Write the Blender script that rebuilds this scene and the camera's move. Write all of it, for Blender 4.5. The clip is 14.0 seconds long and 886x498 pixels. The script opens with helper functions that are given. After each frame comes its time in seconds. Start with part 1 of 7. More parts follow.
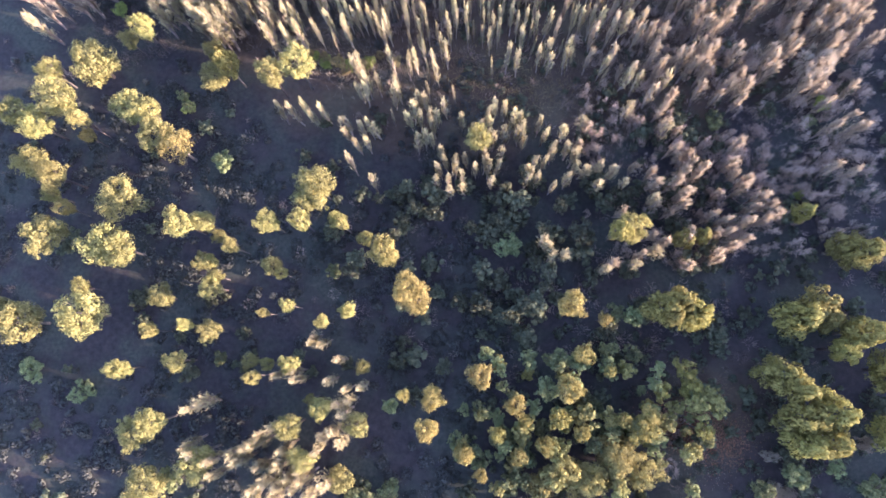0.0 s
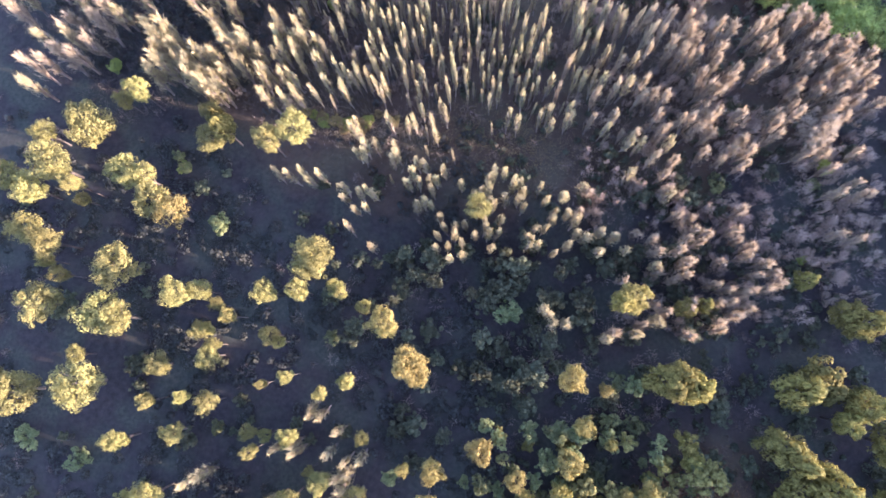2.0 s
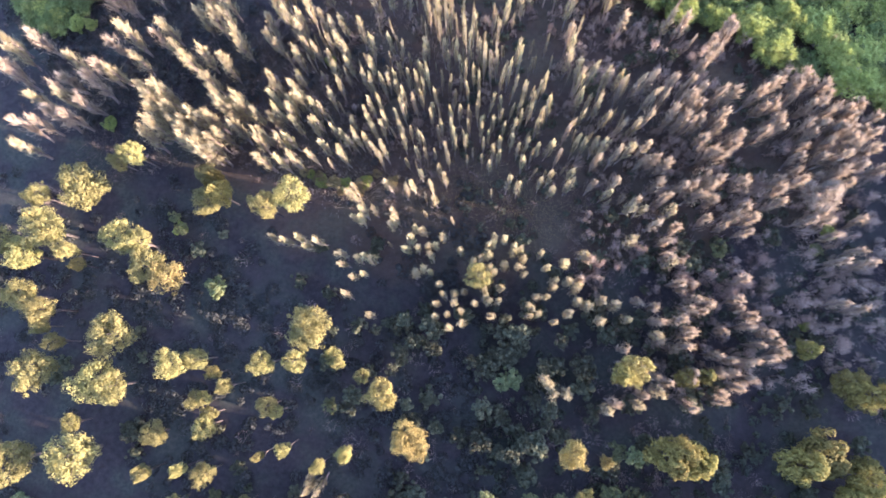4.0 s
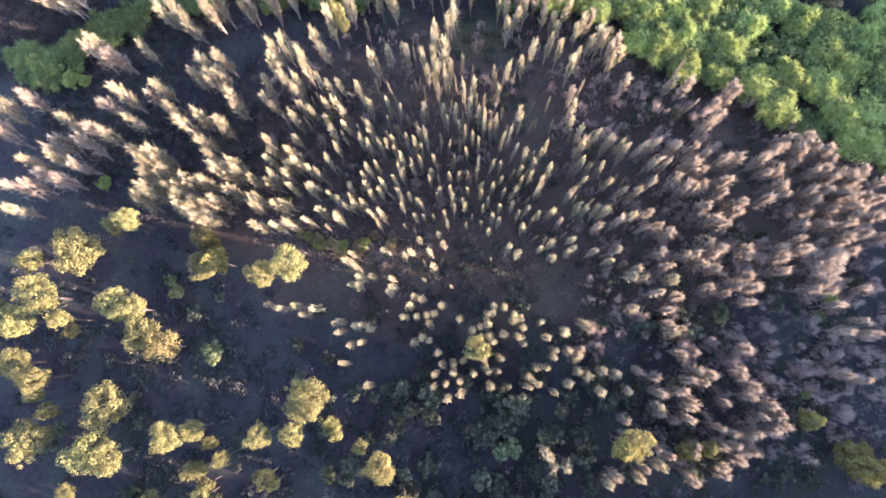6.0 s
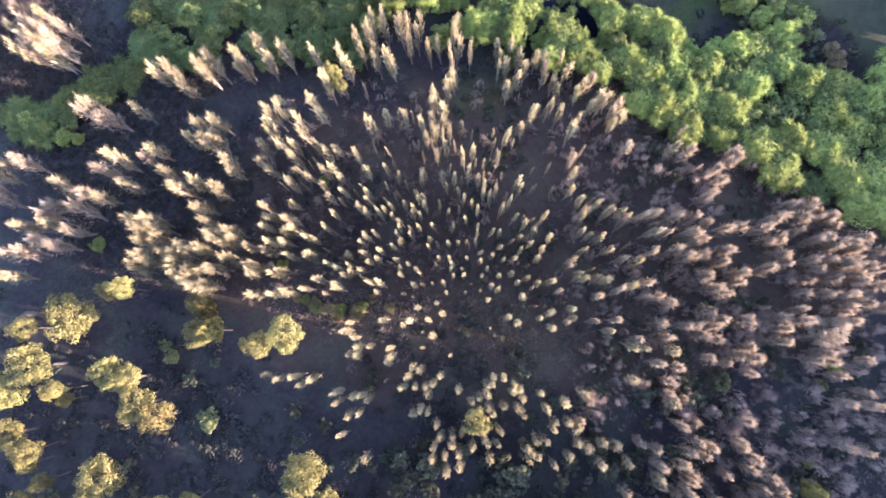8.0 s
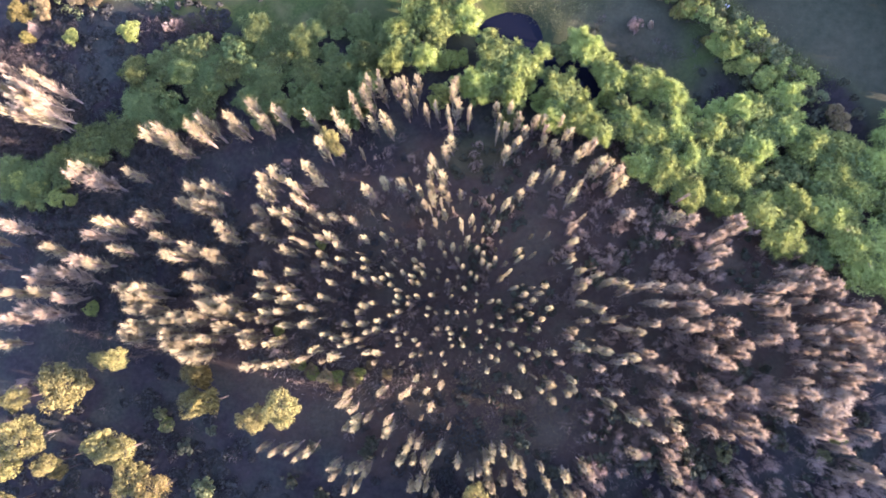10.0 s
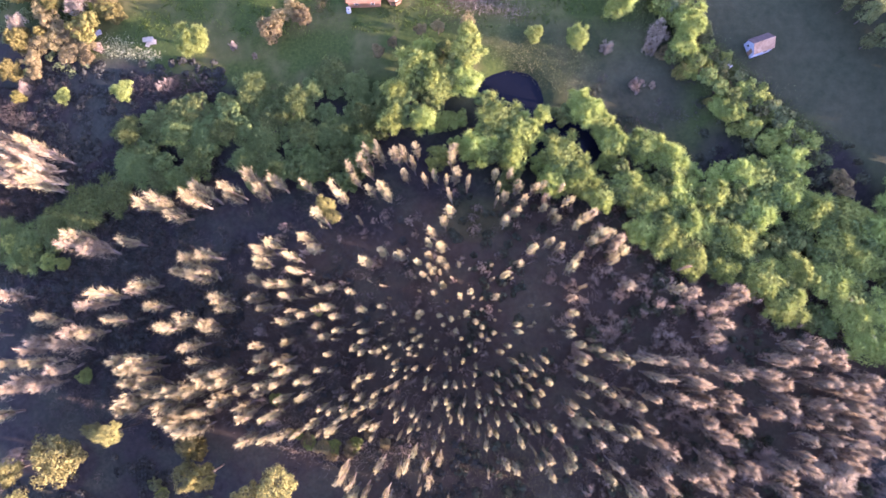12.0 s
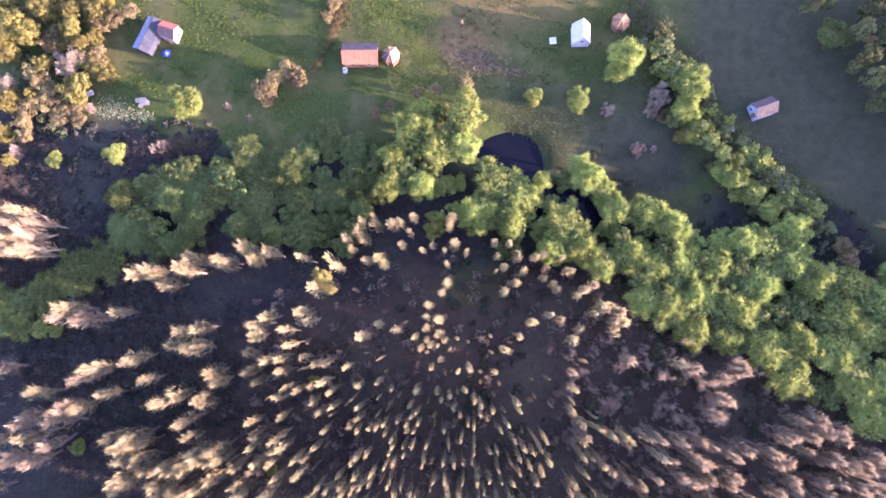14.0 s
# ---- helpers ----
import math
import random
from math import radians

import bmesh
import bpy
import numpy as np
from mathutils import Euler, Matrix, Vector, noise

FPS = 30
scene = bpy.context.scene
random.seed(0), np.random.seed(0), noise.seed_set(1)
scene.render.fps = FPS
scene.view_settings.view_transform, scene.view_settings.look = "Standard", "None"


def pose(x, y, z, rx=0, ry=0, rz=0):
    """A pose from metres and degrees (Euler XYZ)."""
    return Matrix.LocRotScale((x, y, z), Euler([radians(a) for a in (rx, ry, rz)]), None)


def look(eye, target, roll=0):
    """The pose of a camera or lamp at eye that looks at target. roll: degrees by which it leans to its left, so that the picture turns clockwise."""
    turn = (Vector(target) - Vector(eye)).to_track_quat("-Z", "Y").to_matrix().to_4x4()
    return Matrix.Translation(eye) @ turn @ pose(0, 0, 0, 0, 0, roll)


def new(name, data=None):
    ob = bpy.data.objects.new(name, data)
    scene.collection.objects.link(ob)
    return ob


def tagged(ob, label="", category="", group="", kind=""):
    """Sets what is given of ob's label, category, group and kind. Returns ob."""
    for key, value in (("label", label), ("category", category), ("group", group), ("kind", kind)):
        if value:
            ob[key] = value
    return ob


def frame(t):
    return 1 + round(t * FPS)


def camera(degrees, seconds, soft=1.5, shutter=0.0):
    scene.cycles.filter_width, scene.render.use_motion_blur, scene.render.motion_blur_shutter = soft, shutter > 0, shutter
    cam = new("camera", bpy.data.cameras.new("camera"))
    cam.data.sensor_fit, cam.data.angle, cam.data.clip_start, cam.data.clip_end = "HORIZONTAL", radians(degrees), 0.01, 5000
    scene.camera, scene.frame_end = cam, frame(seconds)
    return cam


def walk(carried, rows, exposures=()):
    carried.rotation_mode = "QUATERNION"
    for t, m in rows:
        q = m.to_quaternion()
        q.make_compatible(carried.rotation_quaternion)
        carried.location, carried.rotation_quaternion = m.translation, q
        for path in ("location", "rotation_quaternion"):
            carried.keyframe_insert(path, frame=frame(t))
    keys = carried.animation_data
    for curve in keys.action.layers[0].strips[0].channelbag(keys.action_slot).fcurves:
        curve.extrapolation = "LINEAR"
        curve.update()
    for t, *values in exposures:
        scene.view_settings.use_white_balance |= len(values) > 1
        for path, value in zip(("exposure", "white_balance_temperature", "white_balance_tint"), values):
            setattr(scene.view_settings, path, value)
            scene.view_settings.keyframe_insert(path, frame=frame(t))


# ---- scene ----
cam = camera(72.69, 14.0, soft=1.6)
PATH = [
    (0.0, -1.32, -47.41, 117.96, 8.875, 2.329, -1.810),
    (2.0, -1.00, -33.85, 118.77, 8.431, 2.202, -1.840),
    (4.0, -0.63, -20.34, 119.40, 7.986, 2.076, -1.869),
    (6.0, -0.22, -6.80, 119.85, 7.542, 1.949, -1.899),
    (8.0, 0.23, 6.84, 120.11, 7.098, 1.823, -1.929),
    (10.0, 0.73, 20.65, 120.19, 6.654, 1.696, -1.959),
    (12.0, 1.27, 34.70, 120.09, 6.210, 1.570, -1.988),
    (14.0, 1.86, 49.07, 119.80, 5.766, 1.443, -2.018),
]
walk(cam, [(t, pose(x, y, z, rx, ry, rz)) for t, x, y, z, rx, ry, rz in PATH], [(0.0, 3.8, 5480, 43), (7.0, 3.7, 5490, 44), (14.0, 3.55, 5620, 60)])

# ---- daylight: a low sun and a clear sky ----
SUN_ELEVATION, SUN_BEARING = 9.2, 104.0  # bearing clockwise from +y
world = bpy.data.worlds.new("sky")
scene.world = world
world.use_nodes = True
sky = world.node_tree.nodes.new("ShaderNodeTexSky")
sky.sky_type, sky.sun_disc = "NISHITA", False
sky.sun_elevation, sky.sun_rotation = radians(SUN_ELEVATION), radians(SUN_BEARING)
background = world.node_tree.nodes["Background"]
background.inputs["Strength"].default_value = 0.13
world.node_tree.links.new(sky.outputs["Color"], background.inputs["Color"])
sun_data = bpy.data.lights.new("sun", "SUN")
sun_data.energy, sun_data.angle, sun_data.color = 3.2, radians(0.6), (1.0, 0.82, 0.51)
sun = new("sun", sun_data)
toward = Vector((math.sin(radians(SUN_BEARING)) * math.cos(radians(SUN_ELEVATION)),
                 math.cos(radians(SUN_BEARING)) * math.cos(radians(SUN_ELEVATION)), math.sin(radians(SUN_ELEVATION))))
sun.matrix_world = look(toward * 300, (0, 0, 0))


# ---- materials ----
def material(name, low, high, scale=1.0, rough=0.85, vary=0.25, island=0.0, bump=0.0, metal=0.0, fine=None, thin=0.0):
    """A procedural surface: two scales of noise between two colours, a shift of value from thing to thing and from piece to piece."""
    mat = bpy.data.materials.new(name)
    mat.use_nodes = True
    tree = mat.node_tree
    node, link = tree.nodes.new, tree.links.new
    shader = tree.nodes["Principled BSDF"]
    place = node("ShaderNodeTexCoord")
    coarse, small = node("ShaderNodeTexNoise"), node("ShaderNodeTexNoise")
    coarse.inputs["Scale"].default_value, coarse.inputs["Detail"].default_value = scale, 4
    small.inputs["Scale"].default_value, small.inputs["Detail"].default_value = fine or scale * 7, 3
    link(place.outputs["Object"], coarse.inputs["Vector"])
    link(place.outputs["Object"], small.inputs["Vector"])
    both = node("ShaderNodeMath")
    both.operation = "MULTIPLY_ADD"
    link(coarse.outputs["Fac"], both.inputs[0])
    both.inputs[1].default_value = 0.6
    half = node("ShaderNodeMath")
    half.operation = "MULTIPLY"
    link(small.outputs["Fac"], half.inputs[0])
    half.inputs[1].default_value = 0.4
    link(half.outputs[0], both.inputs[2])
    ramp = node("ShaderNodeValToRGB")
    ramp.color_ramp.elements[0].position, ramp.color_ramp.elements[1].position = 0.32, 0.68
    ramp.color_ramp.elements[0].color, ramp.color_ramp.elements[1].color = (*low, 1), (*high, 1)
    link(both.outputs[0], ramp.inputs["Fac"])
    shift = node("ShaderNodeHueSaturation")
    link(ramp.outputs["Color"], shift.inputs["Color"])
    info = node("ShaderNodeObjectInfo")
    piece = node("ShaderNodeNewGeometry")
    value = node("ShaderNodeMath")
    value.operation = "MULTIPLY_ADD"
    link(info.outputs["Random"], value.inputs[0])
    value.inputs[1].default_value, value.inputs[2].default_value = 2 * vary, 1 - vary - island
    more = node("ShaderNodeMath")
    more.operation = "MULTIPLY_ADD"
    link(piece.outputs["Random Per Island"], more.inputs[0])
    more.inputs[1].default_value = 2 * island
    link(value.outputs[0], more.inputs[2])
    link(more.outputs[0], shift.inputs["Value"])
    hue = node("ShaderNodeMath")
    hue.operation = "MULTIPLY_ADD"
    link(info.outputs["Random"], hue.inputs[0])
    hue.inputs[1].default_value, hue.inputs[2].default_value = vary * 0.12, 0.5 - vary * 0.06
    link(hue.outputs[0], shift.inputs["Hue"])
    link(shift.outputs["Color"], shader.inputs["Base Color"])
    shader.inputs["Roughness"].default_value, shader.inputs["Metallic"].default_value = rough, metal
    shader.inputs["Specular IOR Level"].default_value = 0.12
    if thin:
        glow, mix = node("ShaderNodeBsdfTranslucent"), node("ShaderNodeMixShader")
        link(shift.outputs["Color"], glow.inputs["Color"])
        mix.inputs["Fac"].default_value = thin
        link(shader.outputs[0], mix.inputs[1])
        link(glow.outputs[0], mix.inputs[2])
        link(mix.outputs[0], tree.nodes["Material Output"].inputs["Surface"])
    if bump:
        relief = node("ShaderNodeBump")
        relief.inputs["Strength"].default_value, relief.inputs["Distance"].default_value = 0.6, bump
        link(both.outputs[0], relief.inputs["Height"])
        link(relief.outputs["Normal"], shader.inputs["Normal"])
    return mat


BARK = material("bark", (0.045, 0.038, 0.033), (0.10, 0.083, 0.07), 2.0, bump=0.02)
PALE_BARK = material("pale_bark", (0.16, 0.135, 0.11), (0.30, 0.25, 0.20), 1.5, bump=0.01)
TWIGS = material("poplar_twigs", (0.270, 0.240, 0.132), (0.448, 0.398, 0.218), 0.8, vary=0.16, island=0.18, thin=0.3)
BROWN_TWIGS = material("brown_poplar_twigs", (0.282, 0.236, 0.156), (0.445, 0.372, 0.248), 0.8, vary=0.2, island=0.2, thin=0.3)
PALE_TWIGS = material("pale_grey_twigs", (0.25, 0.212, 0.155), (0.40, 0.34, 0.25), 1.0, vary=0.1, island=0.12, thin=0.3)
DULL_TWIGS = material("shrub_twigs", (0.230, 0.183, 0.146), (0.372, 0.298, 0.238), 1.5, vary=0.2, island=0.12, thin=0.3)
GOLDEN = material("golden_leaves", (0.115, 0.107, 0.036), (0.199, 0.184, 0.062), 1.2, vary=0.16, island=0.14, thin=0.22)
# Mixed leaf colour with the shade under taller trees put in.
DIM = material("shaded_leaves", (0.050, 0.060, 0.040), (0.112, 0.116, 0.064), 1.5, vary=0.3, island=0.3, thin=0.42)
AMBER = material("amber_leaves", (0.134, 0.112, 0.037), (0.226, 0.190, 0.060), 1.2, vary=0.14, island=0.14, thin=0.22)
OLIVE = material("olive_leaves", (0.105, 0.098, 0.028), (0.205, 0.18, 0.052), 1.2, vary=0.16, island=0.25, thin=0.3)
MIXED = material("mixed_leaves", (0.08, 0.108, 0.05), (0.19, 0.195, 0.08), 1.5, vary=0.3, island=0.3, thin=0.42)
WILLOW = material("willow_leaves", (0.175, 0.222, 0.055), (0.31, 0.368, 0.100), 1.2, vary=0.16, island=0.28, thin=0.42)
# Willow leaf colour with shade put in; also serves dull green field-edge plants.
SHADED_DULL_GREEN = material("shaded_dull_green_leaves", (0.084, 0.120, 0.038), (0.172, 0.208, 0.068), 1.2, vary=0.2, island=0.28, thin=0.42)
LIME = material("lime_leaves", (0.155, 0.197, 0.050), (0.285, 0.330, 0.090), 1.2, vary=0.18, island=0.25, thin=0.42)
OCHRE = material("ochre_leaves", (0.150, 0.122, 0.058), (0.25, 0.204, 0.098), 1.2, vary=0.2, island=0.25, thin=0.42)
SCRUB = material("scrub_leaves", (0.045, 0.056, 0.038), (0.085, 0.092, 0.056), 0.3, vary=0.0, island=0.25, thin=0.3)
# Scrub coloured close to the litter, so that it only casts shade.
SHADE_SCRUB = material("shade_scrub_leaves", (0.034, 0.037, 0.032), (0.062, 0.064, 0.052), 0.3, vary=0.0, island=0.2, thin=0.2)
DRY = material("dry_stalks", (0.075, 0.058, 0.045), (0.165, 0.130, 0.10), 0.3, vary=0.0, island=0.35)
CABBAGE = material("pale_garden_leaves", (0.17, 0.185, 0.095), (0.33, 0.34, 0.20), 0.5, vary=0.0, island=0.25, thin=0.3)
REED = material("reeds", (0.06, 0.075, 0.028), (0.16, 0.155, 0.075), 0.5, vary=0.0, island=0.35, thin=0.42)
MEADOW = material("meadow_grass_blades", (0.056, 0.092, 0.012), (0.104, 0.144, 0.024), 0.12, vary=0.0, island=0.2, thin=0.4)
RUSSET = material("russet_leaves", (0.13, 0.065, 0.038), (0.24, 0.125, 0.072), 0.5, vary=0.0, island=0.35, thin=0.3)
WHITE_PAINT = material("white_paint", (0.36, 0.37, 0.40), (0.50, 0.50, 0.51), 2.0, 0.7, vary=0.03, bump=0.003)
# Mauve-grey sheet; also paints the shade on roof sides turned from the sun.
MAUVE_SHADE_SHEET = material("mauve_shade_roof_sheet", (0.070, 0.050, 0.052), (0.125, 0.090, 0.088), 1.4, 0.7, vary=0.03)
# Paler shed slope: the sky's reflection is put into its colour.
SKY_TINTED_SHEET = material("sky_tinted_roof_sheet", (0.17, 0.185, 0.24), (0.27, 0.285, 0.35), 1.4, 0.55, vary=0.03)
TAN_SHEET = material("stained_tan_roof_sheet", (0.17, 0.095, 0.055), (0.40, 0.285, 0.20), 0.7, 0.6, vary=0.03, fine=2.2)
BLUE_TARP = material("blue_tarpaulin", (0.035, 0.055, 0.15), (0.07, 0.10, 0.24), 2.0, 0.5, vary=0.0)
WEED = material("green_weeds", (0.085, 0.130, 0.026), (0.165, 0.215, 0.052), 0.5, vary=0.0, island=0.3, thin=0.4)
GREY_SHEET = material("grey_roof_sheet", (0.032, 0.035, 0.046), (0.064, 0.067, 0.083), 1.4, 0.75, vary=0.05)
RED_SHEET = material("red_roof_sheet", (0.25, 0.07, 0.045), (0.34, 0.12, 0.08), 1.4, 0.55, vary=0.05)
RUST_SHEET = material("rusty_roof_sheet", (0.13, 0.072, 0.040), (0.215, 0.130, 0.075), 1.0, 0.6, vary=0.06)
SALMON = material("salmon_roof_sheet", (0.23, 0.10, 0.055), (0.33, 0.165, 0.095), 1.4, 0.6, vary=0.05)
CREAM = material("cream_trim", (0.32, 0.225, 0.135), (0.43, 0.315, 0.20), 2.0, 0.6, vary=0.03)
PLANK = material("plank_wall", (0.15, 0.085, 0.05), (0.28, 0.17, 0.11), 3.0, 0.75, vary=0.08, bump=0.01)
BLUE_WALL = material("pale_blue_wall", (0.26, 0.30, 0.40), (0.40, 0.43, 0.52), 2.0, 0.6, vary=0.03)
DARK_GLASS = material("window_glass", (0.02, 0.025, 0.03), (0.04, 0.045, 0.05), 1.0, 0.08, vary=0.0)
IRON = material("dark_iron", (0.03, 0.03, 0.035), (0.07, 0.065, 0.06), 3.0, 0.5, vary=0.05, metal=0.6)
RUBBLE = material("pale_brushwood", (0.15, 0.125, 0.092), (0.34, 0.285, 0.215), 1.0, vary=0.0, island=0.4)

WATER = bpy.data.materials.new("pond_water")
WATER.use_nodes = True
water_shader = WATER.node_tree.nodes["Principled BSDF"]
water_shader.inputs["Base Color"].default_value = (0.006, 0.007, 0.012, 1)
water_shader.inputs["Roughness"].default_value = 0.08
water_shader.inputs["Specular IOR Level"].default_value = 0.1
ripple, lift = WATER.node_tree.nodes.new("ShaderNodeTexNoise"), WATER.node_tree.nodes.new("ShaderNodeBump")
ripple.inputs["Scale"].default_value, lift.inputs["Strength"].default_value, lift.inputs["Distance"].default_value = 2.5, 0.15, 0.02
WATER.node_tree.links.new(ripple.outputs["Fac"], lift.inputs["Height"])
WATER.node_tree.links.new(lift.outputs["Normal"], water_shader.inputs["Normal"])


def ground_material():
    """Leaf litter, meadow grass and bare soil, mixed by how the plot is used and by shade put in east of the pond
    (stored on the sheet), with noise at three scales.
    """
    mat = bpy.data.materials.new("ground_cover")
    mat.use_nodes = True
    tree = mat.node_tree
    node, link = tree.nodes.new, tree.links.new
    shader = tree.nodes["Principled BSDF"]
    place, cover, split = node("ShaderNodeTexCoord"), node("ShaderNodeAttribute"), node("ShaderNodeSeparateColor")
    cover.attribute_name = "cover"
    link(cover.outputs["Color"], split.inputs["Color"])

    def grain(scale, detail, low, high, a=0.35, b=0.65):
        tex, ramp = node("ShaderNodeTexNoise"), node("ShaderNodeValToRGB")
        tex.inputs["Scale"].default_value, tex.inputs["Detail"].default_value, tex.inputs["Roughness"].default_value = scale, detail, 0.65
        link(place.outputs["Object"], tex.inputs["Vector"])
        link(tex.outputs["Fac"], ramp.inputs["Fac"])
        ramp.color_ramp.elements[0].position, ramp.color_ramp.elements[1].position = a, b
        ramp.color_ramp.elements[0].color, ramp.color_ramp.elements[1].color = (*low, 1), (*high, 1)
        return tex, ramp

    def blend(fac, one, two):
        mix = node("ShaderNodeMix")
        mix.data_type = "RGBA"
        link(fac, mix.inputs["Factor"])
        link(one, mix.inputs["A"])
        link(two, mix.inputs["B"])
        return mix.outputs["Result"]

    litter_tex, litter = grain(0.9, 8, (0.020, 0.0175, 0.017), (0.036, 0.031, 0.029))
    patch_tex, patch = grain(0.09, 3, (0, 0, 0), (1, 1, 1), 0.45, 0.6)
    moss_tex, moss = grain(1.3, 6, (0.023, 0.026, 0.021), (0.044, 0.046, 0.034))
    grass_tex, grass = grain(1.6, 8, (0.028, 0.046, 0.012), (0.052, 0.071, 0.018))
    dry_tex, dry = grain(0.35, 5, (0.058, 0.066, 0.022), (0.090, 0.090, 0.034))
    soil_tex, soil = grain(0.8, 6, (0.11, 0.068, 0.032), (0.20, 0.122, 0.058))
    patch_value = node("ShaderNodeRGBToBW")
    link(patch.outputs["Color"], patch_value.inputs["Color"])
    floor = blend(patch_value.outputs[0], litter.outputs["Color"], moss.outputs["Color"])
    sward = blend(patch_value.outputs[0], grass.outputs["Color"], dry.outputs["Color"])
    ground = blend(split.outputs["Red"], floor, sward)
    stubble_tex, stubble = grain(0.5, 7, (0.029, 0.032, 0.020), (0.046, 0.048, 0.030))
    ground = blend(split.outputs["Blue"], ground, stubble.outputs["Color"])
    ground = blend(split.outputs["Green"], ground, soil.outputs["Color"])
    link(ground, shader.inputs["Base Color"])
    shader.inputs["Roughness"].default_value, shader.inputs["Specular IOR Level"].default_value = 0.95, 0.1
    relief = node("ShaderNodeBump")
    relief.inputs["Strength"].default_value, relief.inputs["Distance"].default_value = 0.7, 0.12
    link(grass_tex.outputs["Fac"], relief.inputs["Height"])
    link(relief.outputs["Normal"], shader.inputs["Normal"])
    return mat


GROUND = ground_material()

# ---- where the trees stand: x, y, height, crown radius ----
POPLARS_A = [
    (-23.3, -4.9, 12.1, 0.95), (-22.9, -6.5, 11.8, 0.85), (-21.2, -8.7, 11.9, 0.89), (-20.3, -6.0, 11.9, 0.86), (-19.4, -8.5, 11.8, 0.76), (-18.7, -5.6, 12.7, 0.77),
    (-17.3, -5.7, 11.6, 0.88), (-10.7, -4.4, 12.0, 0.95), (-9.1, -4.4, 12.6, 0.85), (-8.2, -8.3, 13.2, 0.89), (-7.1, -3.9, 13.0, 0.84), (-6.7, -8.4, 12.3, 0.75),
    (-6.2, -6.0, 11.7, 0.9), (-5.6, -3.8, 11.5, 0.94), (-0.8, -4.7, 12.2, 0.96), (1.3, -7.7, 11.8, 0.94), (2.8, -6.3, 12.0, 0.89), (3.9, -3.8, 13.1, 0.81),
    (4.1, -5.5, 12.2, 1.0), (4.6, -4.3, 13.0, 0.89), (4.8, -7.8, 11.8, 1.03), (7.7, -8.3, 12.6, 0.96), (8.8, -5.9, 12.5, 1.02), (9.4, -4.0, 12.3, 0.75),
]
POPLARS_B = [
    (10.1, -8.4, 13.2, 0.95), (10.4, -5.5, 11.8, 0.93), (10.8, -6.7, 11.9, 0.96), (14.0, -6.6, 11.8, 0.74), (14.8, -8.6, 12.5, 0.83), (18.9, -7.8, 11.2, 1.2),
    (21.8, -6.4, 11.6, 1.02), (22.9, -6.9, 11.3, 1.32), (31.0, -4.7, 11.6, 1.21), (-33.3, -1.9, 12.9, 0.9), (-30.6, -1.7, 13.4, 0.86), (-29.5, -2.8, 11.6, 0.94),
    (-27.5, -1.8, 13.4, 0.74), (-20.7, 2.3, 11.9, 0.76), (-19.6, 1.4, 12.7, 0.98), (-14.1, 0.6, 12.1, 1.0), (-13.1, 2.9, 13.2, 0.72), (-12.9, 1.7, 13.0, 0.9),
    (-10.3, -2.9, 12.5, 0.91), (-9.0, -0.4, 13.3, 0.9), (-7.4, -0.9, 13.5, 0.99), (-3.7, -2.1, 13.0, 0.82), (5.7, -2.9, 12.9, 0.86), (7.6, -2.9, 12.6, 0.91),
]
POPLARS_C = [
    (30.8, 2.3, 12.7, 1.03), (31.9, 2.9, 12.7, 1.18), (33.3, 1.3, 12.5, 0.95), (35.8, -1.4, 12.7, 1.1), (-21.1, 6.3, 14.7, 1.0), (-20.9, 8.0, 13.4, 0.73),
    (-19.9, 5.1, 13.4, 0.83), (-19.0, 3.1, 13.3, 1.04), (-17.1, 3.5, 13.0, 0.78), (-13.9, 8.3, 13.9, 0.76), (-11.1, 6.8, 13.0, 0.69), (-9.5, 8.1, 13.4, 0.81),
    (-5.7, 7.4, 12.6, 0.64), (-5.2, 5.0, 12.8, 0.83), (-3.3, 8.9, 13.8, 0.77), (8.5, 7.2, 13.7, 0.8), (10.5, 6.4, 12.8, 0.88), (14.8, 7.3, 12.7, 0.7),
    (16.2, 8.1, 13.3, 0.89), (16.7, 6.1, 13.0, 0.92), (20.0, 6.5, 12.2, 0.81), (21.2, 7.3, 11.7, 0.85), (24.2, 6.4, 11.7, 0.87), (26.8, 4.8, 12.1, 0.84),
]
POPLARS_D = [
    (28.0, 6.8, 12.7, 0.91), (30.6, 4.1, 8.2, 0.87), (-34.6, 13.3, 13.9, 0.98), (-32.0, 13.7, 14.3, 0.97), (-28.8, 14.6, 13.3, 0.76), (-23.2, 14.8, 13.8, 0.87),
    (-22.5, 14.1, 13.9, 0.72), (-15.7, 13.2, 14.0, 0.58), (-14.6, 14.6, 14.5, 0.75), (-8.4, 14.2, 12.6, 0.59), (-7.8, 10.3, 12.2, 0.69), (-4.5, 11.2, 12.7, 0.62),
    (-2.9, 14.2, 13.8, 0.48), (-2.5, 12.7, 13.3, 0.51), (5.4, 11.4, 12.9, 0.64), (5.9, 13.5, 14.0, 0.59), (7.0, 12.7, 12.1, 0.59), (10.9, 14.1, 12.9, 0.62),
    (11.7, 11.3, 13.1, 0.77), (12.0, 14.7, 13.6, 0.66), (14.6, 14.0, 12.7, 0.71), (16.4, 13.9, 13.8, 0.81), (18.2, 11.9, 13.3, 0.65), (20.4, 9.3, 12.2, 0.87),
]
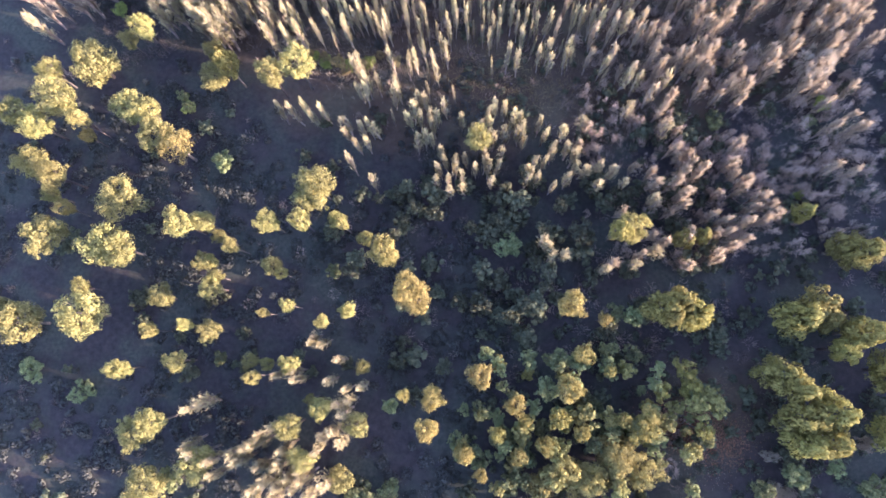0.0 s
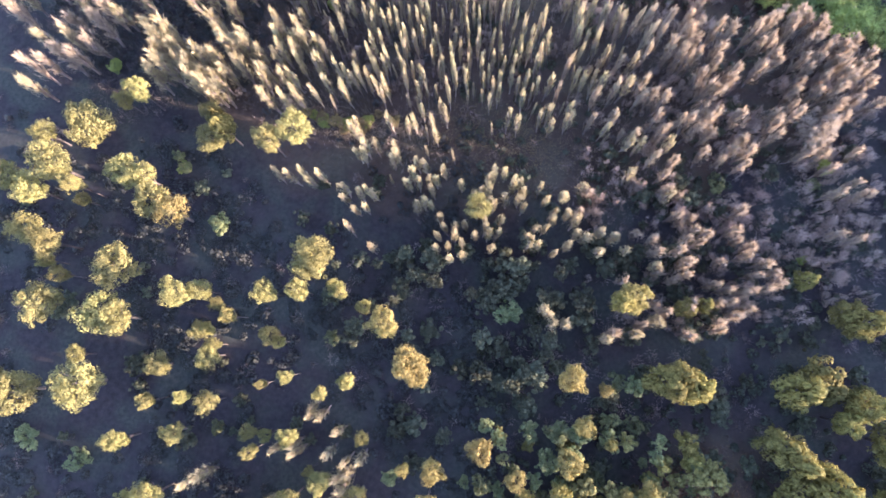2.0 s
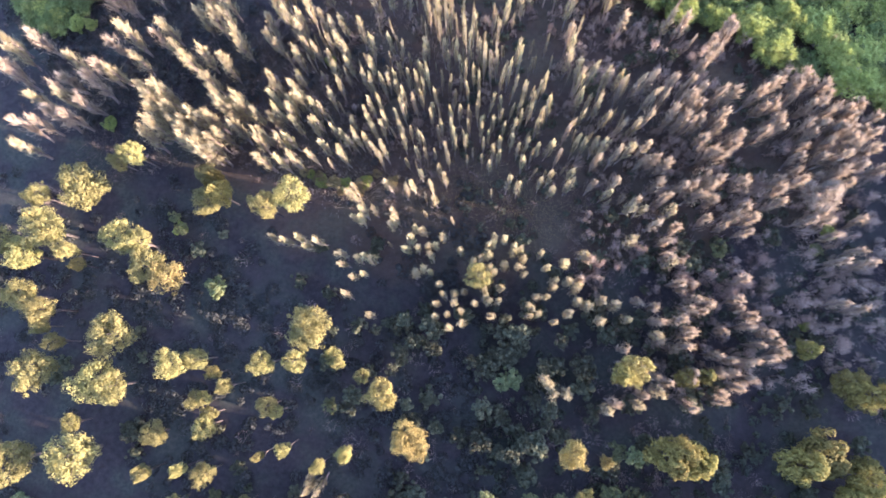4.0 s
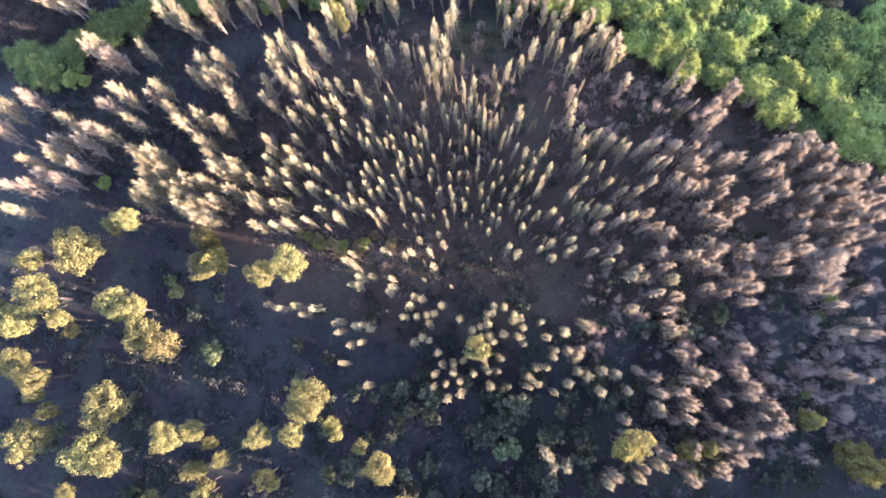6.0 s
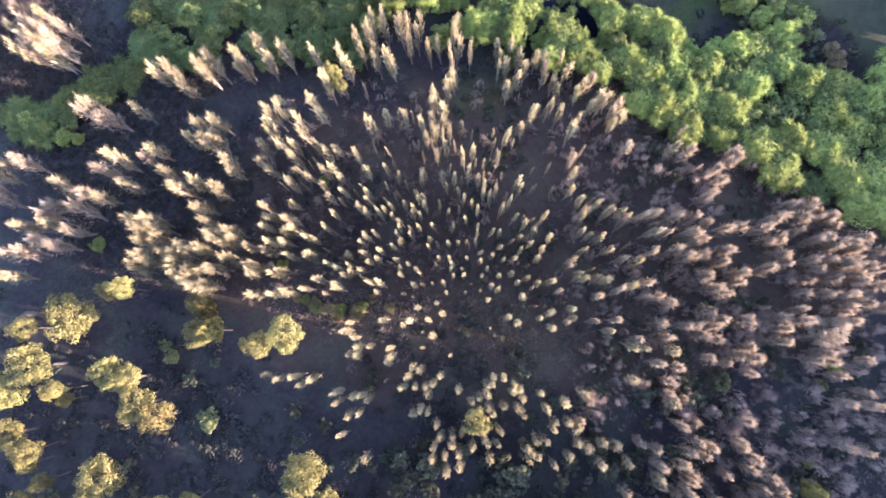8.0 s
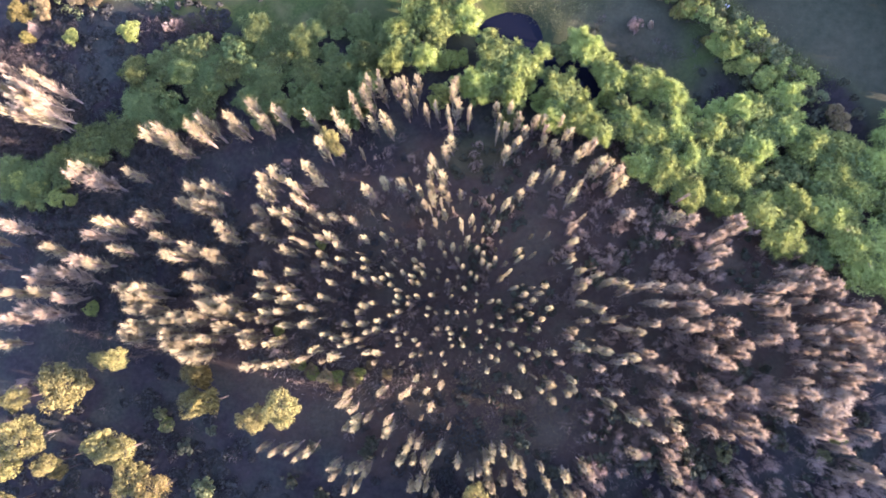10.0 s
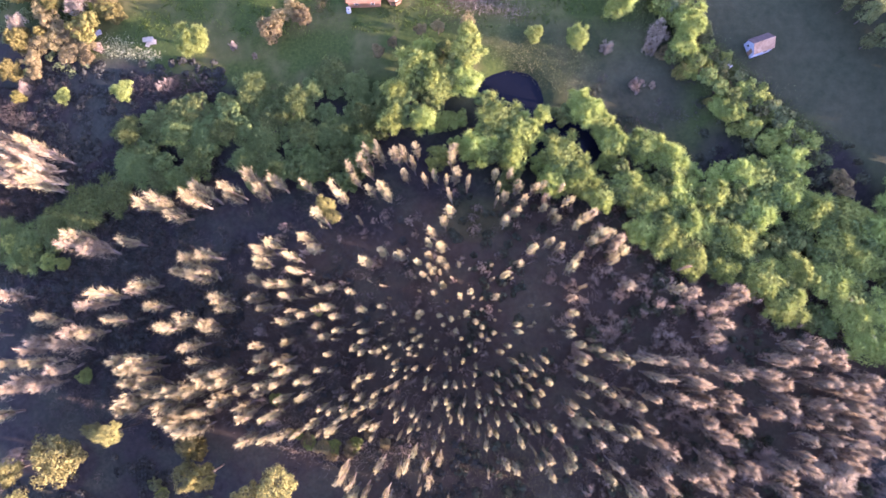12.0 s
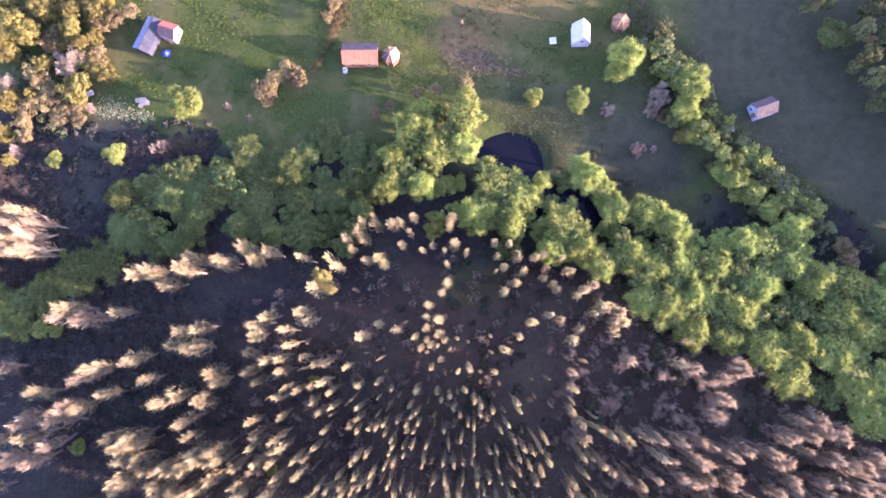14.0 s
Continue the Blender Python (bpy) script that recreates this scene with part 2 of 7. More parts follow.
POPLARS_E = [
    (21.6, 14.1, 12.5, 0.65), (23.3, 14.2, 13.1, 0.78), (25.4, 13.6, 12.7, 0.84), (25.6, 11.0, 13.0, 1.02), (26.8, 14.0, 12.9, 1.0), (28.6, 11.3, 13.9, 1.01),
    (31.0, 12.7, 14.0, 1.08), (33.8, 10.8, 12.5, 0.88), (34.3, 13.6, 13.1, 1.01), (-33.9, 17.2, 14.4, 0.87), (-32.9, 18.0, 13.1, 1.0), (-31.6, 20.5, 13.9, 0.94),
    (-28.2, 20.0, 13.5, 0.93), (-26.0, 15.9, 14.3, 0.9), (-24.4, 18.8, 14.8, 0.65), (-22.7, 17.7, 13.7, 0.71), (-20.8, 20.0, 12.9, 0.71), (-20.7, 16.9, 13.6, 0.66),
    (-20.7, 18.9, 13.0, 0.66), (-19.7, 17.4, 13.3, 0.77), (-18.3, 17.7, 12.9, 0.66), (-17.5, 20.6, 14.6, 0.72), (-16.6, 19.0, 14.1, 0.68), (-16.2, 15.1, 13.6, 0.75),
]
POPLARS_F = [
    (-15.1, 19.0, 14.1, 0.71), (-14.5, 20.9, 14.6, 0.6), (-11.6, 19.4, 14.4, 0.58), (-11.4, 17.4, 13.9, 0.56), (-11.1, 16.4, 13.5, 0.57), (-9.8, 18.7, 12.8, 0.54),
    (-8.3, 17.3, 13.6, 0.52), (-7.0, 16.3, 13.9, 0.47), (-4.3, 17.9, 13.1, 0.42), (-3.8, 19.0, 13.1, 0.54), (-1.8, 16.9, 13.6, 0.41), (-1.8, 19.0, 13.7, 0.52),
    (-1.4, 15.5, 13.0, 0.47), (-1.0, 17.9, 12.6, 0.58), (0.7, 17.4, 12.8, 0.43), (0.9, 16.3, 13.9, 0.5), (1.9, 19.4, 13.7, 0.42), (3.9, 18.3, 12.8, 0.58),
    (4.1, 20.4, 12.4, 0.55), (4.4, 15.7, 12.3, 0.46), (5.4, 16.9, 12.6, 0.45), (5.9, 19.3, 13.9, 0.58), (7.5, 15.7, 13.0, 0.6), (8.2, 18.6, 12.2, 0.48),
]
POPLARS_G = [
    (9.5, 18.2, 14.0, 0.51), (9.7, 15.8, 12.7, 0.68), (11.6, 19.8, 13.7, 0.52), (14.7, 18.4, 13.2, 0.73), (16.1, 19.8, 14.4, 0.66), (20.3, 17.0, 13.8, 0.82),
    (20.6, 18.2, 13.9, 0.65), (22.2, 15.5, 12.7, 0.71), (22.7, 19.6, 13.9, 0.66), (27.3, 19.3, 12.4, 0.93), (30.1, 18.1, 11.6, 0.85), (32.5, 17.1, 14.0, 0.97),
    (34.7, 18.9, 14.9, 0.91), (-35.9, 26.3, 14.5, 0.97), (-35.4, 22.0, 13.1, 1.18), (-35.0, 23.4, 14.4, 0.93), (-32.9, 25.1, 12.8, 0.92), (-32.5, 23.5, 14.2, 1.12),
    (-31.1, 24.9, 13.7, 0.9), (-30.4, 25.8, 13.8, 1.16), (-28.3, 23.8, 14.8, 0.94), (-27.7, 21.8, 13.4, 0.81), (-27.1, 23.5, 13.5, 0.71), (-24.8, 25.2, 14.7, 0.74),
]
POPLARS_H = [
    (-18.2, 22.9, 13.1, 0.55), (-16.9, 23.6, 14.4, 0.74), (-15.5, 24.2, 14.3, 0.59), (-11.9, 21.7, 13.1, 0.49), (-11.3, 24.0, 13.0, 0.51), (-10.9, 25.0, 13.5, 0.61),
    (-10.8, 22.5, 14.2, 0.63), (-10.6, 26.6, 12.7, 0.54), (-8.7, 25.1, 12.2, 0.45), (-8.4, 23.6, 13.6, 0.54), (-7.3, 25.0, 12.8, 0.54), (-5.5, 21.5, 12.1, 0.46),
    (-5.4, 23.0, 12.3, 0.57), (-4.2, 25.3, 13.6, 0.54), (-1.7, 22.1, 12.4, 0.58), (-1.3, 24.8, 12.8, 0.45), (-0.2, 22.1, 13.3, 0.52), (1.5, 22.2, 12.3, 0.42),
    (2.0, 26.2, 13.8, 0.47), (3.5, 21.7, 13.5, 0.44), (3.7, 23.5, 13.9, 0.44), (4.0, 25.4, 12.1, 0.43), (5.7, 23.6, 12.7, 0.53), (7.6, 21.4, 12.7, 0.58),
]
POPLARS_I = [
    (7.9, 23.5, 12.2, 0.5), (9.8, 22.3, 12.6, 0.45), (10.2, 26.0, 15.8, 0.55), (11.6, 22.9, 12.7, 0.62), (12.3, 24.8, 15.9, 0.69), (13.2, 21.2, 13.6, 0.61),
    (14.7, 23.3, 13.7, 0.64), (15.1, 25.3, 16.5, 0.55), (16.3, 26.5, 16.6, 0.6), (17.6, 22.0, 15.4, 0.68), (22.6, 25.6, 16.6, 0.89), (22.9, 22.9, 16.0, 0.81),
    (23.8, 26.4, 16.6, 0.89), (24.5, 22.4, 13.9, 0.65), (26.0, 22.1, 16.0, 0.75), (26.6, 21.6, 15.3, 0.71), (27.8, 26.0, 16.1, 0.84), (28.0, 26.8, 15.7, 0.72),
    (30.7, 27.0, 15.6, 0.8), (30.9, 24.0, 14.5, 0.98), (31.4, 25.0, 15.1, 0.91), (33.9, 25.7, 14.7, 0.8), (35.8, 22.6, 15.5, 1.02), (35.9, 26.0, 15.8, 1.12),
]
POPLARS_J = [
    (-34.9, 28.4, 13.3, 1.2), (-31.3, 31.0, 11.2, 1.05), (-31.2, 27.6, 15.0, 1.19), (-24.0, 31.7, 13.5, 0.91), (-23.4, 28.3, 13.5, 0.67), (-21.0, 32.7, 13.3, 0.72),
    (-18.1, 29.5, 14.4, 0.75), (-17.4, 28.3, 14.4, 0.69), (-16.6, 32.2, 13.4, 0.72), (-16.6, 30.6, 14.3, 0.61), (-14.6, 28.0, 13.5, 0.58), (-13.9, 29.2, 13.7, 0.61),
    (-12.3, 29.6, 13.6, 0.52), (-12.2, 27.6, 12.9, 0.56), (-10.0, 29.6, 12.6, 0.67), (-8.5, 27.9, 13.1, 0.6), (-7.9, 29.3, 13.4, 0.5), (-7.5, 32.2, 11.3, 0.64),
    (-7.3, 27.3, 12.4, 0.47), (-6.9, 30.5, 13.1, 0.67), (-6.0, 31.0, 12.1, 0.55), (-5.9, 29.0, 13.7, 0.56), (-2.0, 27.9, 13.2, 0.44), (-1.8, 32.9, 12.5, 0.52),
]
POPLARS_K = [
    (0.8, 31.8, 13.7, 0.51), (1.2, 30.3, 13.8, 0.49), (3.1, 29.2, 14.9, 0.48), (4.0, 27.8, 14.1, 0.46), (5.1, 30.9, 16.6, 0.59), (5.3, 32.4, 16.6, 0.6),
    (6.7, 29.6, 16.6, 0.52), (7.6, 30.9, 16.6, 0.55), (8.0, 27.5, 16.1, 0.55), (9.5, 28.7, 16.6, 0.5), (11.1, 32.6, 16.6, 0.65), (11.6, 31.2, 16.6, 0.56),
    (21.2, 30.9, 15.7, 0.73), (23.2, 28.4, 16.6, 0.88), (24.9, 27.3, 16.4, 0.74), (-35.1, 37.6, 12.0, 1.06), (-31.4, 34.3, 13.7, 1.13), (-30.2, 38.9, 14.9, 1.08),
    (-29.5, 36.1, 14.1, 0.77), (-27.6, 35.9, 13.9, 0.85), (-25.6, 33.9, 14.2, 0.92), (-24.7, 36.9, 15.1, 0.84), (-22.9, 36.8, 14.2, 0.98), (-21.8, 35.3, 14.0, 0.84),
]
POPLARS_L = [
    (-17.2, 36.3, 14.3, 0.81), (-12.9, 36.7, 13.9, 0.66), (-11.5, 35.3, 13.2, 0.62), (-6.7, 34.2, 13.0, 0.57), (-5.9, 35.4, 13.6, 0.78), (-3.4, 39.0, 13.9, 0.72),
    (-2.5, 34.5, 14.5, 0.63), (-0.5, 33.8, 15.3, 0.67), (1.8, 37.5, 16.6, 0.58), (2.4, 34.2, 16.6, 0.66), (3.2, 39.0, 16.6, 0.74), (4.3, 33.4, 16.6, 0.72),
    (7.7, 37.3, 14.8, 0.71), (22.1, 36.7, 12.8, 1.01), (22.2, 34.3, 14.5, 0.83), (-32.3, 41.5, 16.5, 1.17), (-30.8, 41.6, 15.3, 1.03), (-29.0, 44.0, 16.0, 0.99),
    (-26.5, 40.9, 15.0, 0.83), (-24.4, 40.3, 14.3, 1.0), (-22.3, 41.2, 14.5, 0.91), (-19.0, 39.4, 15.1, 0.77), (-6.0, 44.9, 16.5, 0.72), (-5.4, 42.6, 14.1, 0.8),
]
POPLARS_M = [
    (-3.4, 42.9, 14.6, 0.8), (-1.5, 39.9, 14.2, 0.75), (-1.2, 44.8, 15.0, 0.99), (-0.8, 43.4, 13.3, 0.77), (9.4, 41.6, 15.5, 0.78), (13.4, 43.8, 12.7, 0.94),
    (22.1, 41.9, 14.2, 1.05), (23.8, 44.5, 12.9, 0.81), (30.8, 44.8, 9.6, 1.01), (32.8, 39.7, 12.7, 1.3), (-35.6, 45.7, 14.9, 1.51), (-34.5, 47.8, 16.6, 1.41),
    (-33.2, 49.1, 16.2, 1.2), (-29.5, 46.1, 15.0, 1.11), (-26.5, 49.6, 16.6, 1.25), (-25.4, 48.5, 13.4, 1.05), (-15.6, 45.0, 16.0, 1.16), (-12.9, 46.7, 13.2, 1.05),
    (-9.8, 45.9, 16.3, 1.01), (-3.8, 47.8, 16.2, 0.73), (-3.0, 49.8, 16.1, 0.94), (-1.8, 47.4, 14.9, 1.05), (14.9, 46.1, 14.6, 0.94), (18.3, 47.4, 13.2, 0.96),
]
POPLARS_N = [
    (20.2, 46.0, 13.4, 0.92), (24.6, 50.8, 10.9, 0.94), (26.6, 47.6, 12.5, 0.94), (27.9, 48.6, 13.8, 1.28), (31.5, 47.3, 11.1, 1.35), (32.9, 45.8, 10.7, 1.35),
    (-24.2, 53.1, 16.6, 1.3), (-0.9, 52.0, 14.4, 0.94), (0.4, 54.2, 14.5, 1.1), (10.6, 51.5, 11.6, 1.02), (10.8, 56.8, 11.6, 0.99), (12.1, 53.7, 13.1, 1.02),
    (14.0, 55.4, 12.3, 1.0), (18.0, 54.8, 9.9, 0.9), (20.8, 52.3, 8.9, 1.01), (26.5, 52.3, 12.1, 1.13), (-33.1, 61.0, 13.8, 1.49), (-26.4, 59.6, 15.6, 0.99),
    (-21.2, 58.6, 15.4, 0.9), (-17.9, 61.3, 12.4, 0.94), (-14.7, 58.8, 12.8, 1.05), (-12.1, 59.5, 14.2, 1.18), (-11.8, 58.0, 11.5, 1.18), (-4.2, 60.7, 14.5, 0.73),
]
POPLARS_O = [
    (-2.1, 61.6, 13.5, 0.65), (-0.4, 60.6, 13.7, 0.59), (0.6, 57.2, 14.0, 0.65), (1.0, 61.1, 13.2, 1.19), (3.7, 59.5, 14.4, 0.63), (9.4, 61.5, 9.7, 0.99),
    (13.2, 59.0, 11.2, 1.16), (16.7, 58.4, 11.1, 1.03), (18.7, 58.9, 9.2, 1.16),
]
POPLARS_P = [
    (9.5, 58.8, 11.0, 0.73), (12.0, 61.2, 11.0, 0.84), (9.1, 55.9, 12.5, 0.45), (18.9, 55.7, 11.0, 0.84), (19.8, 53.1, 11.0, 0.94), (21.6, 57.7, 11.0, 0.73),
    (22.5, 55.5, 11.0, 0.94), (25.1, 51.8, 12.5, 1.05), (28.3, 47.6, 12.5, 0.84), (30.4, 48.7, 12.5, 0.84), (30.5, 46.0, 12.5, 1.05), (30.4, 43.7, 12.5, 0.73),
    (-20.7, 57.6, 14.5, 1.16), (-4.2, 46.4, 14.5, 0.84), (-4.3, 44.1, 14.5, 0.73), (1.3, 43.8, 14.5, 0.45), (-2.2, 42.5, 14.5, 0.45), (0.7, 64.8, 11.0, 0.94),
]
POPLARS_Q = [
    (-83.6, 69.7, 13.5, 1.5), (-81.6, 68.2, 13.5, 1.6), (-79.4, 67.3, 13.5, 1.7), (-81.0, 65.7, 13.5, 1.7),
    (-78.2, 64.2, 13.5, 1.7), (-82.5, 63.9, 13.5, 1.6), (-80.0, 62.6, 13.5, 1.5), (-83.4, 66.1, 13.5, 1.5),
]
POPLARS = POPLARS_Q + POPLARS_A + POPLARS_B + POPLARS_C + POPLARS_D + POPLARS_E + POPLARS_F + POPLARS_G + POPLARS_H + POPLARS_I + POPLARS_J + POPLARS_K + POPLARS_L + POPLARS_M + POPLARS_N + POPLARS_O + POPLARS_P
OUTER_POPLARS_A = [
    (-45.9, -68.4, 13.6, 1.33), (-42.0, -66.7, 13.6, 1.64), (-40.8, -72.6, 13.9, 1.58), (-38.6, -71.0, 14.8, 1.36), (-38.2, -68.2, 13.3, 1.71), (-37.1, -70.5, 13.6, 1.69),
    (-36.2, -73.2, 13.4, 1.71), (-35.3, -71.0, 13.4, 1.68), (-34.9, -66.2, 14.8, 1.68), (-33.2, -69.1, 13.9, 1.25), (-32.3, -71.0, 13.6, 1.55), (-31.5, -68.4, 13.2, 1.67),
    (-30.5, -73.0, 13.2, 1.65), (-30.4, -69.7, 13.8, 1.4), (-27.6, -70.3, 13.4, 1.62), (-51.9, -63.2, 13.5, 1.33), (-50.5, -57.0, 15.0, 1.36), (-49.4, -56.8, 13.2, 1.67),
    (-49.3, -65.1, 14.9, 1.33), (-47.3, -65.9, 14.8, 1.39), (-42.8, -65.7, 14.1, 1.5), (-41.0, -64.4, 13.8, 1.47), (-38.7, -63.4, 14.9, 1.6), (-37.8, -61.9, 13.5, 1.33),
]
OUTER_POPLARS_B = [
    (-35.9, -61.2, 14.6, 1.26), (-34.1, -64.5, 14.1, 1.27), (-28.4, -64.2, 14.2, 1.23), (-27.6, -62.9, 13.5, 1.29), (-25.9, -61.9, 14.3, 1.53), (-24.5, -57.4, 14.1, 1.46),
    (-24.4, -63.7, 14.7, 1.4), (-23.6, -58.8, 14.0, 1.44), (-23.1, -54.6, 14.0, 0.92), (-22.7, -57.0, 13.7, 1.23), (-20.7, -54.2, 13.9, 1.15), (-35.3, -51.4, 14.0, 1.01),
    (-32.6, -51.5, 13.3, 1.18), (-31.9, -52.6, 14.0, 1.18), (-29.8, -45.0, 10.8, 1.15), (-28.9, -46.5, 14.1, 1.02), (-27.7, -45.9, 13.2, 0.99), (-26.5, -53.1, 14.0, 1.15),
    (-24.6, -49.8, 13.8, 1.0), (14.3, -30.3, 11.1, 1.19), (14.6, -32.2, 11.1, 1.17), (17.6, -31.7, 10.5, 1.4), (24.2, -34.7, 11.5, 1.19), (25.6, -33.6, 11.0, 1.37),
]
OUTER_POPLARS_C = [
    (30.1, -34.2, 10.9, 1.1), (30.8, -32.8, 11.6, 1.09), (33.9, -32.0, 11.5, 1.31), (34.9, -30.3, 11.4, 1.19), (39.2, -34.2, 11.4, 1.4), (43.9, -34.1, 11.6, 1.06),
    (44.7, -32.2, 10.9, 1.33), (47.3, -31.5, 11.3, 1.31), (49.3, -30.3, 10.9, 1.26), (-3.6, -18.9, 13.5, 0.97), (-0.8, -18.2, 12.4, 1.03), (13.2, -29.2, 12.2, 1.19),
    (15.7, -18.6, 11.2, 0.74), (24.1, -18.7, 11.4, 1.26), (28.1, -23.8, 10.1, 1.1), (29.2, -18.5, 11.7, 1.04), (33.5, -28.8, 11.0, 1.17), (33.9, -18.8, 12.6, 1.29),
    (34.6, -21.5, 10.5, 1.21), (34.8, -23.0, 10.0, 1.21), (37.5, -19.5, 12.3, 1.39), (37.5, -24.4, 8.8, 1.31), (38.6, -29.7, 11.5, 1.42), (38.9, -23.6, 13.6, 1.11),
]
OUTER_POPLARS_D = [
    (39.3, -22.0, 13.5, 1.14), (40.0, -28.8, 11.7, 1.34), (40.5, -21.0, 11.9, 1.17), (42.5, -18.0, 11.6, 1.06), (44.3, -25.8, 11.5, 1.16), (45.2, -28.1, 11.2, 1.21),
    (46.7, -26.9, 11.3, 1.12), (46.7, -29.2, 11.5, 1.09), (47.1, -21.5, 9.9, 1.04), (49.3, -27.8, 11.0, 1.15), (50.7, -20.9, 10.8, 1.22), (51.3, -27.1, 11.4, 1.1),
    (51.7, -19.2, 10.1, 1.41), (52.2, -24.1, 9.7, 1.22), (53.8, -27.1, 11.0, 1.17), (53.9, -22.1, 10.4, 1.41), (55.4, -24.0, 10.1, 1.23), (56.0, -26.4, 10.9, 1.33),
    (70.5, -18.6, 10.6, 1.11), (-22.3, -13.0, 13.4, 0.77), (-18.2, -16.6, 13.4, 0.88), (-9.7, -9.3, 12.6, 1.01), (-6.0, -17.1, 12.6, 0.89), (-5.5, -10.9, 12.1, 0.83),
]
OUTER_POPLARS_E = [
    (-5.2, -14.6, 13.4, 0.79), (-4.0, -16.8, 11.9, 0.8), (-3.9, -13.4, 12.4, 0.81), (-2.6, -12.8, 11.7, 0.95), (-2.5, -14.8, 13.0, 1.01), (-1.2, -16.2, 13.0, 0.8),
    (-0.1, -12.6, 11.5, 0.76), (1.5, -14.7, 13.0, 0.88), (3.0, -14.0, 13.0, 0.78), (3.3, -12.5, 13.1, 0.85), (3.7, -15.0, 12.6, 0.94), (4.4, -17.1, 11.8, 0.92),
    (5.1, -9.2, 13.3, 0.8), (5.2, -15.0, 12.7, 0.78), (5.7, -12.1, 13.3, 0.78), (10.6, -9.9, 12.2, 0.75), (10.8, -15.7, 12.4, 1.03), (10.9, -17.5, 12.9, 0.73),
    (11.7, -16.2, 12.7, 0.81), (12.7, -17.7, 12.1, 0.95), (13.1, -13.8, 13.1, 0.85), (14.3, -14.2, 13.4, 0.77), (15.9, -11.0, 12.0, 0.83), (16.3, -12.4, 12.0, 0.87),
]
OUTER_POPLARS_F = [
    (18.7, -17.6, 11.0, 1.09), (19.2, -11.7, 11.4, 1.15), (20.0, -13.3, 10.9, 1.18), (20.7, -11.3, 10.7, 1.14), (20.7, -15.1, 11.2, 1.13), (21.7, -15.6, 11.1, 1.24),
    (24.7, -15.4, 10.7, 1.12), (27.2, -16.6, 9.5, 1.32), (31.9, -15.4, 9.2, 1.22), (34.6, -16.8, 10.0, 1.4), (37.1, -7.2, 11.5, 1.06), (37.6, -9.3, 11.8, 1.08),
    (38.0, -6.9, 7.8, 1.21), (38.7, -12.3, 11.3, 1.11), (39.4, -17.5, 11.9, 1.18), (40.4, -13.3, 6.7, 1.22), (40.6, -8.6, 6.8, 1.1), (41.2, -16.1, 11.7, 1.13),
    (42.5, -13.2, 6.9, 1.22), (43.8, -16.4, 11.4, 1.43), (49.2, -16.4, 11.1, 1.26), (50.5, -12.4, 11.4, 1.33), (50.6, -17.4, 7.9, 1.27), (68.0, -17.6, 10.9, 1.15),
]
OUTER_POPLARS_G = [
    (68.5, -9.3, 11.1, 1.26), (71.7, -10.4, 10.9, 1.09), (72.3, -8.0, 10.8, 1.07), (73.1, -10.2, 11.2, 1.25), (-36.5, -1.5, 12.3, 0.88), (36.3, 6.0, 13.9, 1.25),
    (37.0, 2.7, 13.8, 1.1), (37.3, -4.5, 10.9, 1.16), (38.6, 1.2, 13.9, 1.1), (39.5, -2.5, 11.7, 1.33), (39.9, 5.2, 13.5, 1.28), (42.7, 5.0, 13.4, 1.35),
    (43.1, 3.6, 12.8, 1.35), (44.8, 4.8, 13.3, 1.31), (45.2, -1.5, 11.3, 1.23), (46.3, 2.8, 12.0, 1.48), (47.3, 6.0, 13.2, 1.66), (48.6, -2.0, 8.9, 1.02),
    (50.0, -0.6, 11.2, 1.4), (52.0, -3.5, 12.1, 1.1), (52.2, 4.8, 12.5, 1.67), (52.4, 1.1, 12.4, 1.3), (52.7, -1.0, 12.3, 1.71), (57.4, 1.8, 12.4, 1.32),
]
OUTER_POPLARS_H = [
    (58.2, 3.8, 12.3, 1.33), (61.8, 5.1, 13.3, 1.52), (62.8, -1.5, 11.7, 1.18), (65.4, -0.5, 11.6, 1.5), (66.6, -2.4, 11.2, 1.38), (67.2, -0.5, 11.0, 1.04),
    (67.7, -4.9, 10.6, 1.1), (71.3, 4.5, 10.7, 1.56), (73.4, -3.0, 11.3, 1.09), (-53.3, 17.5, 14.7, 1.82), (-50.8, 17.7, 14.7, 1.59), (-50.4, 16.2, 14.3, 1.55),
    (-49.0, 15.8, 14.8, 1.82), (-47.4, 15.5, 13.4, 1.8), (-39.4, 17.8, 14.6, 1.44), (-37.8, 13.7, 14.8, 1.37), (36.1, 10.3, 12.7, 1.16), (37.7, 9.7, 14.1, 1.4),
    (41.3, 17.6, 14.9, 1.31), (43.2, 17.5, 13.0, 1.32), (45.1, 7.9, 11.9, 1.68), (45.4, 17.8, 13.1, 1.49), (45.7, 14.4, 12.6, 1.68), (45.7, 11.8, 12.5, 1.64),
]
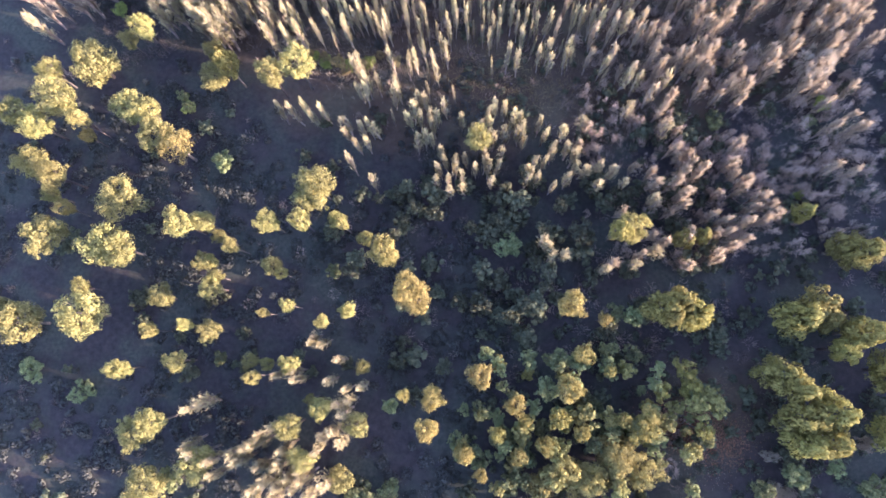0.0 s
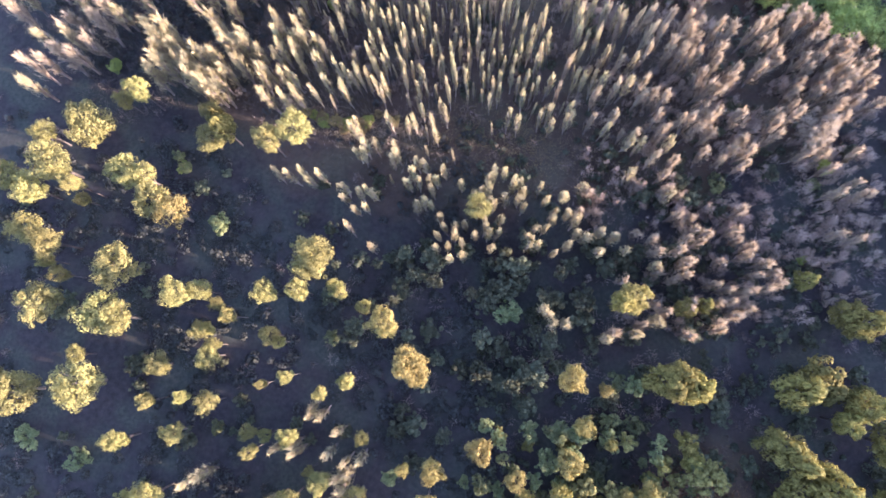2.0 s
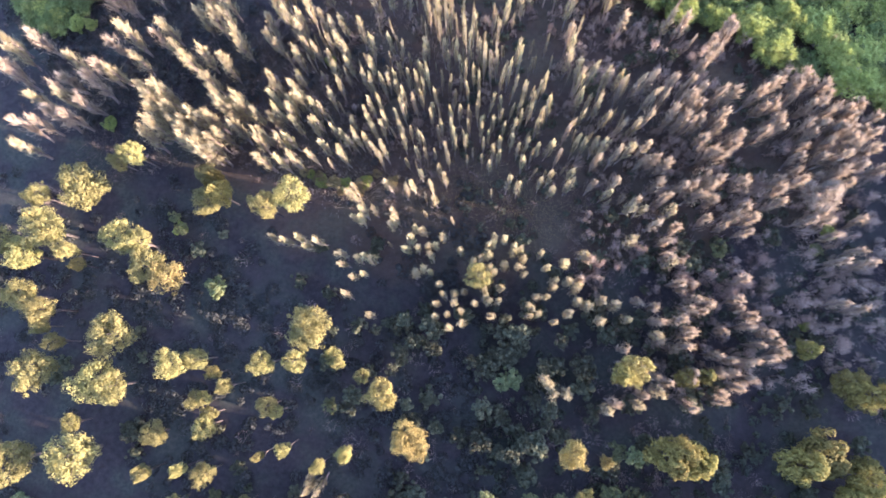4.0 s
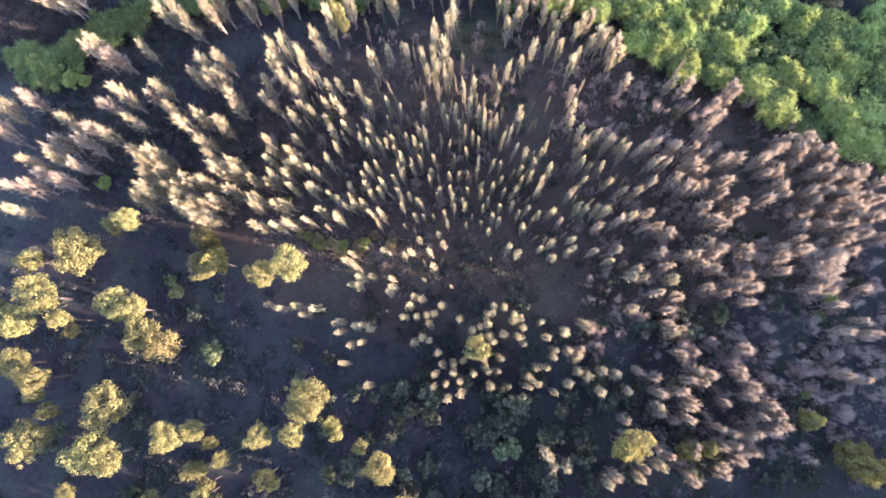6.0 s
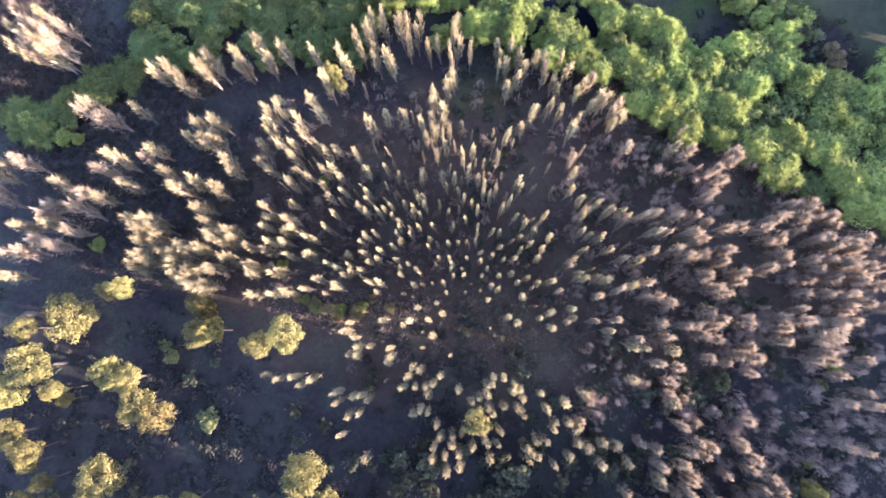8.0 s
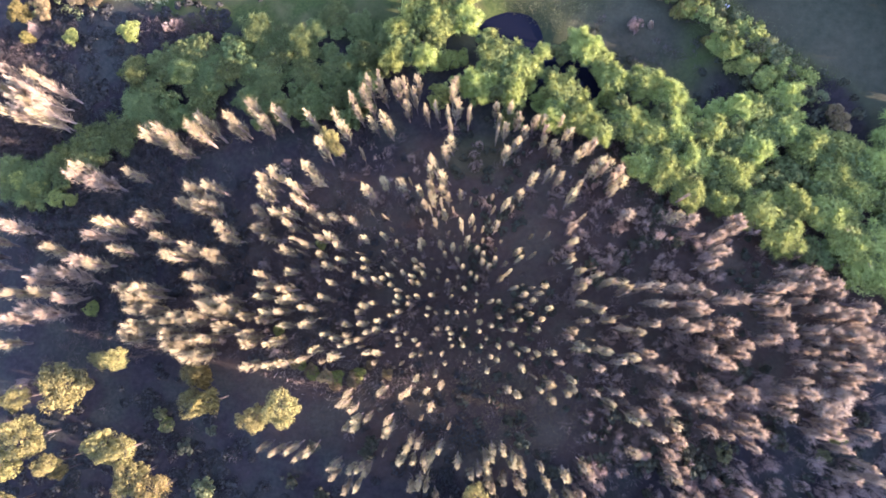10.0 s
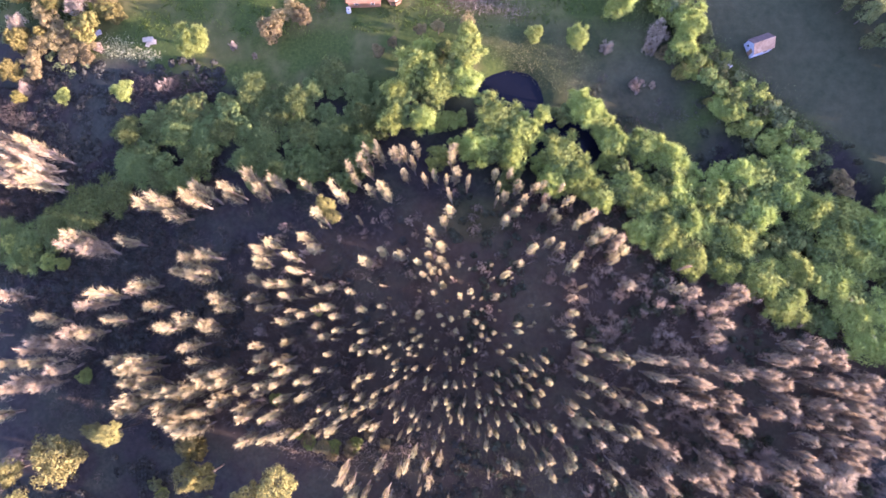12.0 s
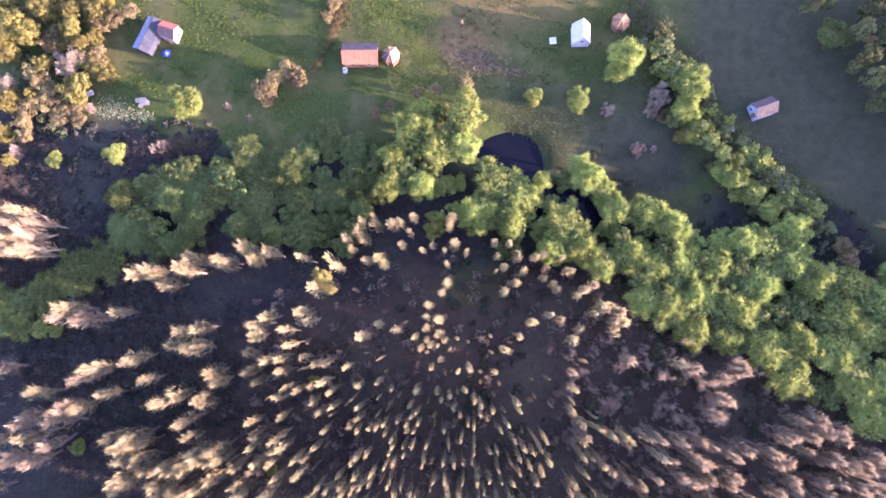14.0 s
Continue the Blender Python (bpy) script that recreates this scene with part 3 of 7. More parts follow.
OUTER_POPLARS_I = [
    (48.2, 10.8, 11.9, 1.41), (48.7, 16.1, 12.2, 1.43), (50.3, 14.6, 13.4, 1.42), (51.3, 12.8, 12.5, 1.42), (56.9, 14.9, 11.7, 1.62), (58.3, 6.4, 11.3, 1.43),
    (59.7, 16.3, 11.8, 1.37), (62.1, 7.0, 11.0, 1.1), (63.2, 9.9, 10.8, 1.3), (64.5, 16.3, 11.4, 1.41), (64.8, 12.5, 9.1, 1.26), (65.2, 14.8, 11.2, 1.42),
    (67.6, 16.3, 11.6, 1.41), (67.8, 10.1, 11.3, 1.47), (69.1, 9.8, 13.3, 1.24), (69.2, 12.6, 11.3, 1.41), (69.6, 6.4, 10.4, 1.27), (70.6, 8.2, 10.9, 1.64),
    (70.9, 14.8, 11.5, 1.33), (71.2, 16.0, 11.4, 1.53), (71.6, 12.5, 12.0, 1.5), (72.3, 14.8, 11.4, 1.24), (72.6, 17.4, 10.8, 1.48), (73.1, 16.3, 10.9, 1.16),
]
OUTER_POPLARS_J = [
    (73.5, 12.6, 11.8, 1.64), (73.9, 8.7, 11.2, 1.5), (75.6, 14.2, 10.7, 1.44), (76.6, 11.5, 11.3, 1.64), (77.5, 14.4, 10.9, 1.45), (77.9, 17.2, 9.7, 1.48),
    (78.2, 7.6, 11.1, 1.46), (-85.7, 18.8, 13.0, 1.69), (-85.6, 22.4, 13.5, 1.46), (-83.3, 23.6, 12.3, 1.49), (-83.1, 28.3, 13.3, 1.74), (-79.5, 24.2, 13.0, 1.89),
    (-77.6, 28.6, 13.2, 1.59), (-76.9, 24.4, 13.5, 1.82), (-73.8, 27.7, 12.5, 1.78), (-61.1, 28.6, 15.1, 1.61), (-60.7, 18.9, 13.2, 1.51), (-60.3, 20.9, 14.1, 1.66),
    (-59.8, 26.2, 14.7, 1.65), (-59.7, 23.8, 13.5, 1.59), (-58.7, 27.0, 15.0, 1.78), (-58.6, 22.0, 15.6, 1.78), (-58.4, 23.9, 14.3, 1.63), (-57.8, 20.4, 14.8, 1.51),
]
OUTER_POPLARS_K = [
    (-57.6, 28.3, 15.8, 1.74), (-56.7, 26.7, 14.4, 1.35), (-56.2, 23.3, 14.3, 1.55), (-55.4, 22.2, 12.9, 1.38), (-53.6, 22.1, 13.2, 1.42), (-52.6, 20.2, 14.5, 1.86),
    (-50.4, 23.1, 14.7, 1.73), (-50.2, 19.0, 12.9, 1.73), (-49.7, 21.5, 14.0, 1.82), (-48.0, 18.5, 13.2, 1.34), (-47.7, 22.3, 13.9, 1.5), (-47.6, 27.1, 13.3, 1.35),
    (-46.2, 25.1, 13.9, 1.69), (-45.5, 19.0, 14.2, 1.4), (-45.0, 25.2, 15.6, 1.69), (-43.7, 25.1, 13.4, 1.42), (-43.3, 23.8, 13.5, 1.57), (-43.2, 19.9, 13.8, 1.53),
    (-42.2, 25.7, 15.4, 1.49), (-42.0, 23.9, 14.7, 1.62), (-39.8, 19.2, 13.4, 1.3), (-39.3, 22.6, 13.9, 1.19), (-37.8, 18.7, 13.4, 1.1), (38.5, 22.1, 15.4, 0.88),
]
OUTER_POPLARS_L = [
    (39.6, 18.7, 15.7, 1.31), (39.9, 25.2, 15.1, 1.4), (41.7, 21.5, 16.3, 1.14), (42.7, 21.7, 15.4, 1.1), (42.9, 19.8, 13.4, 1.13), (43.1, 24.5, 14.7, 1.16),
    (44.6, 20.7, 13.1, 1.16), (45.2, 23.2, 13.2, 1.43), (46.4, 28.7, 14.3, 1.22), (48.8, 18.6, 14.0, 1.56), (48.9, 22.7, 15.9, 1.31), (51.3, 23.0, 13.5, 1.61),
    (55.8, 22.3, 14.8, 1.27), (57.4, 20.6, 12.2, 1.24), (58.2, 21.3, 11.9, 1.69), (58.7, 18.0, 12.3, 1.65), (58.9, 24.1, 13.0, 1.25), (59.9, 25.3, 12.3, 1.25),
    (62.6, 26.9, 10.0, 1.44), (62.9, 21.5, 10.9, 1.2), (63.1, 24.6, 11.4, 1.65), (65.2, 25.6, 10.8, 1.26), (65.4, 19.7, 11.6, 1.27), (66.6, 27.5, 10.0, 1.66),
]
OUTER_POPLARS_M = [
    (66.8, 25.0, 10.6, 1.63), (67.5, 20.5, 11.4, 1.7), (68.9, 18.4, 11.7, 1.1), (69.1, 23.9, 10.5, 1.53), (70.3, 23.3, 9.0, 1.52), (70.7, 19.6, 11.0, 1.46),
    (71.3, 25.2, 7.2, 1.52), (72.9, 19.4, 10.7, 1.32), (74.7, 21.2, 9.9, 1.66), (76.1, 18.7, 8.6, 1.1), (-91.4, 36.3, 13.2, 1.94), (-89.6, 38.6, 12.0, 1.47),
    (-88.8, 33.7, 13.4, 1.55), (-84.5, 41.0, 12.6, 1.92), (-80.3, 31.0, 11.7, 1.47), (-78.1, 32.3, 11.7, 1.94), (-76.7, 36.0, 11.9, 1.85), (-71.9, 30.3, 13.6, 1.93),
    (-70.5, 33.5, 14.1, 1.86), (-68.8, 33.8, 11.9, 1.86), (-67.3, 39.3, 13.4, 1.67), (-65.0, 40.4, 15.3, 1.76), (-64.0, 35.5, 11.8, 1.62), (-61.2, 41.1, 10.2, 1.47),
]
OUTER_POPLARS_N = [
    (-56.2, 38.3, 11.5, 1.51), (-52.3, 34.3, 14.8, 1.76), (-50.5, 35.7, 14.1, 1.66), (-48.6, 30.7, 13.4, 1.76), (-46.8, 34.5, 12.9, 1.67), (-45.6, 33.4, 11.6, 1.4),
    (-43.5, 39.4, 14.5, 1.69), (-42.6, 37.7, 12.2, 1.62), (-36.4, 39.2, 12.3, 1.28), (-36.4, 30.2, 13.3, 1.0), (41.1, 38.1, 14.4, 1.14), (43.6, 37.7, 14.0, 1.5),
    (49.4, 31.4, 13.4, 1.5), (50.2, 34.5, 9.1, 1.6), (51.8, 35.4, 11.7, 1.6), (52.8, 37.0, 11.7, 1.44), (-92.0, 42.0, 11.6, 1.73), (-72.3, 49.8, 14.8, 1.57),
    (-71.3, 51.8, 13.1, 1.84), (-69.5, 50.3, 11.4, 1.86), (-67.4, 49.2, 10.5, 1.85), (-62.3, 50.9, 11.8, 1.49), (-58.2, 42.5, 12.3, 1.82), (-51.9, 44.3, 12.3, 1.51),
]
OUTER_POPLARS_O = [
    (-50.0, 46.0, 13.0, 1.84), (-48.3, 43.2, 13.1, 1.8), (-46.3, 43.1, 12.7, 1.76), (-45.8, 47.5, 14.1, 1.69), (-37.4, 42.2, 11.8, 1.31), (-83.8, 63.9, 14.8, 1.58),
    (-80.9, 63.9, 14.5, 1.58), (-79.0, 62.9, 14.1, 1.4), (-57.7, 59.2, 13.9, 1.8), (-55.4, 58.0, 13.7, 1.73), (-54.6, 57.1, 11.2, 1.36), (-52.9, 56.2, 10.6, 1.61),
    (-50.3, 59.1, 13.6, 1.65), (-49.1, 58.2, 12.6, 1.5), (-47.0, 59.2, 13.3, 1.81), (-42.0, 59.1, 10.9, 1.65), (-41.7, 59.9, 15.9, 1.64), (-37.6, 61.4, 15.6, 1.66),
    (-36.9, 59.5, 13.4, 1.63), (-18.8, 62.8, 14.9, 1.04), (-16.4, 64.8, 15.1, 1.26), (-15.4, 65.8, 16.6, 1.0), (-15.4, 63.0, 13.0, 1.22), (-12.8, 65.3, 14.5, 1.14),
]
OUTER_POPLARS_P = [
    (-9.9, 65.6, 15.1, 1.39), (-8.4, 62.1, 14.5, 1.05), (-8.1, 65.5, 15.0, 0.75), (-6.7, 63.7, 13.9, 0.79), (-86.1, 68.5, 12.8, 1.78), (-84.9, 71.6, 13.3, 1.62),
    (-83.0, 67.1, 13.3, 1.46), (-81.4, 70.8, 13.5, 1.66), (-80.9, 66.8, 11.7, 1.39), (-77.1, 68.5, 14.1, 1.36), (-13.4, 66.5, 15.9, 0.77), (-6.2, 66.9, 12.7, 0.99),
    (0.9, 66.4, 11.4, 1.19),
]
OUTER_POPLARS = OUTER_POPLARS_A + OUTER_POPLARS_B + OUTER_POPLARS_C + OUTER_POPLARS_D + OUTER_POPLARS_E + OUTER_POPLARS_F + OUTER_POPLARS_G + OUTER_POPLARS_H + OUTER_POPLARS_I + OUTER_POPLARS_J + OUTER_POPLARS_K + OUTER_POPLARS_L + OUTER_POPLARS_M + OUTER_POPLARS_N + OUTER_POPLARS_O + OUTER_POPLARS_P
GOLDEN_TREES_A = [
    (-74.4, 10.8, 11.5, 4.64), (-79.3, 1.8, 14.7, 3.95), (-83.4, -2.7, 13.1, 3.26), (-88.3, -0.1, 12.4, 2.96), (-74.4, -4.8, 9.5, 1.42), (-74.1, -2.7, 14.7, 1.82),
    (-65.3, 0.1, 12.4, 3.36), (-62.0, -1.0, 12.2, 3.16), (-59.8, -5.9, 12.4, 3.36), (-83.9, -10.5, 12.4, 3.36), (-78.6, -13.3, 14.7, 2.96), (-81.2, -16.3, 9.5, 1.82),
    (-77.6, -19.3, 10.8, 1.62), (-65.9, -18.3, 13.9, 4.15), (-81.1, -24.5, 12.1, 3.95), (-69.2, -26.8, 12.4, 4.54), (-65.8, -27.8, 12.3, 3.36), (-53.4, -23.9, 15.7, 2.96),
    (-49.8, -23.4, 12.2, 2.17), (-47.6, -26.0, 9.5, 1.42), (-44.2, -28.4, 13.5, 1.52), (-50.4, -30.8, 10.4, 1.97), (-49.3, -30.6, 9.5, 1.42), (-48.6, -35.6, 11.0, 2.17),
]
GOLDEN_TREES_B = [
    (-48.2, -33.5, 9.5, 1.62), (-59.0, -36.9, 8.8, 2.57), (-72.3, -39.7, 13.8, 4.54), (-84.7, -40.9, 12.4, 4.15), (-89.0, -39.5, 12.4, 3.95), (-74.6, -34.5, 8.5, 1.97),
    (-37.1, -24.3, 15.1, 2.30), (-31.2, -24.2, 15.0, 2.11), (-37.0, -32.2, 11.6, 1.92), (-35.6, -33.4, 9.7, 1.39), (-28.1, -17.7, 15.2, 3.65), (-29.3, -19.4, 13.5, 3.26),
    (-25.1, -23.7, 9.7, 1.69), (-23.7, -25.0, 12.5, 1.19), (-19.8, -27.4, 9.7, 1.49), (-15.9, -30.7, 14.3, 3.07), (-11.4, -37.5, 17.7, 2.88), (-10.4, -39.4, 13.5, 3.07),
    (-22.9, -40.8, 12.1, 1.59), (-22.9, -41.3, 12.1, 1.19), (-27.5, -42.8, 12.6, 1.29), (-33.6, -39.6, 13.3, 1.39), (-38.2, -40.8, 12.3, 0.89), (-48.4, -43.8, 11.6, 2.17),
]
GOLDEN_TREES_C = [
    (-52.1, -42.6, 13.7, 1.22), (-59.6, -43.3, 11.8, 1.52), (-54.5, -49.0, 11.7, 1.97), (-65.7, -50.1, 11.2, 1.97), (-64.9, -50.1, 9.9, 1.62), (-41.2, -49.5, 9.7, 1.59),
    (-38.0, -50.0, 9.7, 1.39), (-33.5, -50.2, 12.6, 1.92), (-39.6, -52.2, 14.1, 1.39), (-61.3, -61.4, 12.4, 3.16), (-58.0, -59.5, 13.9, 2.76), (-59.2, -70.6, 12.4, 3.75),
    (-36.8, 4.4, 15.8, 2.69), (-31.7, 6.0, 15.5, 3.26), (-20.5, -51.1, 9.7, 1.49), (-27.4, -58.0, 13.5, 2.11), (-21.5, -60.9, 12.5, 2.40), (-30.2, -56.5, 9.7, 0.99),
    (-33.0, -60.9, 14.5, 2.40), (-50.0, -67.0, 12.4, 3.36), (-30.9, -66.4, 13.5, 2.50), (2.0, -10.3, 15.0, 2.65), (0.5, -52.9, 15.4, 2.34), (-7.9, -56.8, 12.0, 2.43),
]
GOLDEN_TREES_D = [
    (-12.9, -56.0, 13.7, 1.19), (-8.9, -61.7, 16.0, 2.16), (6.5, -58.4, 13.7, 1.97), (17.0, -41.3, 17.3, 2.51), (23.6, -43.9, 9.4, 1.30), (29.3, -27.8, 13.0, 2.89),
    (-62.5, 15.6, 14.4, 2.17), (16.2, -55.8, 13.1, 2.36), (19.3, -50.0, 11.0, 2.16), (28.8, -70.7, 9.0, 3.40), (23.7, -67.3, 9.0, 3.60), (18.0, -72.0, 9.0, 4.00),
    (11.0, -72.8, 8.0, 3.03), (-25.3, -71.0, 8.0, 2.62), (-2.8, -66.4, 9.0, 2.00), (-67.5, 15.4, 9.0, 2.00), (-50.0, 12.3, 9.0, 2.20), (-50.1, 6.6, 9.0, 2.80),
    (-23.3, 56.0, 12.0, 1.95), (-21.9, 53.9, 11.0, 1.38), (-82.3, 8.8, 11.2, 2.62), (30.1, -61.0, 11.0, 1.97), (14.6, -69.5, 11.0, 2.36), (-2.8, -66.8, 11.0, 1.77),
]
GOLDEN_TREES_E = [
    (24.4, -68.0, 11.0, 2.75), (6.9, -67.3, 11.0, 1.57), (19.5, -72.0, 10.0, 2.38), (-0.0, -70.4, 10.0, 1.39),
]
GOLDEN_TREES = GOLDEN_TREES_A + GOLDEN_TREES_B + GOLDEN_TREES_C + GOLDEN_TREES_D + GOLDEN_TREES_E
OLIVE_TREES_A = [
    (33.6, -42.5, 16.0, 3.75), (37.6, -43.9, 16.1, 3.53), (39.0, -43.7, 15.1, 3.34), (35.5, -41.3, 17.5, 2.81), (26.6, -28.4, 15.6, 2.34), (62.0, -43.6, 11.8, 4.69),
    (57.2, -45.2, 15.0, 3.98), (70.7, -47.4, 6.8, 3.37), (67.8, -47.9, 15.0, 3.22), (69.5, -32.2, 8.3, 4.01), (70.1, -33.8, 14.0, 3.44), (54.1, -54.8, 12.3, 4.16),
    (55.5, -57.0, 15.0, 3.41), (56.2, -61.7, 15.0, 4.16), (60.2, -61.2, 16.0, 3.94), (59.6, -65.8, 15.0, 3.79), (55.9, -66.3, 14.0, 3.63), (64.7, -50.7, 13.0, 2.89),
    (33.9, -44.1, 17.0, 1.86), (-49.2, 11.4, 9.0, 2.50), (62.1, -25.2, 9.0, 2.20), (39.0, -29.7, 11.0, 2.36), (42.3, -29.4, 11.0, 1.77), (72.5, -54.7, 14.0, 3.82),
]
OLIVE_TREES_B = [
    (71.8, -65.8, 14.0, 3.82), (73.9, 106.7, 8.0, 2.02), (77.5, 107.8, 8.0, 2.42), (82.0, 100.2, 9.0, 2.40), (82.9, 95.0, 9.0, 2.20), (84.4, 91.1, 9.0, 2.40),
    (81.0, 93.5, 7.0, 1.63), (85.4, 104.8, 9.0, 2.80), (88.3, 98.8, 10.0, 3.57), (87.3, 86.7, 9.0, 3.00), (84.8, 85.8, 6.0, 1.85), (-88.3, 94.7, 6.0, 2.88),
    (-89.8, 88.1, 5.0, 2.70), (-89.3, 107.1, 7.0, 2.65), (-84.7, 108.5, 7.0, 2.24), (-75.2, 107.3, 6.0, 2.06), (-70.8, 106.7, 5.0, 1.45), (-83.5, 95.8, 5.0, 1.66),
    (-76.0, 98.4, 4.0, 1.67), (-88.3, 82.6, 4.0, 1.46), (48.0, 81.9, 4.0, 2.09), (52.9, 75.5, 3.0, 1.05), (-45.8, 7.2, 14.9, 2.67),
]
OLIVE_TREES = OLIVE_TREES_A + OLIVE_TREES_B
MIXED_TREES_A = [
    (1.9, -49.3, 9.0, 1.50), (10.0, -59.1, 9.0, 1.60), (-2.8, -66.0, 6.5, 2.86), (0.1, -68.4, 6.5, 2.25), (4.4, -64.6, 6.5, 2.56), (7.8, -68.1, 6.5, 2.25),
    (9.6, -50.6, 8.0, 1.82), (15.0, -51.2, 9.0, 2.20), (18.6, -51.3, 9.0, 2.20), (15.8, -61.4, 6.5, 2.56), (20.1, -59.5, 6.5, 2.56), (24.0, -53.5, 8.0, 1.51),
    (26.8, -65.2, 6.5, 2.76), (31.1, -61.3, 6.5, 2.35), (31.6, -66.7, 6.5, 2.25), (11.6, -63.2, 6.5, 2.05), (-15.9, -58.4, 7.0, 1.63), (3.4, -60.8, 8.0, 1.62),
    (6.0, -71.8, 8.0, 3.03), (20.7, -64.5, 6.5, 2.56), (12.7, -56.1, 9.0, 2.40), (-48.3, -48.8, 5.0, 1.45), (7.2, -29.2, 6.0, 2.67), (55.0, -72.0, 7.0, 2.24),
]
MIXED_TREES_B = [
    (49.7, -74.9, 6.0, 2.06), (56.6, -73.1, 6.0, 1.64), (62.7, -71.3, 6.0, 1.64), (68.4, -74.7, 7.0, 2.65), (29.2, -43.5, 7.0, 2.04), (26.4, -42.8, 6.0, 1.85),
    (23.9, -49.5, 8.0, 1.82), (28.7, -50.2, 7.0, 2.04), (-21.9, -74.8, 5.0, 3.11), (-16.7, -74.5, 4.0, 2.72), (-26.7, -32.9, 5.0, 1.66), (-57.8, 4.6, 4.0, 1.46),
    (-56.5, 2.1, 4.0, 1.46), (-49.1, -9.7, 5.0, 2.28), (-75.6, -54.0, 4.0, 2.51), (-86.0, -49.9, 4.0, 2.72), (-57.2, -70.6, 6.0, 2.47), (69.7, 64.7, 3.5, 2.10),
    (73.3, 62.6, 3.5, 2.10), (76.8, 58.3, 3.5, 2.31), (61.3, 66.7, 3.0, 1.90), (58.5, 71.4, 2.5, 1.48), (67.6, 63.1, 3.0, 1.90), (49.0, -5.9, 4.0, 2.09),
]
MIXED_TREES_C = [
    (66.9, -6.7, 4.0, 1.46),
]
MIXED_TREES = MIXED_TREES_A + MIXED_TREES_B + MIXED_TREES_C
WILLOW_TREES_A = [
    (-23.0, 84.9, 3.8, 4.23), (-18.3, 82.1, 3.8, 4.23), (-27.2, 81.1, 3.8, 3.53), (-39.0, 81.4, 2.9, 4.98), (-32.2, 79.2, 3.8, 4.47), (-35.7, 76.1, 2.9, 4.04),
    (-44.3, 78.8, 2.9, 3.8), (-5.8, 83.9, 9.0, 5.32), (-9.3, 80.1, 7.0, 3.94), (-0.9, 80.5, 9.0, 4.84), (4.8, 86.3, 10.0, 4.56), (4.3, 80.6, 9.0, 4.36),
    (-4.1, 88.8, 6.0, 3.24), (-10.6, 74.1, 7.0, 3.94), (-16.3, 75.1, 6.0, 3.46), (-4.5, 73.9, 7.0, 3.94), (-22.0, 73.2, 3.8, 4.94), (-28.8, 72.1, 3.8, 4.7),
    (-37.2, 72.1, 2.9, 5.22), (-49.6, 73.1, 2.9, 5.45), (-57.7, 76.3, 2.9, 5.22), (-53.3, 78.5, 2.9, 4.74), (-64.0, 67.9, 2.9, 6.52), (-68.7, 61.4, 2.9, 5.69),
]
WILLOW_TREES_B = [
    (-75.1, 58.8, 2.9, 6.41), (-58.2, 64.4, 2.9, 4.98), (-81.6, 55.2, 2.9, 5.45), (-86.9, 50.9, 2.9, 5.93), (-91.5, 53.3, 2.9, 5.93), (10.5, 73.6, 7.0, 5.67),
    (15.3, 70.5, 7.0, 5.42), (6.9, 68.0, 7.0, 5.17), (12.8, 65.5, 7.0, 4.68), (19.2, 73.7, 6.0, 2.49), (23.3, 65.2, 7.0, 5.67), (20.8, 60.2, 7.0, 4.93),
    (26.1, 60.0, 7.0, 4.44), (28.5, 73.7, 7.0, 4.19), (26.5, 76.1, 6.0, 3.24), (31.0, 70.9, 6.0, 3.73), (33.0, 67.2, 7.0, 4.19), (39.7, 66.4, 7.0, 4.93),
    (44.1, 63.7, 7.0, 4.93), (34.8, 58.1, 7.0, 5.17), (29.6, 56.6, 7.0, 3.94), (39.1, 56.3, 7.0, 5.42),
]
WILLOW_TREES_C = [
    (45.0, 56.1, 7.0, 5.17), (41.8, 48.6, 7.0, 5.91), (47.8, 49.5, 7.0, 5.42), (37.3, 49.8, 7.0, 4.44), (46.0, 43.1, 7.0, 4.68), (51.9, 55.8, 7.0, 4.93),
    (54.6, 47.6, 7.0, 5.42), (59.3, 52.3, 7.0, 5.67), (60.9, 58.8, 7.0, 5.42), (66.1, 56.4, 7.0, 5.91), (66.6, 61.7, 7.0, 4.19), (70.0, 51.9, 7.0, 5.67),
    (73.6, 45.3, 7.0, 5.67), (76.0, 51.1, 7.0, 4.93), (59.7, 39.4, 7.0, 5.42), (63.4, 34.6, 7.0, 5.17), (66.5, 40.3, 7.0, 4.93), (71.9, 39.0, 7.0, 5.67),
    (74.8, 34.8, 7.0, 4.93), (78.4, 42.0, 7.0, 5.42), (82.3, 47.2, 7.0, 5.67), (77.9, 26.3, 7.0, 5.91), (75.8, 30.6, 7.0, 4.68), (81.1, 32.4, 7.0, 5.42),
]
WILLOW_TREES_D = [
    (-41.4, 67.2, 4.0, 4.23), (-34.7, 65.6, 4.0, 3.99), (-27.8, 66.5, 4.0, 4.23), (-22.3, 67.1, 4.0, 3.53), (-16.5, 69.4, 5.0, 3.49), (-55.0, 64.1, 4.0, 3.99),
    (-51.1, 67.0, 4.0, 3.99), (-46.0, 73.7, 4.0, 3.99), (57.3, 59.9, 7.0, 4.19), (52.9, 41.8, 6.0, 3.73), (85.6, 40.7, 7.0, 6.16), (88.1, 53.4, 7.0, 6.16),
    (83.9, 24.0, 7.0, 5.67), (-65.1, 74.1, 4.8, 3.96), (-55.1, 73.7, 4.8, 4.43), (-39.6, 82.1, 4.8, 4.43), (-30.4, 78.7, 5.5, 3.94),
]
WILLOW_TREES = WILLOW_TREES_A + WILLOW_TREES_B + WILLOW_TREES_C + WILLOW_TREES_D
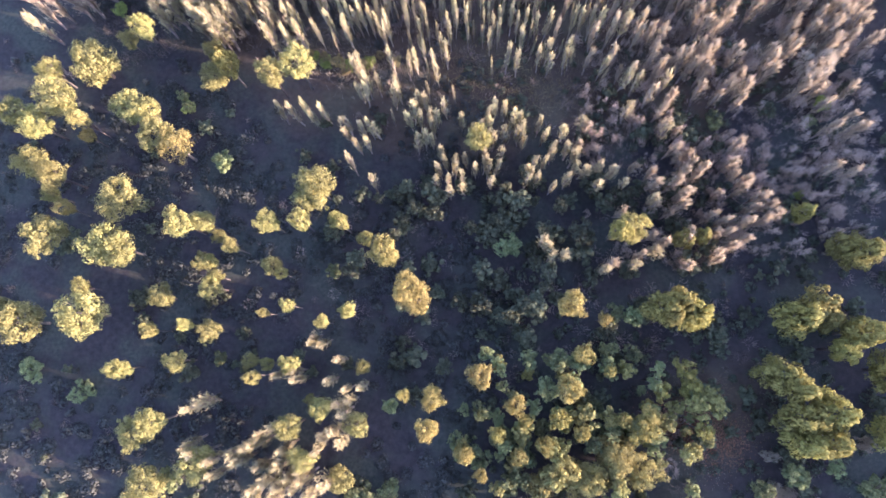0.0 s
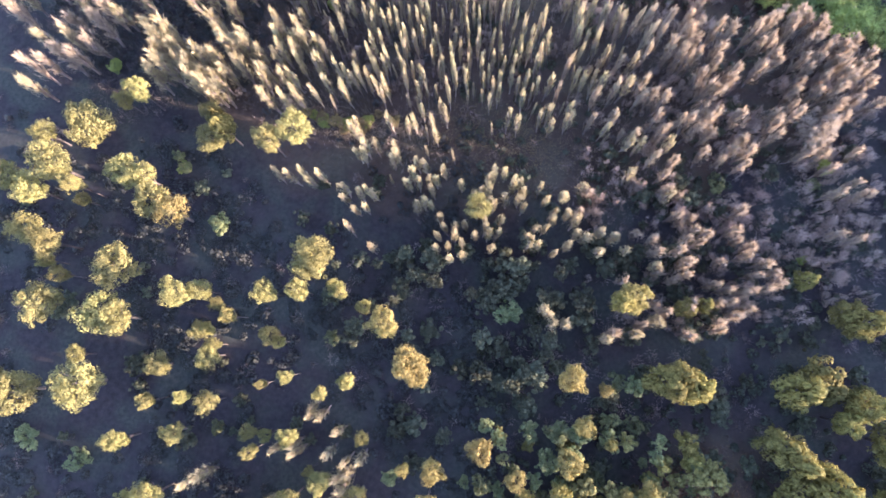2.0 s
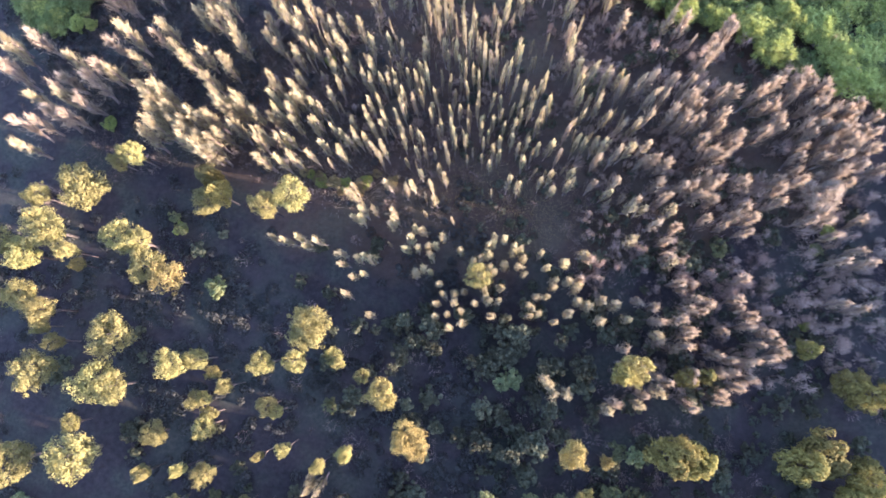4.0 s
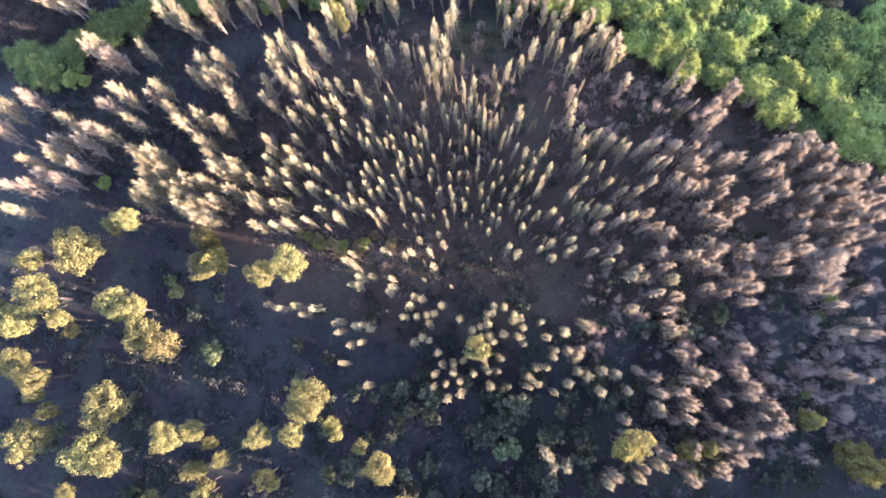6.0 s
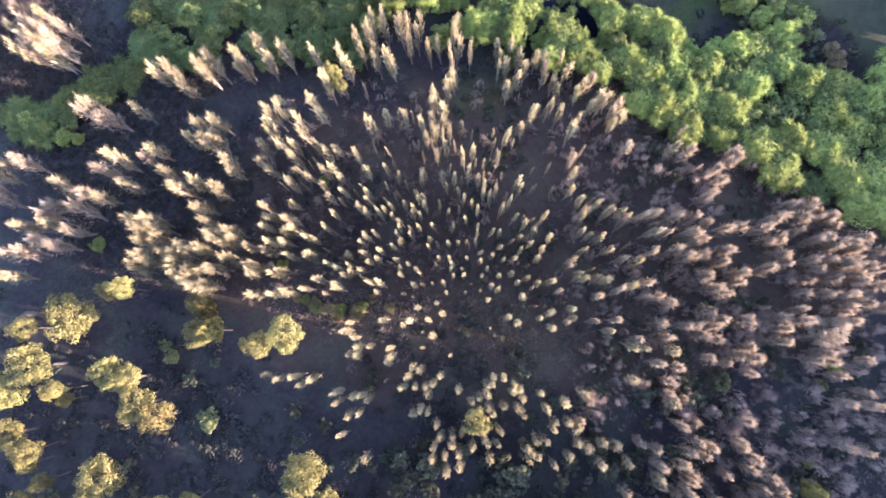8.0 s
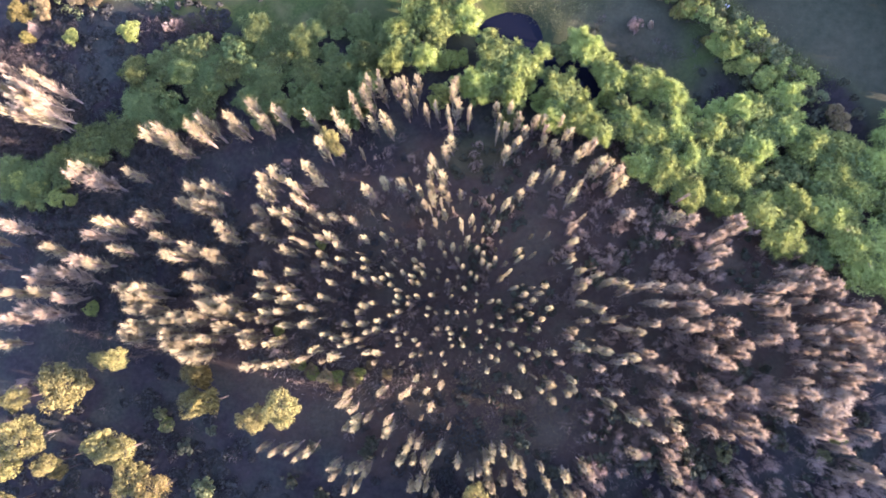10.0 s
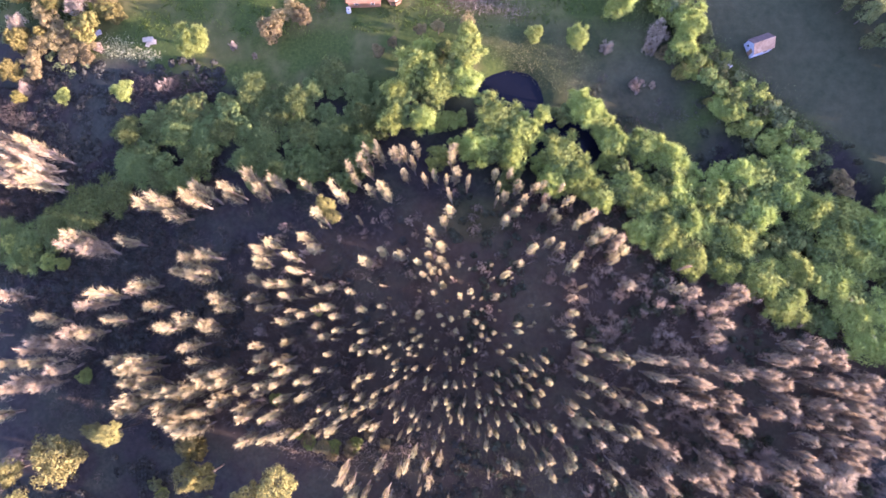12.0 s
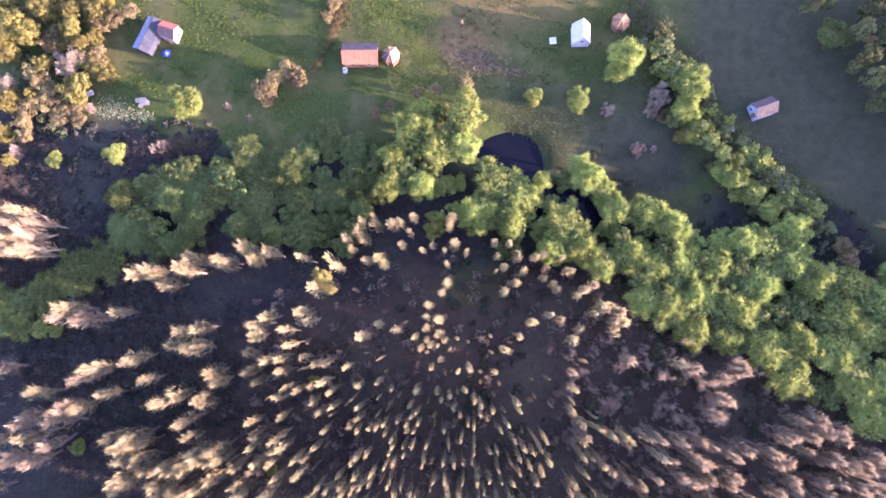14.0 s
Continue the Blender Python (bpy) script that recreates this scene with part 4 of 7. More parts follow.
LIME_TREES_A = [
    (-51.2, 92.5, 7.0, 4.53), (36.8, 97.8, 9.0, 4.68), (35.2, 94.9, 7.0, 3.33), (49.6, 91.3, 8.0, 4.49), (48.0, 86.9, 7.0, 3.58), (18.7, 91.0, 4.0, 2.09),
    (27.4, 90.0, 4.5, 3.17), (-66.4, 83.0, 4.0, 2.3), (-78.9, 82.4, 3.5, 1.68), (56.9, 72.9, 5.0, 3.39), (54.6, 74.8, 4.0, 2.94), (62.9, 65.9, 4.5, 2.29),
    (60.6, 69.4, 4.0, 2.09), (49.0, 82.1, 4.0, 2.3), (5.0, 90.8, 7.0, 2.24), (-74.5, 108.6, 7.0, 2.44), (-72.3, 105.7, 6.0, 1.64), (-87.0, 110.5, 8.0, 3.84),
    (-83.5, 108.0, 7.0, 2.85), (-88.5, 104.6, 7.0, 2.65), (-80.6, 113.2, 7.0, 2.65), (-68.9, 112.6, 7.0, 2.65),
]
LIME_TREES_B = [
    (-73.8, 112.0, 7.0, 2.04), (-70.0, 107.2, 5.0, 1.66), (-81.1, 102.0, 5.0, 2.07), (59.1, 68.7, 3.5, 1.47), (62.3, 70.7, 3.0, 1.48), (64.1, 67.9, 3.5, 1.68),
    (67.5, 66.7, 3.0, 1.48), (-78.7, 82.4, 3.5, 1.47), (69.2, -3.6, 5.0, 1.66), (63.5, -21.2, 3.0, 1.05), (-72.8, 25.3, 3.0, 1.69), (-57.0, 2.5, 3.0, 1.48),
    (60.3, 71.0, 3.5, 1.89), (65.7, 67.6, 3.5, 1.89), (57.0, 69.6, 3.0, 1.48), (28.6, -63.3, 11.0, 2.55), (14.0, -60.9, 12.0, 2.14), (3.2, -63.3, 11.0, 1.57),
    (23.6, -53.0, 10.0, 1.39), (11.4, -65.4, 11.0, 1.77), (17.8, -63.2, 11.0, 1.77), (8.2, -61.0, 11.0, 1.38), (25.2, -61.5, 11.0, 1.57), (-28.5, 11.0, 2.5, 1.48),
]
LIME_TREES_C = [
    (-89.4, 52.3, 2.6, 2.2), (-85.5, 50.3, 2.6, 1.9), (-81.6, 48.2, 2.6, 2.0), (-78.1, 47.7, 2.6, 1.5), (-24.1, 10.3, 2.5, 1.69), (-19.5, 10.7, 2.5, 1.48),
    (-30.8, 12.8, 2.0, 1.06), (-35.2, 19.7, 2.5, 1.27), (-26.4, 36.5, 3.0, 1.27),
]
LIME_TREES = LIME_TREES_A + LIME_TREES_B + LIME_TREES_C
OCHRE_TREES_A = [
    (-35.5, 94.7, 5.0, 2.80), (-33.6, 96.8, 5.0, 2.07), (-30.7, 98.5, 5.0, 2.28), (-28.4, 96.5, 5.0, 2.07), (-13.2, 88.7, 4.0, 1.46), (-10.3, 90.4, 4.0, 1.25),
    (-4.3, 92.3, 5.0, 1.45), (-0.9, 93.0, 5.0, 1.45), (5.1, 93.9, 5.0, 1.66), (-65.6, 110.9, 6.0, 2.06), (-62.6, 111.9, 6.0, 1.85), (-22.8, 110.1, 3.0, 1.48),
    (-21.6, 112.6, 3.0, 1.69), (76.7, 56.5, 5.0, 2.07), (75.7, 58.7, 5.0, 1.87), (-69.0, 109.7, 5.0, 1.87), (-83.2, 100.1, 5.0, 1.87), (-81.2, 97.9, 5.0, 2.49),
    (-78.8, 95.8, 4.0, 2.51), (-74.9, 96.6, 4.0, 1.88), (-85.5, 90.5, 4.0, 2.09), (-84.5, 87.3, 4.0, 1.67), (-78.2, 92.1, 3.0, 2.74), (-74.8, 93.9, 3.0, 2.32),
]
OCHRE_TREES_B = [
    (-74.4, 91.0, 2.5, 1.69), (44.8, 86.2, 1.5, 1.71), (42.1, 87.6, 1.2, 1.29), (53.8, 83.6, 1.5, 1.07), (-25.7, 10.6, 4.0, 1.67), (-20.6, 9.7, 3.0, 1.69),
    (-28.7, 11.9, 3.0, 1.48), (-24.2, 8.9, 3.0, 1.27), (-32.0, 13.1, 3.0, 1.27), (-20.7, 8.8, 2.0, 1.06), (-13.9, 10.5, 2.5, 1.27), (-17.3, 12.3, 2.0, 1.06),
]
OCHRE_TREES = OCHRE_TREES_A + OCHRE_TREES_B
PINK_TREES_A = [
    (-44.0, 92.1, 2.5, 1.17), (-39.4, 89.8, 2.0, 0.74), (-56.8, 84.4, 3.0, 1.79), (-58.9, 83.9, 3.0, 1.27), (33.2, 88.0, 3.5, 1.89), (39.0, 79.8, 3.0, 1.90),
    (42.3, 79.7, 2.5, 0.95), (43.8, 90.3, 6.0, 2.88), (42.3, 87.5, 5.0, 2.07), (-72.4, 92.9, 2.0, 1.06), (-87.5, 84.4, 5.0, 1.87), (24.9, -7.8, 8.0, 2.62),
    (33.0, -5.0, 6.0, 2.67), (52.2, -13.3, 8.0, 3.63), (48.6, -14.3, 7.0, 2.85), (41.8, -10.5, 6.0, 2.06), (51.8, -10.2, 7.0, 2.04), (68.7, -16.0, 6.0, 3.08),
    (63.8, -20.0, 5.0, 2.28), (71.3, -11.0, 6.0, 3.08), (74.9, -14.1, 6.0, 2.67), (35.7, -13.0, 5.0, 2.07), (57.7, -8.4, 6.0, 2.26), 
]
PINK_TREES_B = [
    (-84.5, 10.8, 9.0, 2.40), (38.0, -62.3, 1.6, 2.77), (36.2, -65.3, 1.5, 2.56), (35.1, -71.3, 1.4, 2.57), 
    (-72.8, 93.4, 2.0, 1.28),    (24.0, -7.9, 6.0, 2.88), (33.4, -5.5, 6.0, 2.67),
    (42.5, -13.0, 6.0, 3.08), (50.0, -13.3, 6.0, 3.08), (57.6, -3.6, 5.0, 2.49), (56.1, -7.9, 5.0, 2.49), (67.3, -16.1, 5.0, 2.28), (60.9, -20.1, 5.0, 2.07),
    (72.5, -13.0, 5.0, 2.49), (-35.6, 15.9, 4.0, 2.72), (-46.3, 18.3, 3.0, 1.69),
]
PINK_TREES = PINK_TREES_A + PINK_TREES_B
LOW_WILLOWS_A = [
    (-20.4, 83.5, 2.0, 2.13), (-24.8, 83.2, 2.0, 2.01), (-23.0, 81.1, 2.0, 1.90), (-14.0, 80.6, 2.0, 2.16), (-16.8, 78.2, 2.0, 2.16), (-24.7, 76.8, 2.0, 2.31),
    (-28.1, 76.9, 2.0, 1.77), (-35.9, 80.1, 1.6, 2.27), (-37.8, 78.5, 1.6, 2.30), (-42.1, 79.6, 1.6, 2.18), (-30.8, 75.7, 2.0, 2.00), (-39.7, 76.9, 1.6, 2.19),
    (-32.8, 74.6, 1.6, 1.85), (-46.7, 76.2, 1.6, 2.24), (-48.7, 78.3, 1.6, 2.01), (-7.1, 81.6, 5.2, 2.19), (-3.4, 82.7, 7.2, 2.43), (-5.1, 86.0, 4.2, 2.25),
    (-5.5, 80.0, 5.2, 2.47), (-10.0, 77.4, 5.2, 1.91), (-12.8, 78.0, 4.2, 2.30), (-7.1, 77.2, 5.2, 2.12), (1.6, 83.8, 7.2, 1.78), (1.4, 80.9, 7.2, 2.02),
]
LOW_WILLOWS_B = [
    (-1.9, 84.4, 4.2, 1.95), (-2.1, 77.6, 5.2, 2.45), (4.0, 84.0, 7.2, 2.40), (-0.1, 88.1, 4.2, 2.13), (7.7, 77.1, 5.2, 1.96), (-13.6, 75.2, 4.2, 2.15),
    (-7.8, 73.9, 5.2, 2.28), (-13.6, 72.2, 3.2, 2.16), (-19.7, 74.4, 2.0, 1.98), (-16.0, 72.4, 3.2, 2.16), (-26.0, 72.2, 2.0, 2.44), (-24.7, 70.4, 2.0, 2.29),
    (-21.9, 70.7, 2.0, 2.05), (-18.9, 71.2, 2.0, 1.80), (-31.9, 69.4, 2.0, 1.86), (-28.5, 69.3, 2.0, 2.09), (-39.3, 70.1, 1.6, 2.08), (-36.2, 68.3, 1.6, 2.07),
    (-42.0, 72.4, 1.6, 2.14), (-53.2, 74.8, 1.6, 2.18), (-50.8, 69.6, 1.6, 2.36), (-55.7, 77.7, 1.6, 2.24), (-60.8, 74.7, 1.6, 2.39), (-49.7, 76.2, 1.6, 2.20),
]
LOW_WILLOWS_C = [
    (-66.1, 64.4, 1.6, 2.17), (-61.1, 66.5, 1.6, 2.15), (-65.0, 70.6, 1.6, 2.20), (-71.9, 59.8, 1.6, 1.82), (-78.2, 56.9, 1.6, 2.42), (-83.8, 53.6, 1.6, 1.82),
    (-81.1, 51.5, 1.6, 2.35), (-84.2, 49.6, 1.6, 1.72), (-86.5, 48.1, 1.6, 2.42), (-88.7, 52.6, 1.6, 2.07), (13.4, 72.5, 5.2, 2.02), (8.2, 70.6, 5.2, 1.90),
    (11.9, 69.6, 5.2, 2.44), (13.6, 68.2, 5.2, 1.95), (9.8, 66.2, 5.2, 2.10), (20.7, 69.0, 4.2, 2.01), (23.4, 73.7, 4.2, 2.46), (21.9, 62.6, 5.2, 2.39),
    (24.3, 62.2, 5.2, 2.28), (30.2, 59.1, 5.2, 1.94), (36.7, 66.7, 5.2, 2.42), (34.0, 62.3, 5.2, 1.70), (41.7, 59.8, 5.2, 2.06), (44.5, 60.5, 5.2, 2.16),
]
LOW_WILLOWS_D = [
    (32.6, 57.3, 5.2, 2.48), (36.4, 53.9, 5.2, 2.12), (42.4, 56.3, 5.2, 1.98), (40.0, 52.0, 5.2, 1.82), (43.6, 52.9, 5.2, 2.12), (46.6, 52.6, 5.2, 1.77),
    (48.0, 55.7, 5.2, 2.28), (45.1, 49.1, 5.2, 2.38), (39.6, 49.5, 5.2, 1.99), (43.4, 45.6, 5.2, 2.42), (46.7, 46.3, 5.2, 2.11), (49.8, 52.5, 5.2, 2.25),
    (51.1, 48.4, 5.2, 2.29), (50.4, 45.4, 4.2, 1.87), (49.0, 42.2, 4.2, 1.92), (53.6, 51.8, 5.2, 2.42), (55.4, 54.2, 5.2, 2.36), (56.0, 57.0, 5.2, 2.26),
    (56.9, 49.9, 5.2, 2.14), (54.0, 45.0, 4.2, 1.98), (60.2, 55.4, 5.2, 1.91), (63.2, 54.1, 5.2, 2.30), (63.5, 57.7, 5.2, 1.81), (63.7, 60.3, 5.2, 2.11),
]
LOW_WILLOWS_E = [
    (66.5, 59.0, 5.2, 2.26), (68.6, 53.9, 5.2, 2.05), (61.4, 60.9, 5.2, 2.08), (72.3, 48.6, 5.2, 1.85), (73.3, 51.6, 5.2, 1.84), (70.5, 43.2, 5.2, 1.90),
    (72.7, 42.5, 5.2, 1.73), (76.3, 44.1, 5.2, 1.89), (77.6, 46.3, 5.2, 1.92), (78.6, 48.8, 5.2, 2.38), (62.0, 36.5, 5.2, 1.85), (63.4, 39.9, 5.2, 1.91),
    (55.9, 40.9, 4.2, 2.44), (64.8, 37.7, 5.2, 1.75), (69.6, 39.5, 5.2, 2.14), (73.4, 37.3, 5.2, 2.40), (74.7, 40.3, 5.2, 2.13), (77.0, 38.2, 5.2, 1.89),
    (78.3, 34.0, 5.2, 2.48), (80.4, 44.8, 5.2, 2.16), (81.9, 40.9, 5.2, 1.78), (83.4, 44.4, 5.2, 1.94), (85.0, 49.9, 5.2, 2.43), (79.8, 29.9, 5.2, 2.01),
]
LOW_WILLOWS_F = [
    (80.4, 25.5, 5.2, 2.45), (77.9, 31.4, 5.2, 1.77), (83.5, 36.4, 5.2, 2.12), (82.8, 28.4, 5.2, 2.03), (-38.1, 65.9, 2.2, 2.17), (-31.3, 66.3, 2.2, 1.77),
    (-25.4, 66.7, 2.2, 2.39), (-19.8, 68.0, 2.2, 2.29), (-52.9, 65.0, 2.2, 2.40), (-48.1, 70.2, 2.2, 1.84), (-53.5, 70.1, 2.2, 1.93), (55.9, 48.1, 4.5, 4.16),
    (53.1, 43.3, 4.0, 3.14), (57.8, 43.7, 4.5, 3.75), (67.6, 47.1, 4.5, 4.16), (75.9, 45.2, 4.5, 4.16), (71.6, 30.5, 3.5, 3.15), (68.6, 31.6, 3.5, 3.15),
    (55.4, 52.5, 4.5, 3.54), (12.2, 60.7, 4.0, 2.72), (63.4, 45.7, 4.5, 3.54), (75.5, 38.8, 4.5, 3.54),
]
LOW_WILLOWS = LOW_WILLOWS_A + LOW_WILLOWS_B + LOW_WILLOWS_C + LOW_WILLOWS_D + LOW_WILLOWS_E + LOW_WILLOWS_F


# ---- mesh helpers ----
def mesh_from(name, verts, faces, mats, which=None):
    """A mesh out of numpy arrays: corners (n, 3), quads or triangles (m, k), and the slot of each face."""
    data = bpy.data.meshes.new(name)
    count, k = len(faces), faces.shape[1]
    data.vertices.add(len(verts))
    data.vertices.foreach_set("co", np.asarray(verts, dtype=np.float32).ravel())
    data.loops.add(count * k)
    data.loops.foreach_set("vertex_index", np.asarray(faces, dtype=np.int32).ravel())
    data.polygons.add(count)
    data.polygons.foreach_set("loop_start", np.arange(0, count * k, k, dtype=np.int32))
    for mat in mats:
        data.materials.append(mat)
    if which is not None:
        data.polygons.foreach_set("material_index", np.asarray(which, dtype=np.int32))
    data.update(calc_edges=True)
    return data


def join_arrays(pieces):
    verts, faces, base = [], [], 0
    for v, f in pieces:
        verts.append(v)
        faces.append(f + base)
        base += len(v)
    return np.concatenate(verts), np.concatenate(faces)


def unit(v):
    return v / np.maximum(np.linalg.norm(v, axis=1, keepdims=True), 1e-6)


def blades(rng, roots, ways, lengths, widths):
    """Narrow pointed strips from roots along ways: twigs and stalks."""
    n = len(roots)
    side = unit(np.cross(ways, unit(rng.normal(size=(n, 3)))))
    w = widths[:, None]
    ends = roots + ways * lengths[:, None]
    verts = np.stack([roots - side * w / 2, roots + side * w / 2, ends], 1).reshape(-1, 3)
    return verts, np.arange(3 * n).reshape(n, 3)


def leaf_clumps(rng, places, normals, sizes, aspect=1.3):
    """Small pointed clumps of leaves, each one slanting its own way."""
    n = len(places)
    nrm = unit(normals + rng.normal(size=(n, 3)) * 0.27)
    a = unit(np.cross(nrm, rng.normal(size=(n, 3))))
    b = np.cross(nrm, a)
    s = sizes[:, None] * 0.62
    verts = np.stack([places - a * s * aspect * 0.7 - b * s * 0.8, places - a * s * aspect * 0.5 + b * s * 0.9, places + a * s * aspect + nrm * s * 0.2], 1).reshape(-1, 3)
    return verts, np.arange(3 * n).reshape(n, 3)


def tube(points, radii, sides=5):
    """A tapered tube along points."""
    points = np.asarray(points, float)
    ang = np.arange(sides) * 2 * np.pi / sides
    rings = []
    for i, p in enumerate(points):
        d = points[min(i + 1, len(points) - 1)] - points[max(i - 1, 0)]
        d = d / np.linalg.norm(d)
        a = np.cross(d, (0.3, 1, 0.2))
        a /= np.linalg.norm(a)
        b = np.cross(d, a)
        rings.append(p + radii[i] * (np.cos(ang)[:, None] * a + np.sin(ang)[:, None] * b))
    faces = []
    for i in range(len(points) - 1):
        for j in range(sides):
            k = (j + 1) % sides
            faces.append((i * sides + j, i * sides + k, (i + 1) * sides + k))
            faces.append((i * sides + j, (i + 1) * sides + k, (i + 1) * sides + j))
    return np.concatenate(rings), np.array(faces)


def with_limbs(line, radii, limbs, sides, arm):
    """A trunk along line, and limbs that grow out of its side faces: each (height share, bearing, points, radii)."""
    verts, faces = tube(line, radii, sides)
    verts, faces = [verts], [faces]
    count, rings = len(verts[0]), len(line)
    for share, bearing, points, thick in limbs:
        i = min(int(share * (rings - 1)), rings - 2)
        ring = verts[0][i * sides:(i + 1) * sides, :2] - np.asarray(line[i])[:2]
        j = int(np.argmax(ring @ np.array([math.cos(bearing), math.sin(bearing)])))
        k = (j + 1) % sides
        base = [i * sides + j, i * sides + k, (i + 1) * sides + k, (i + 1) * sides + j][:arm]
        tips, _ = tube([points[0], *points[1:]], thick, arm)
        tips = tips[arm:]
        verts.append(tips)
        loops = [base] + [[count + n * arm + m for m in range(arm)] for n in range(len(points) - 1)]
        for one, two in zip(loops, loops[1:]):
            for m in range(arm):
                n = (m + 1) % arm
                faces.append(np.array([(one[m], one[n], two[n]), (one[m], two[n], two[m])]))
        count += len(tips)
    return np.concatenate(verts), np.concatenate(faces)


def part(name, data, parent, m=None, label=""):
    ob = new(name, data)
    ob.parent = parent
    if m is not None:
        ob.matrix_basis = m
    if label:
        ob["label"] = label
    return ob


def bm_part(name, bm, mat, parent, label=""):
    data = bpy.data.meshes.new(name)
    bm.to_mesh(data)
    bm.free()
    data.materials.append(mat)
    return part(name, data, parent, None, label)


def box(bm, x0, x1, y0, y1, z0, z1):
    made = bmesh.ops.create_cube(bm, size=1)["verts"]
    for v in made:
        v.co = ((x0 + x1) / 2 + v.co.x * (x1 - x0), (y0 + y1) / 2 + v.co.y * (y1 - y0), (z0 + z1) / 2 + v.co.z * (z1 - z0))
    return made


def slab(bm, corners, thick):
    """A board with its four top corners given, of that thickness."""
    a, b, c = (Vector(p) for p in corners[:3])
    drop = (b - a).cross(c - a).normalized() * thick
    top = [bm.verts.new(p) for p in corners]
    low = [bm.verts.new(Vector(p) - drop) for p in corners]
    n = len(corners)
    bm.faces.new(top)
    bm.faces.new(low[::-1])
    for i in range(n):
        bm.faces.new((top[i], low[i], low[(i + 1) % n], top[(i + 1) % n]))


# ---- the lie of the land ----
def land(x, y):
    """Ground height: almost level, with a shallow stream bed along the willows and small unevenness."""
    x, y = np.asarray(x, float), np.asarray(y, float)
    bed = 66 - 0.0022 * (x - 5) ** 2 - 0.06 * x
    dip = 2.2 * np.exp(-((y - bed) / 11) ** 2) * np.exp(-(np.maximum(abs(x) - 90, 0) / 60) ** 2)
    a = np.arctan2(y - 79.6, x - 13.5)
    shore = 1 + 0.16 * np.sin(2 * a + 0.6) + 0.13 * np.sin(3 * a + 2.2) + 0.05 * np.sin(7 * a)
    pool = 2.0 * np.exp(-((((x - 13.5) / 7.1) ** 2 + ((y - 79.6) / 5.6) ** 2) * shore) ** 2) + 1.2 * np.exp(-(((x - 24) / 6) ** 2 + ((y - 70.5) / 4.5) ** 2) ** 2)
    return -dip - pool + 0.12 * np.sin(x * 0.21 + 1) * np.sin(y * 0.17) + 0.06 * np.sin(x * 0.63) * np.sin(y * 0.55 + 2)


def smooth(v, a, b):
    s = np.clip((v - a) / (b - a), 0, 1)
    return s * s * (3 - 2 * s)


def ground_sheet():
    inner = np.arange(-130, 150.1, 1.75)
    outer = np.array([160, 175, 200, 240, 300, 400, 550, 800, 1200, 2000])
    xs = np.concatenate([-outer[::-1], inner, outer + 0.0])
    ys = np.concatenate([-outer[::-1], inner, outer + 0.0])
    gx, gy = np.meshgrid(xs, ys)
    gz = land(gx, gy)
    verts = np.stack([gx, gy, gz], -1).reshape(-1, 3)
    nx, ny = len(xs), len(ys)
    i, j = np.meshgrid(np.arange(nx - 1), np.arange(ny - 1))
    base = (j * nx + i).ravel()
    faces = np.stack([base, base + 1, base + nx + 1, base + nx], 1)
    data = mesh_from("ground", verts, faces, [GROUND])
    x, y = verts[:, 0], verts[:, 1]
    wave = 2.0 * np.sin(x * 0.31) + 1.5 * np.sin(y * 0.43 + x * 0.11)
    hedge = 92 - 0.8 * (x - 50)
    grass = np.maximum(smooth(y + wave - 0.4 * np.maximum(-x - 45, 0) + 14 * smooth(x, 8, 18), 77, 85), smooth(y - hedge + wave, -6, 0) * smooth(x, 35, 45))
    grass = np.maximum(grass, 0.45 * smooth(6 - np.hypot((x - 5) / 1.6, y - 54), 0, 3))
    # Grass thinned east of the pond so shade lies in the ground colour.
    grass = grass * (1 - 0.55 * np.exp(-(((x - 40) / 12) ** 2 + ((y - 79) / 9) ** 2) ** 2)) * (1 - 0.4 * smooth(x, 10, 16) * smooth(-y, -97, -92) * smooth(-x, -52, -46))
    soil = np.exp(-(((x - 4) / 8) ** 2 + ((y - 103) / 5) ** 2)) * 0.95
    soil = np.maximum(soil, 0.5 * np.exp(-(((x - 10) / 9) ** 2 + ((y - 110) / 6) ** 2)))
    soil = np.maximum(soil, 0.55 * np.exp(-(((x - 14) / 15) ** 2 + ((y - 112) / 7) ** 2)))
    soil = np.maximum(soil, 0.18 * smooth(1 - ((x - 15) / 78) ** 2 - ((y - 24 + wave) / 36) ** 2, 0, 0.3))
    soil = np.maximum(soil, 0.2 * np.exp(-(((x - 5) / 12) ** 2 + ((y - 4) / 7) ** 2)))
    soil = np.maximum(soil, 0.45 * np.exp(-(((x - 43) / 8) ** 2 + ((y + 62) / 8) ** 2)))
    colour = np.stack([np.clip(grass, 0, 1), np.clip(soil, 0, 1), 0.85 * smooth(y - hedge + wave, -6, 1) * smooth(x, 44, 56), np.ones_like(x)], 1)
    layer = data.color_attributes.new("cover", "FLOAT_COLOR", "POINT")
    layer.data.foreach_set("color", colour.astype(np.float32).ravel())
    data.polygons.foreach_set("use_smooth", np.ones(len(faces), dtype=bool))
    return tagged(new("ground", data), "dark leaf litter under trees turning into meadow grass", "ground", kind="structure")


ground_sheet()


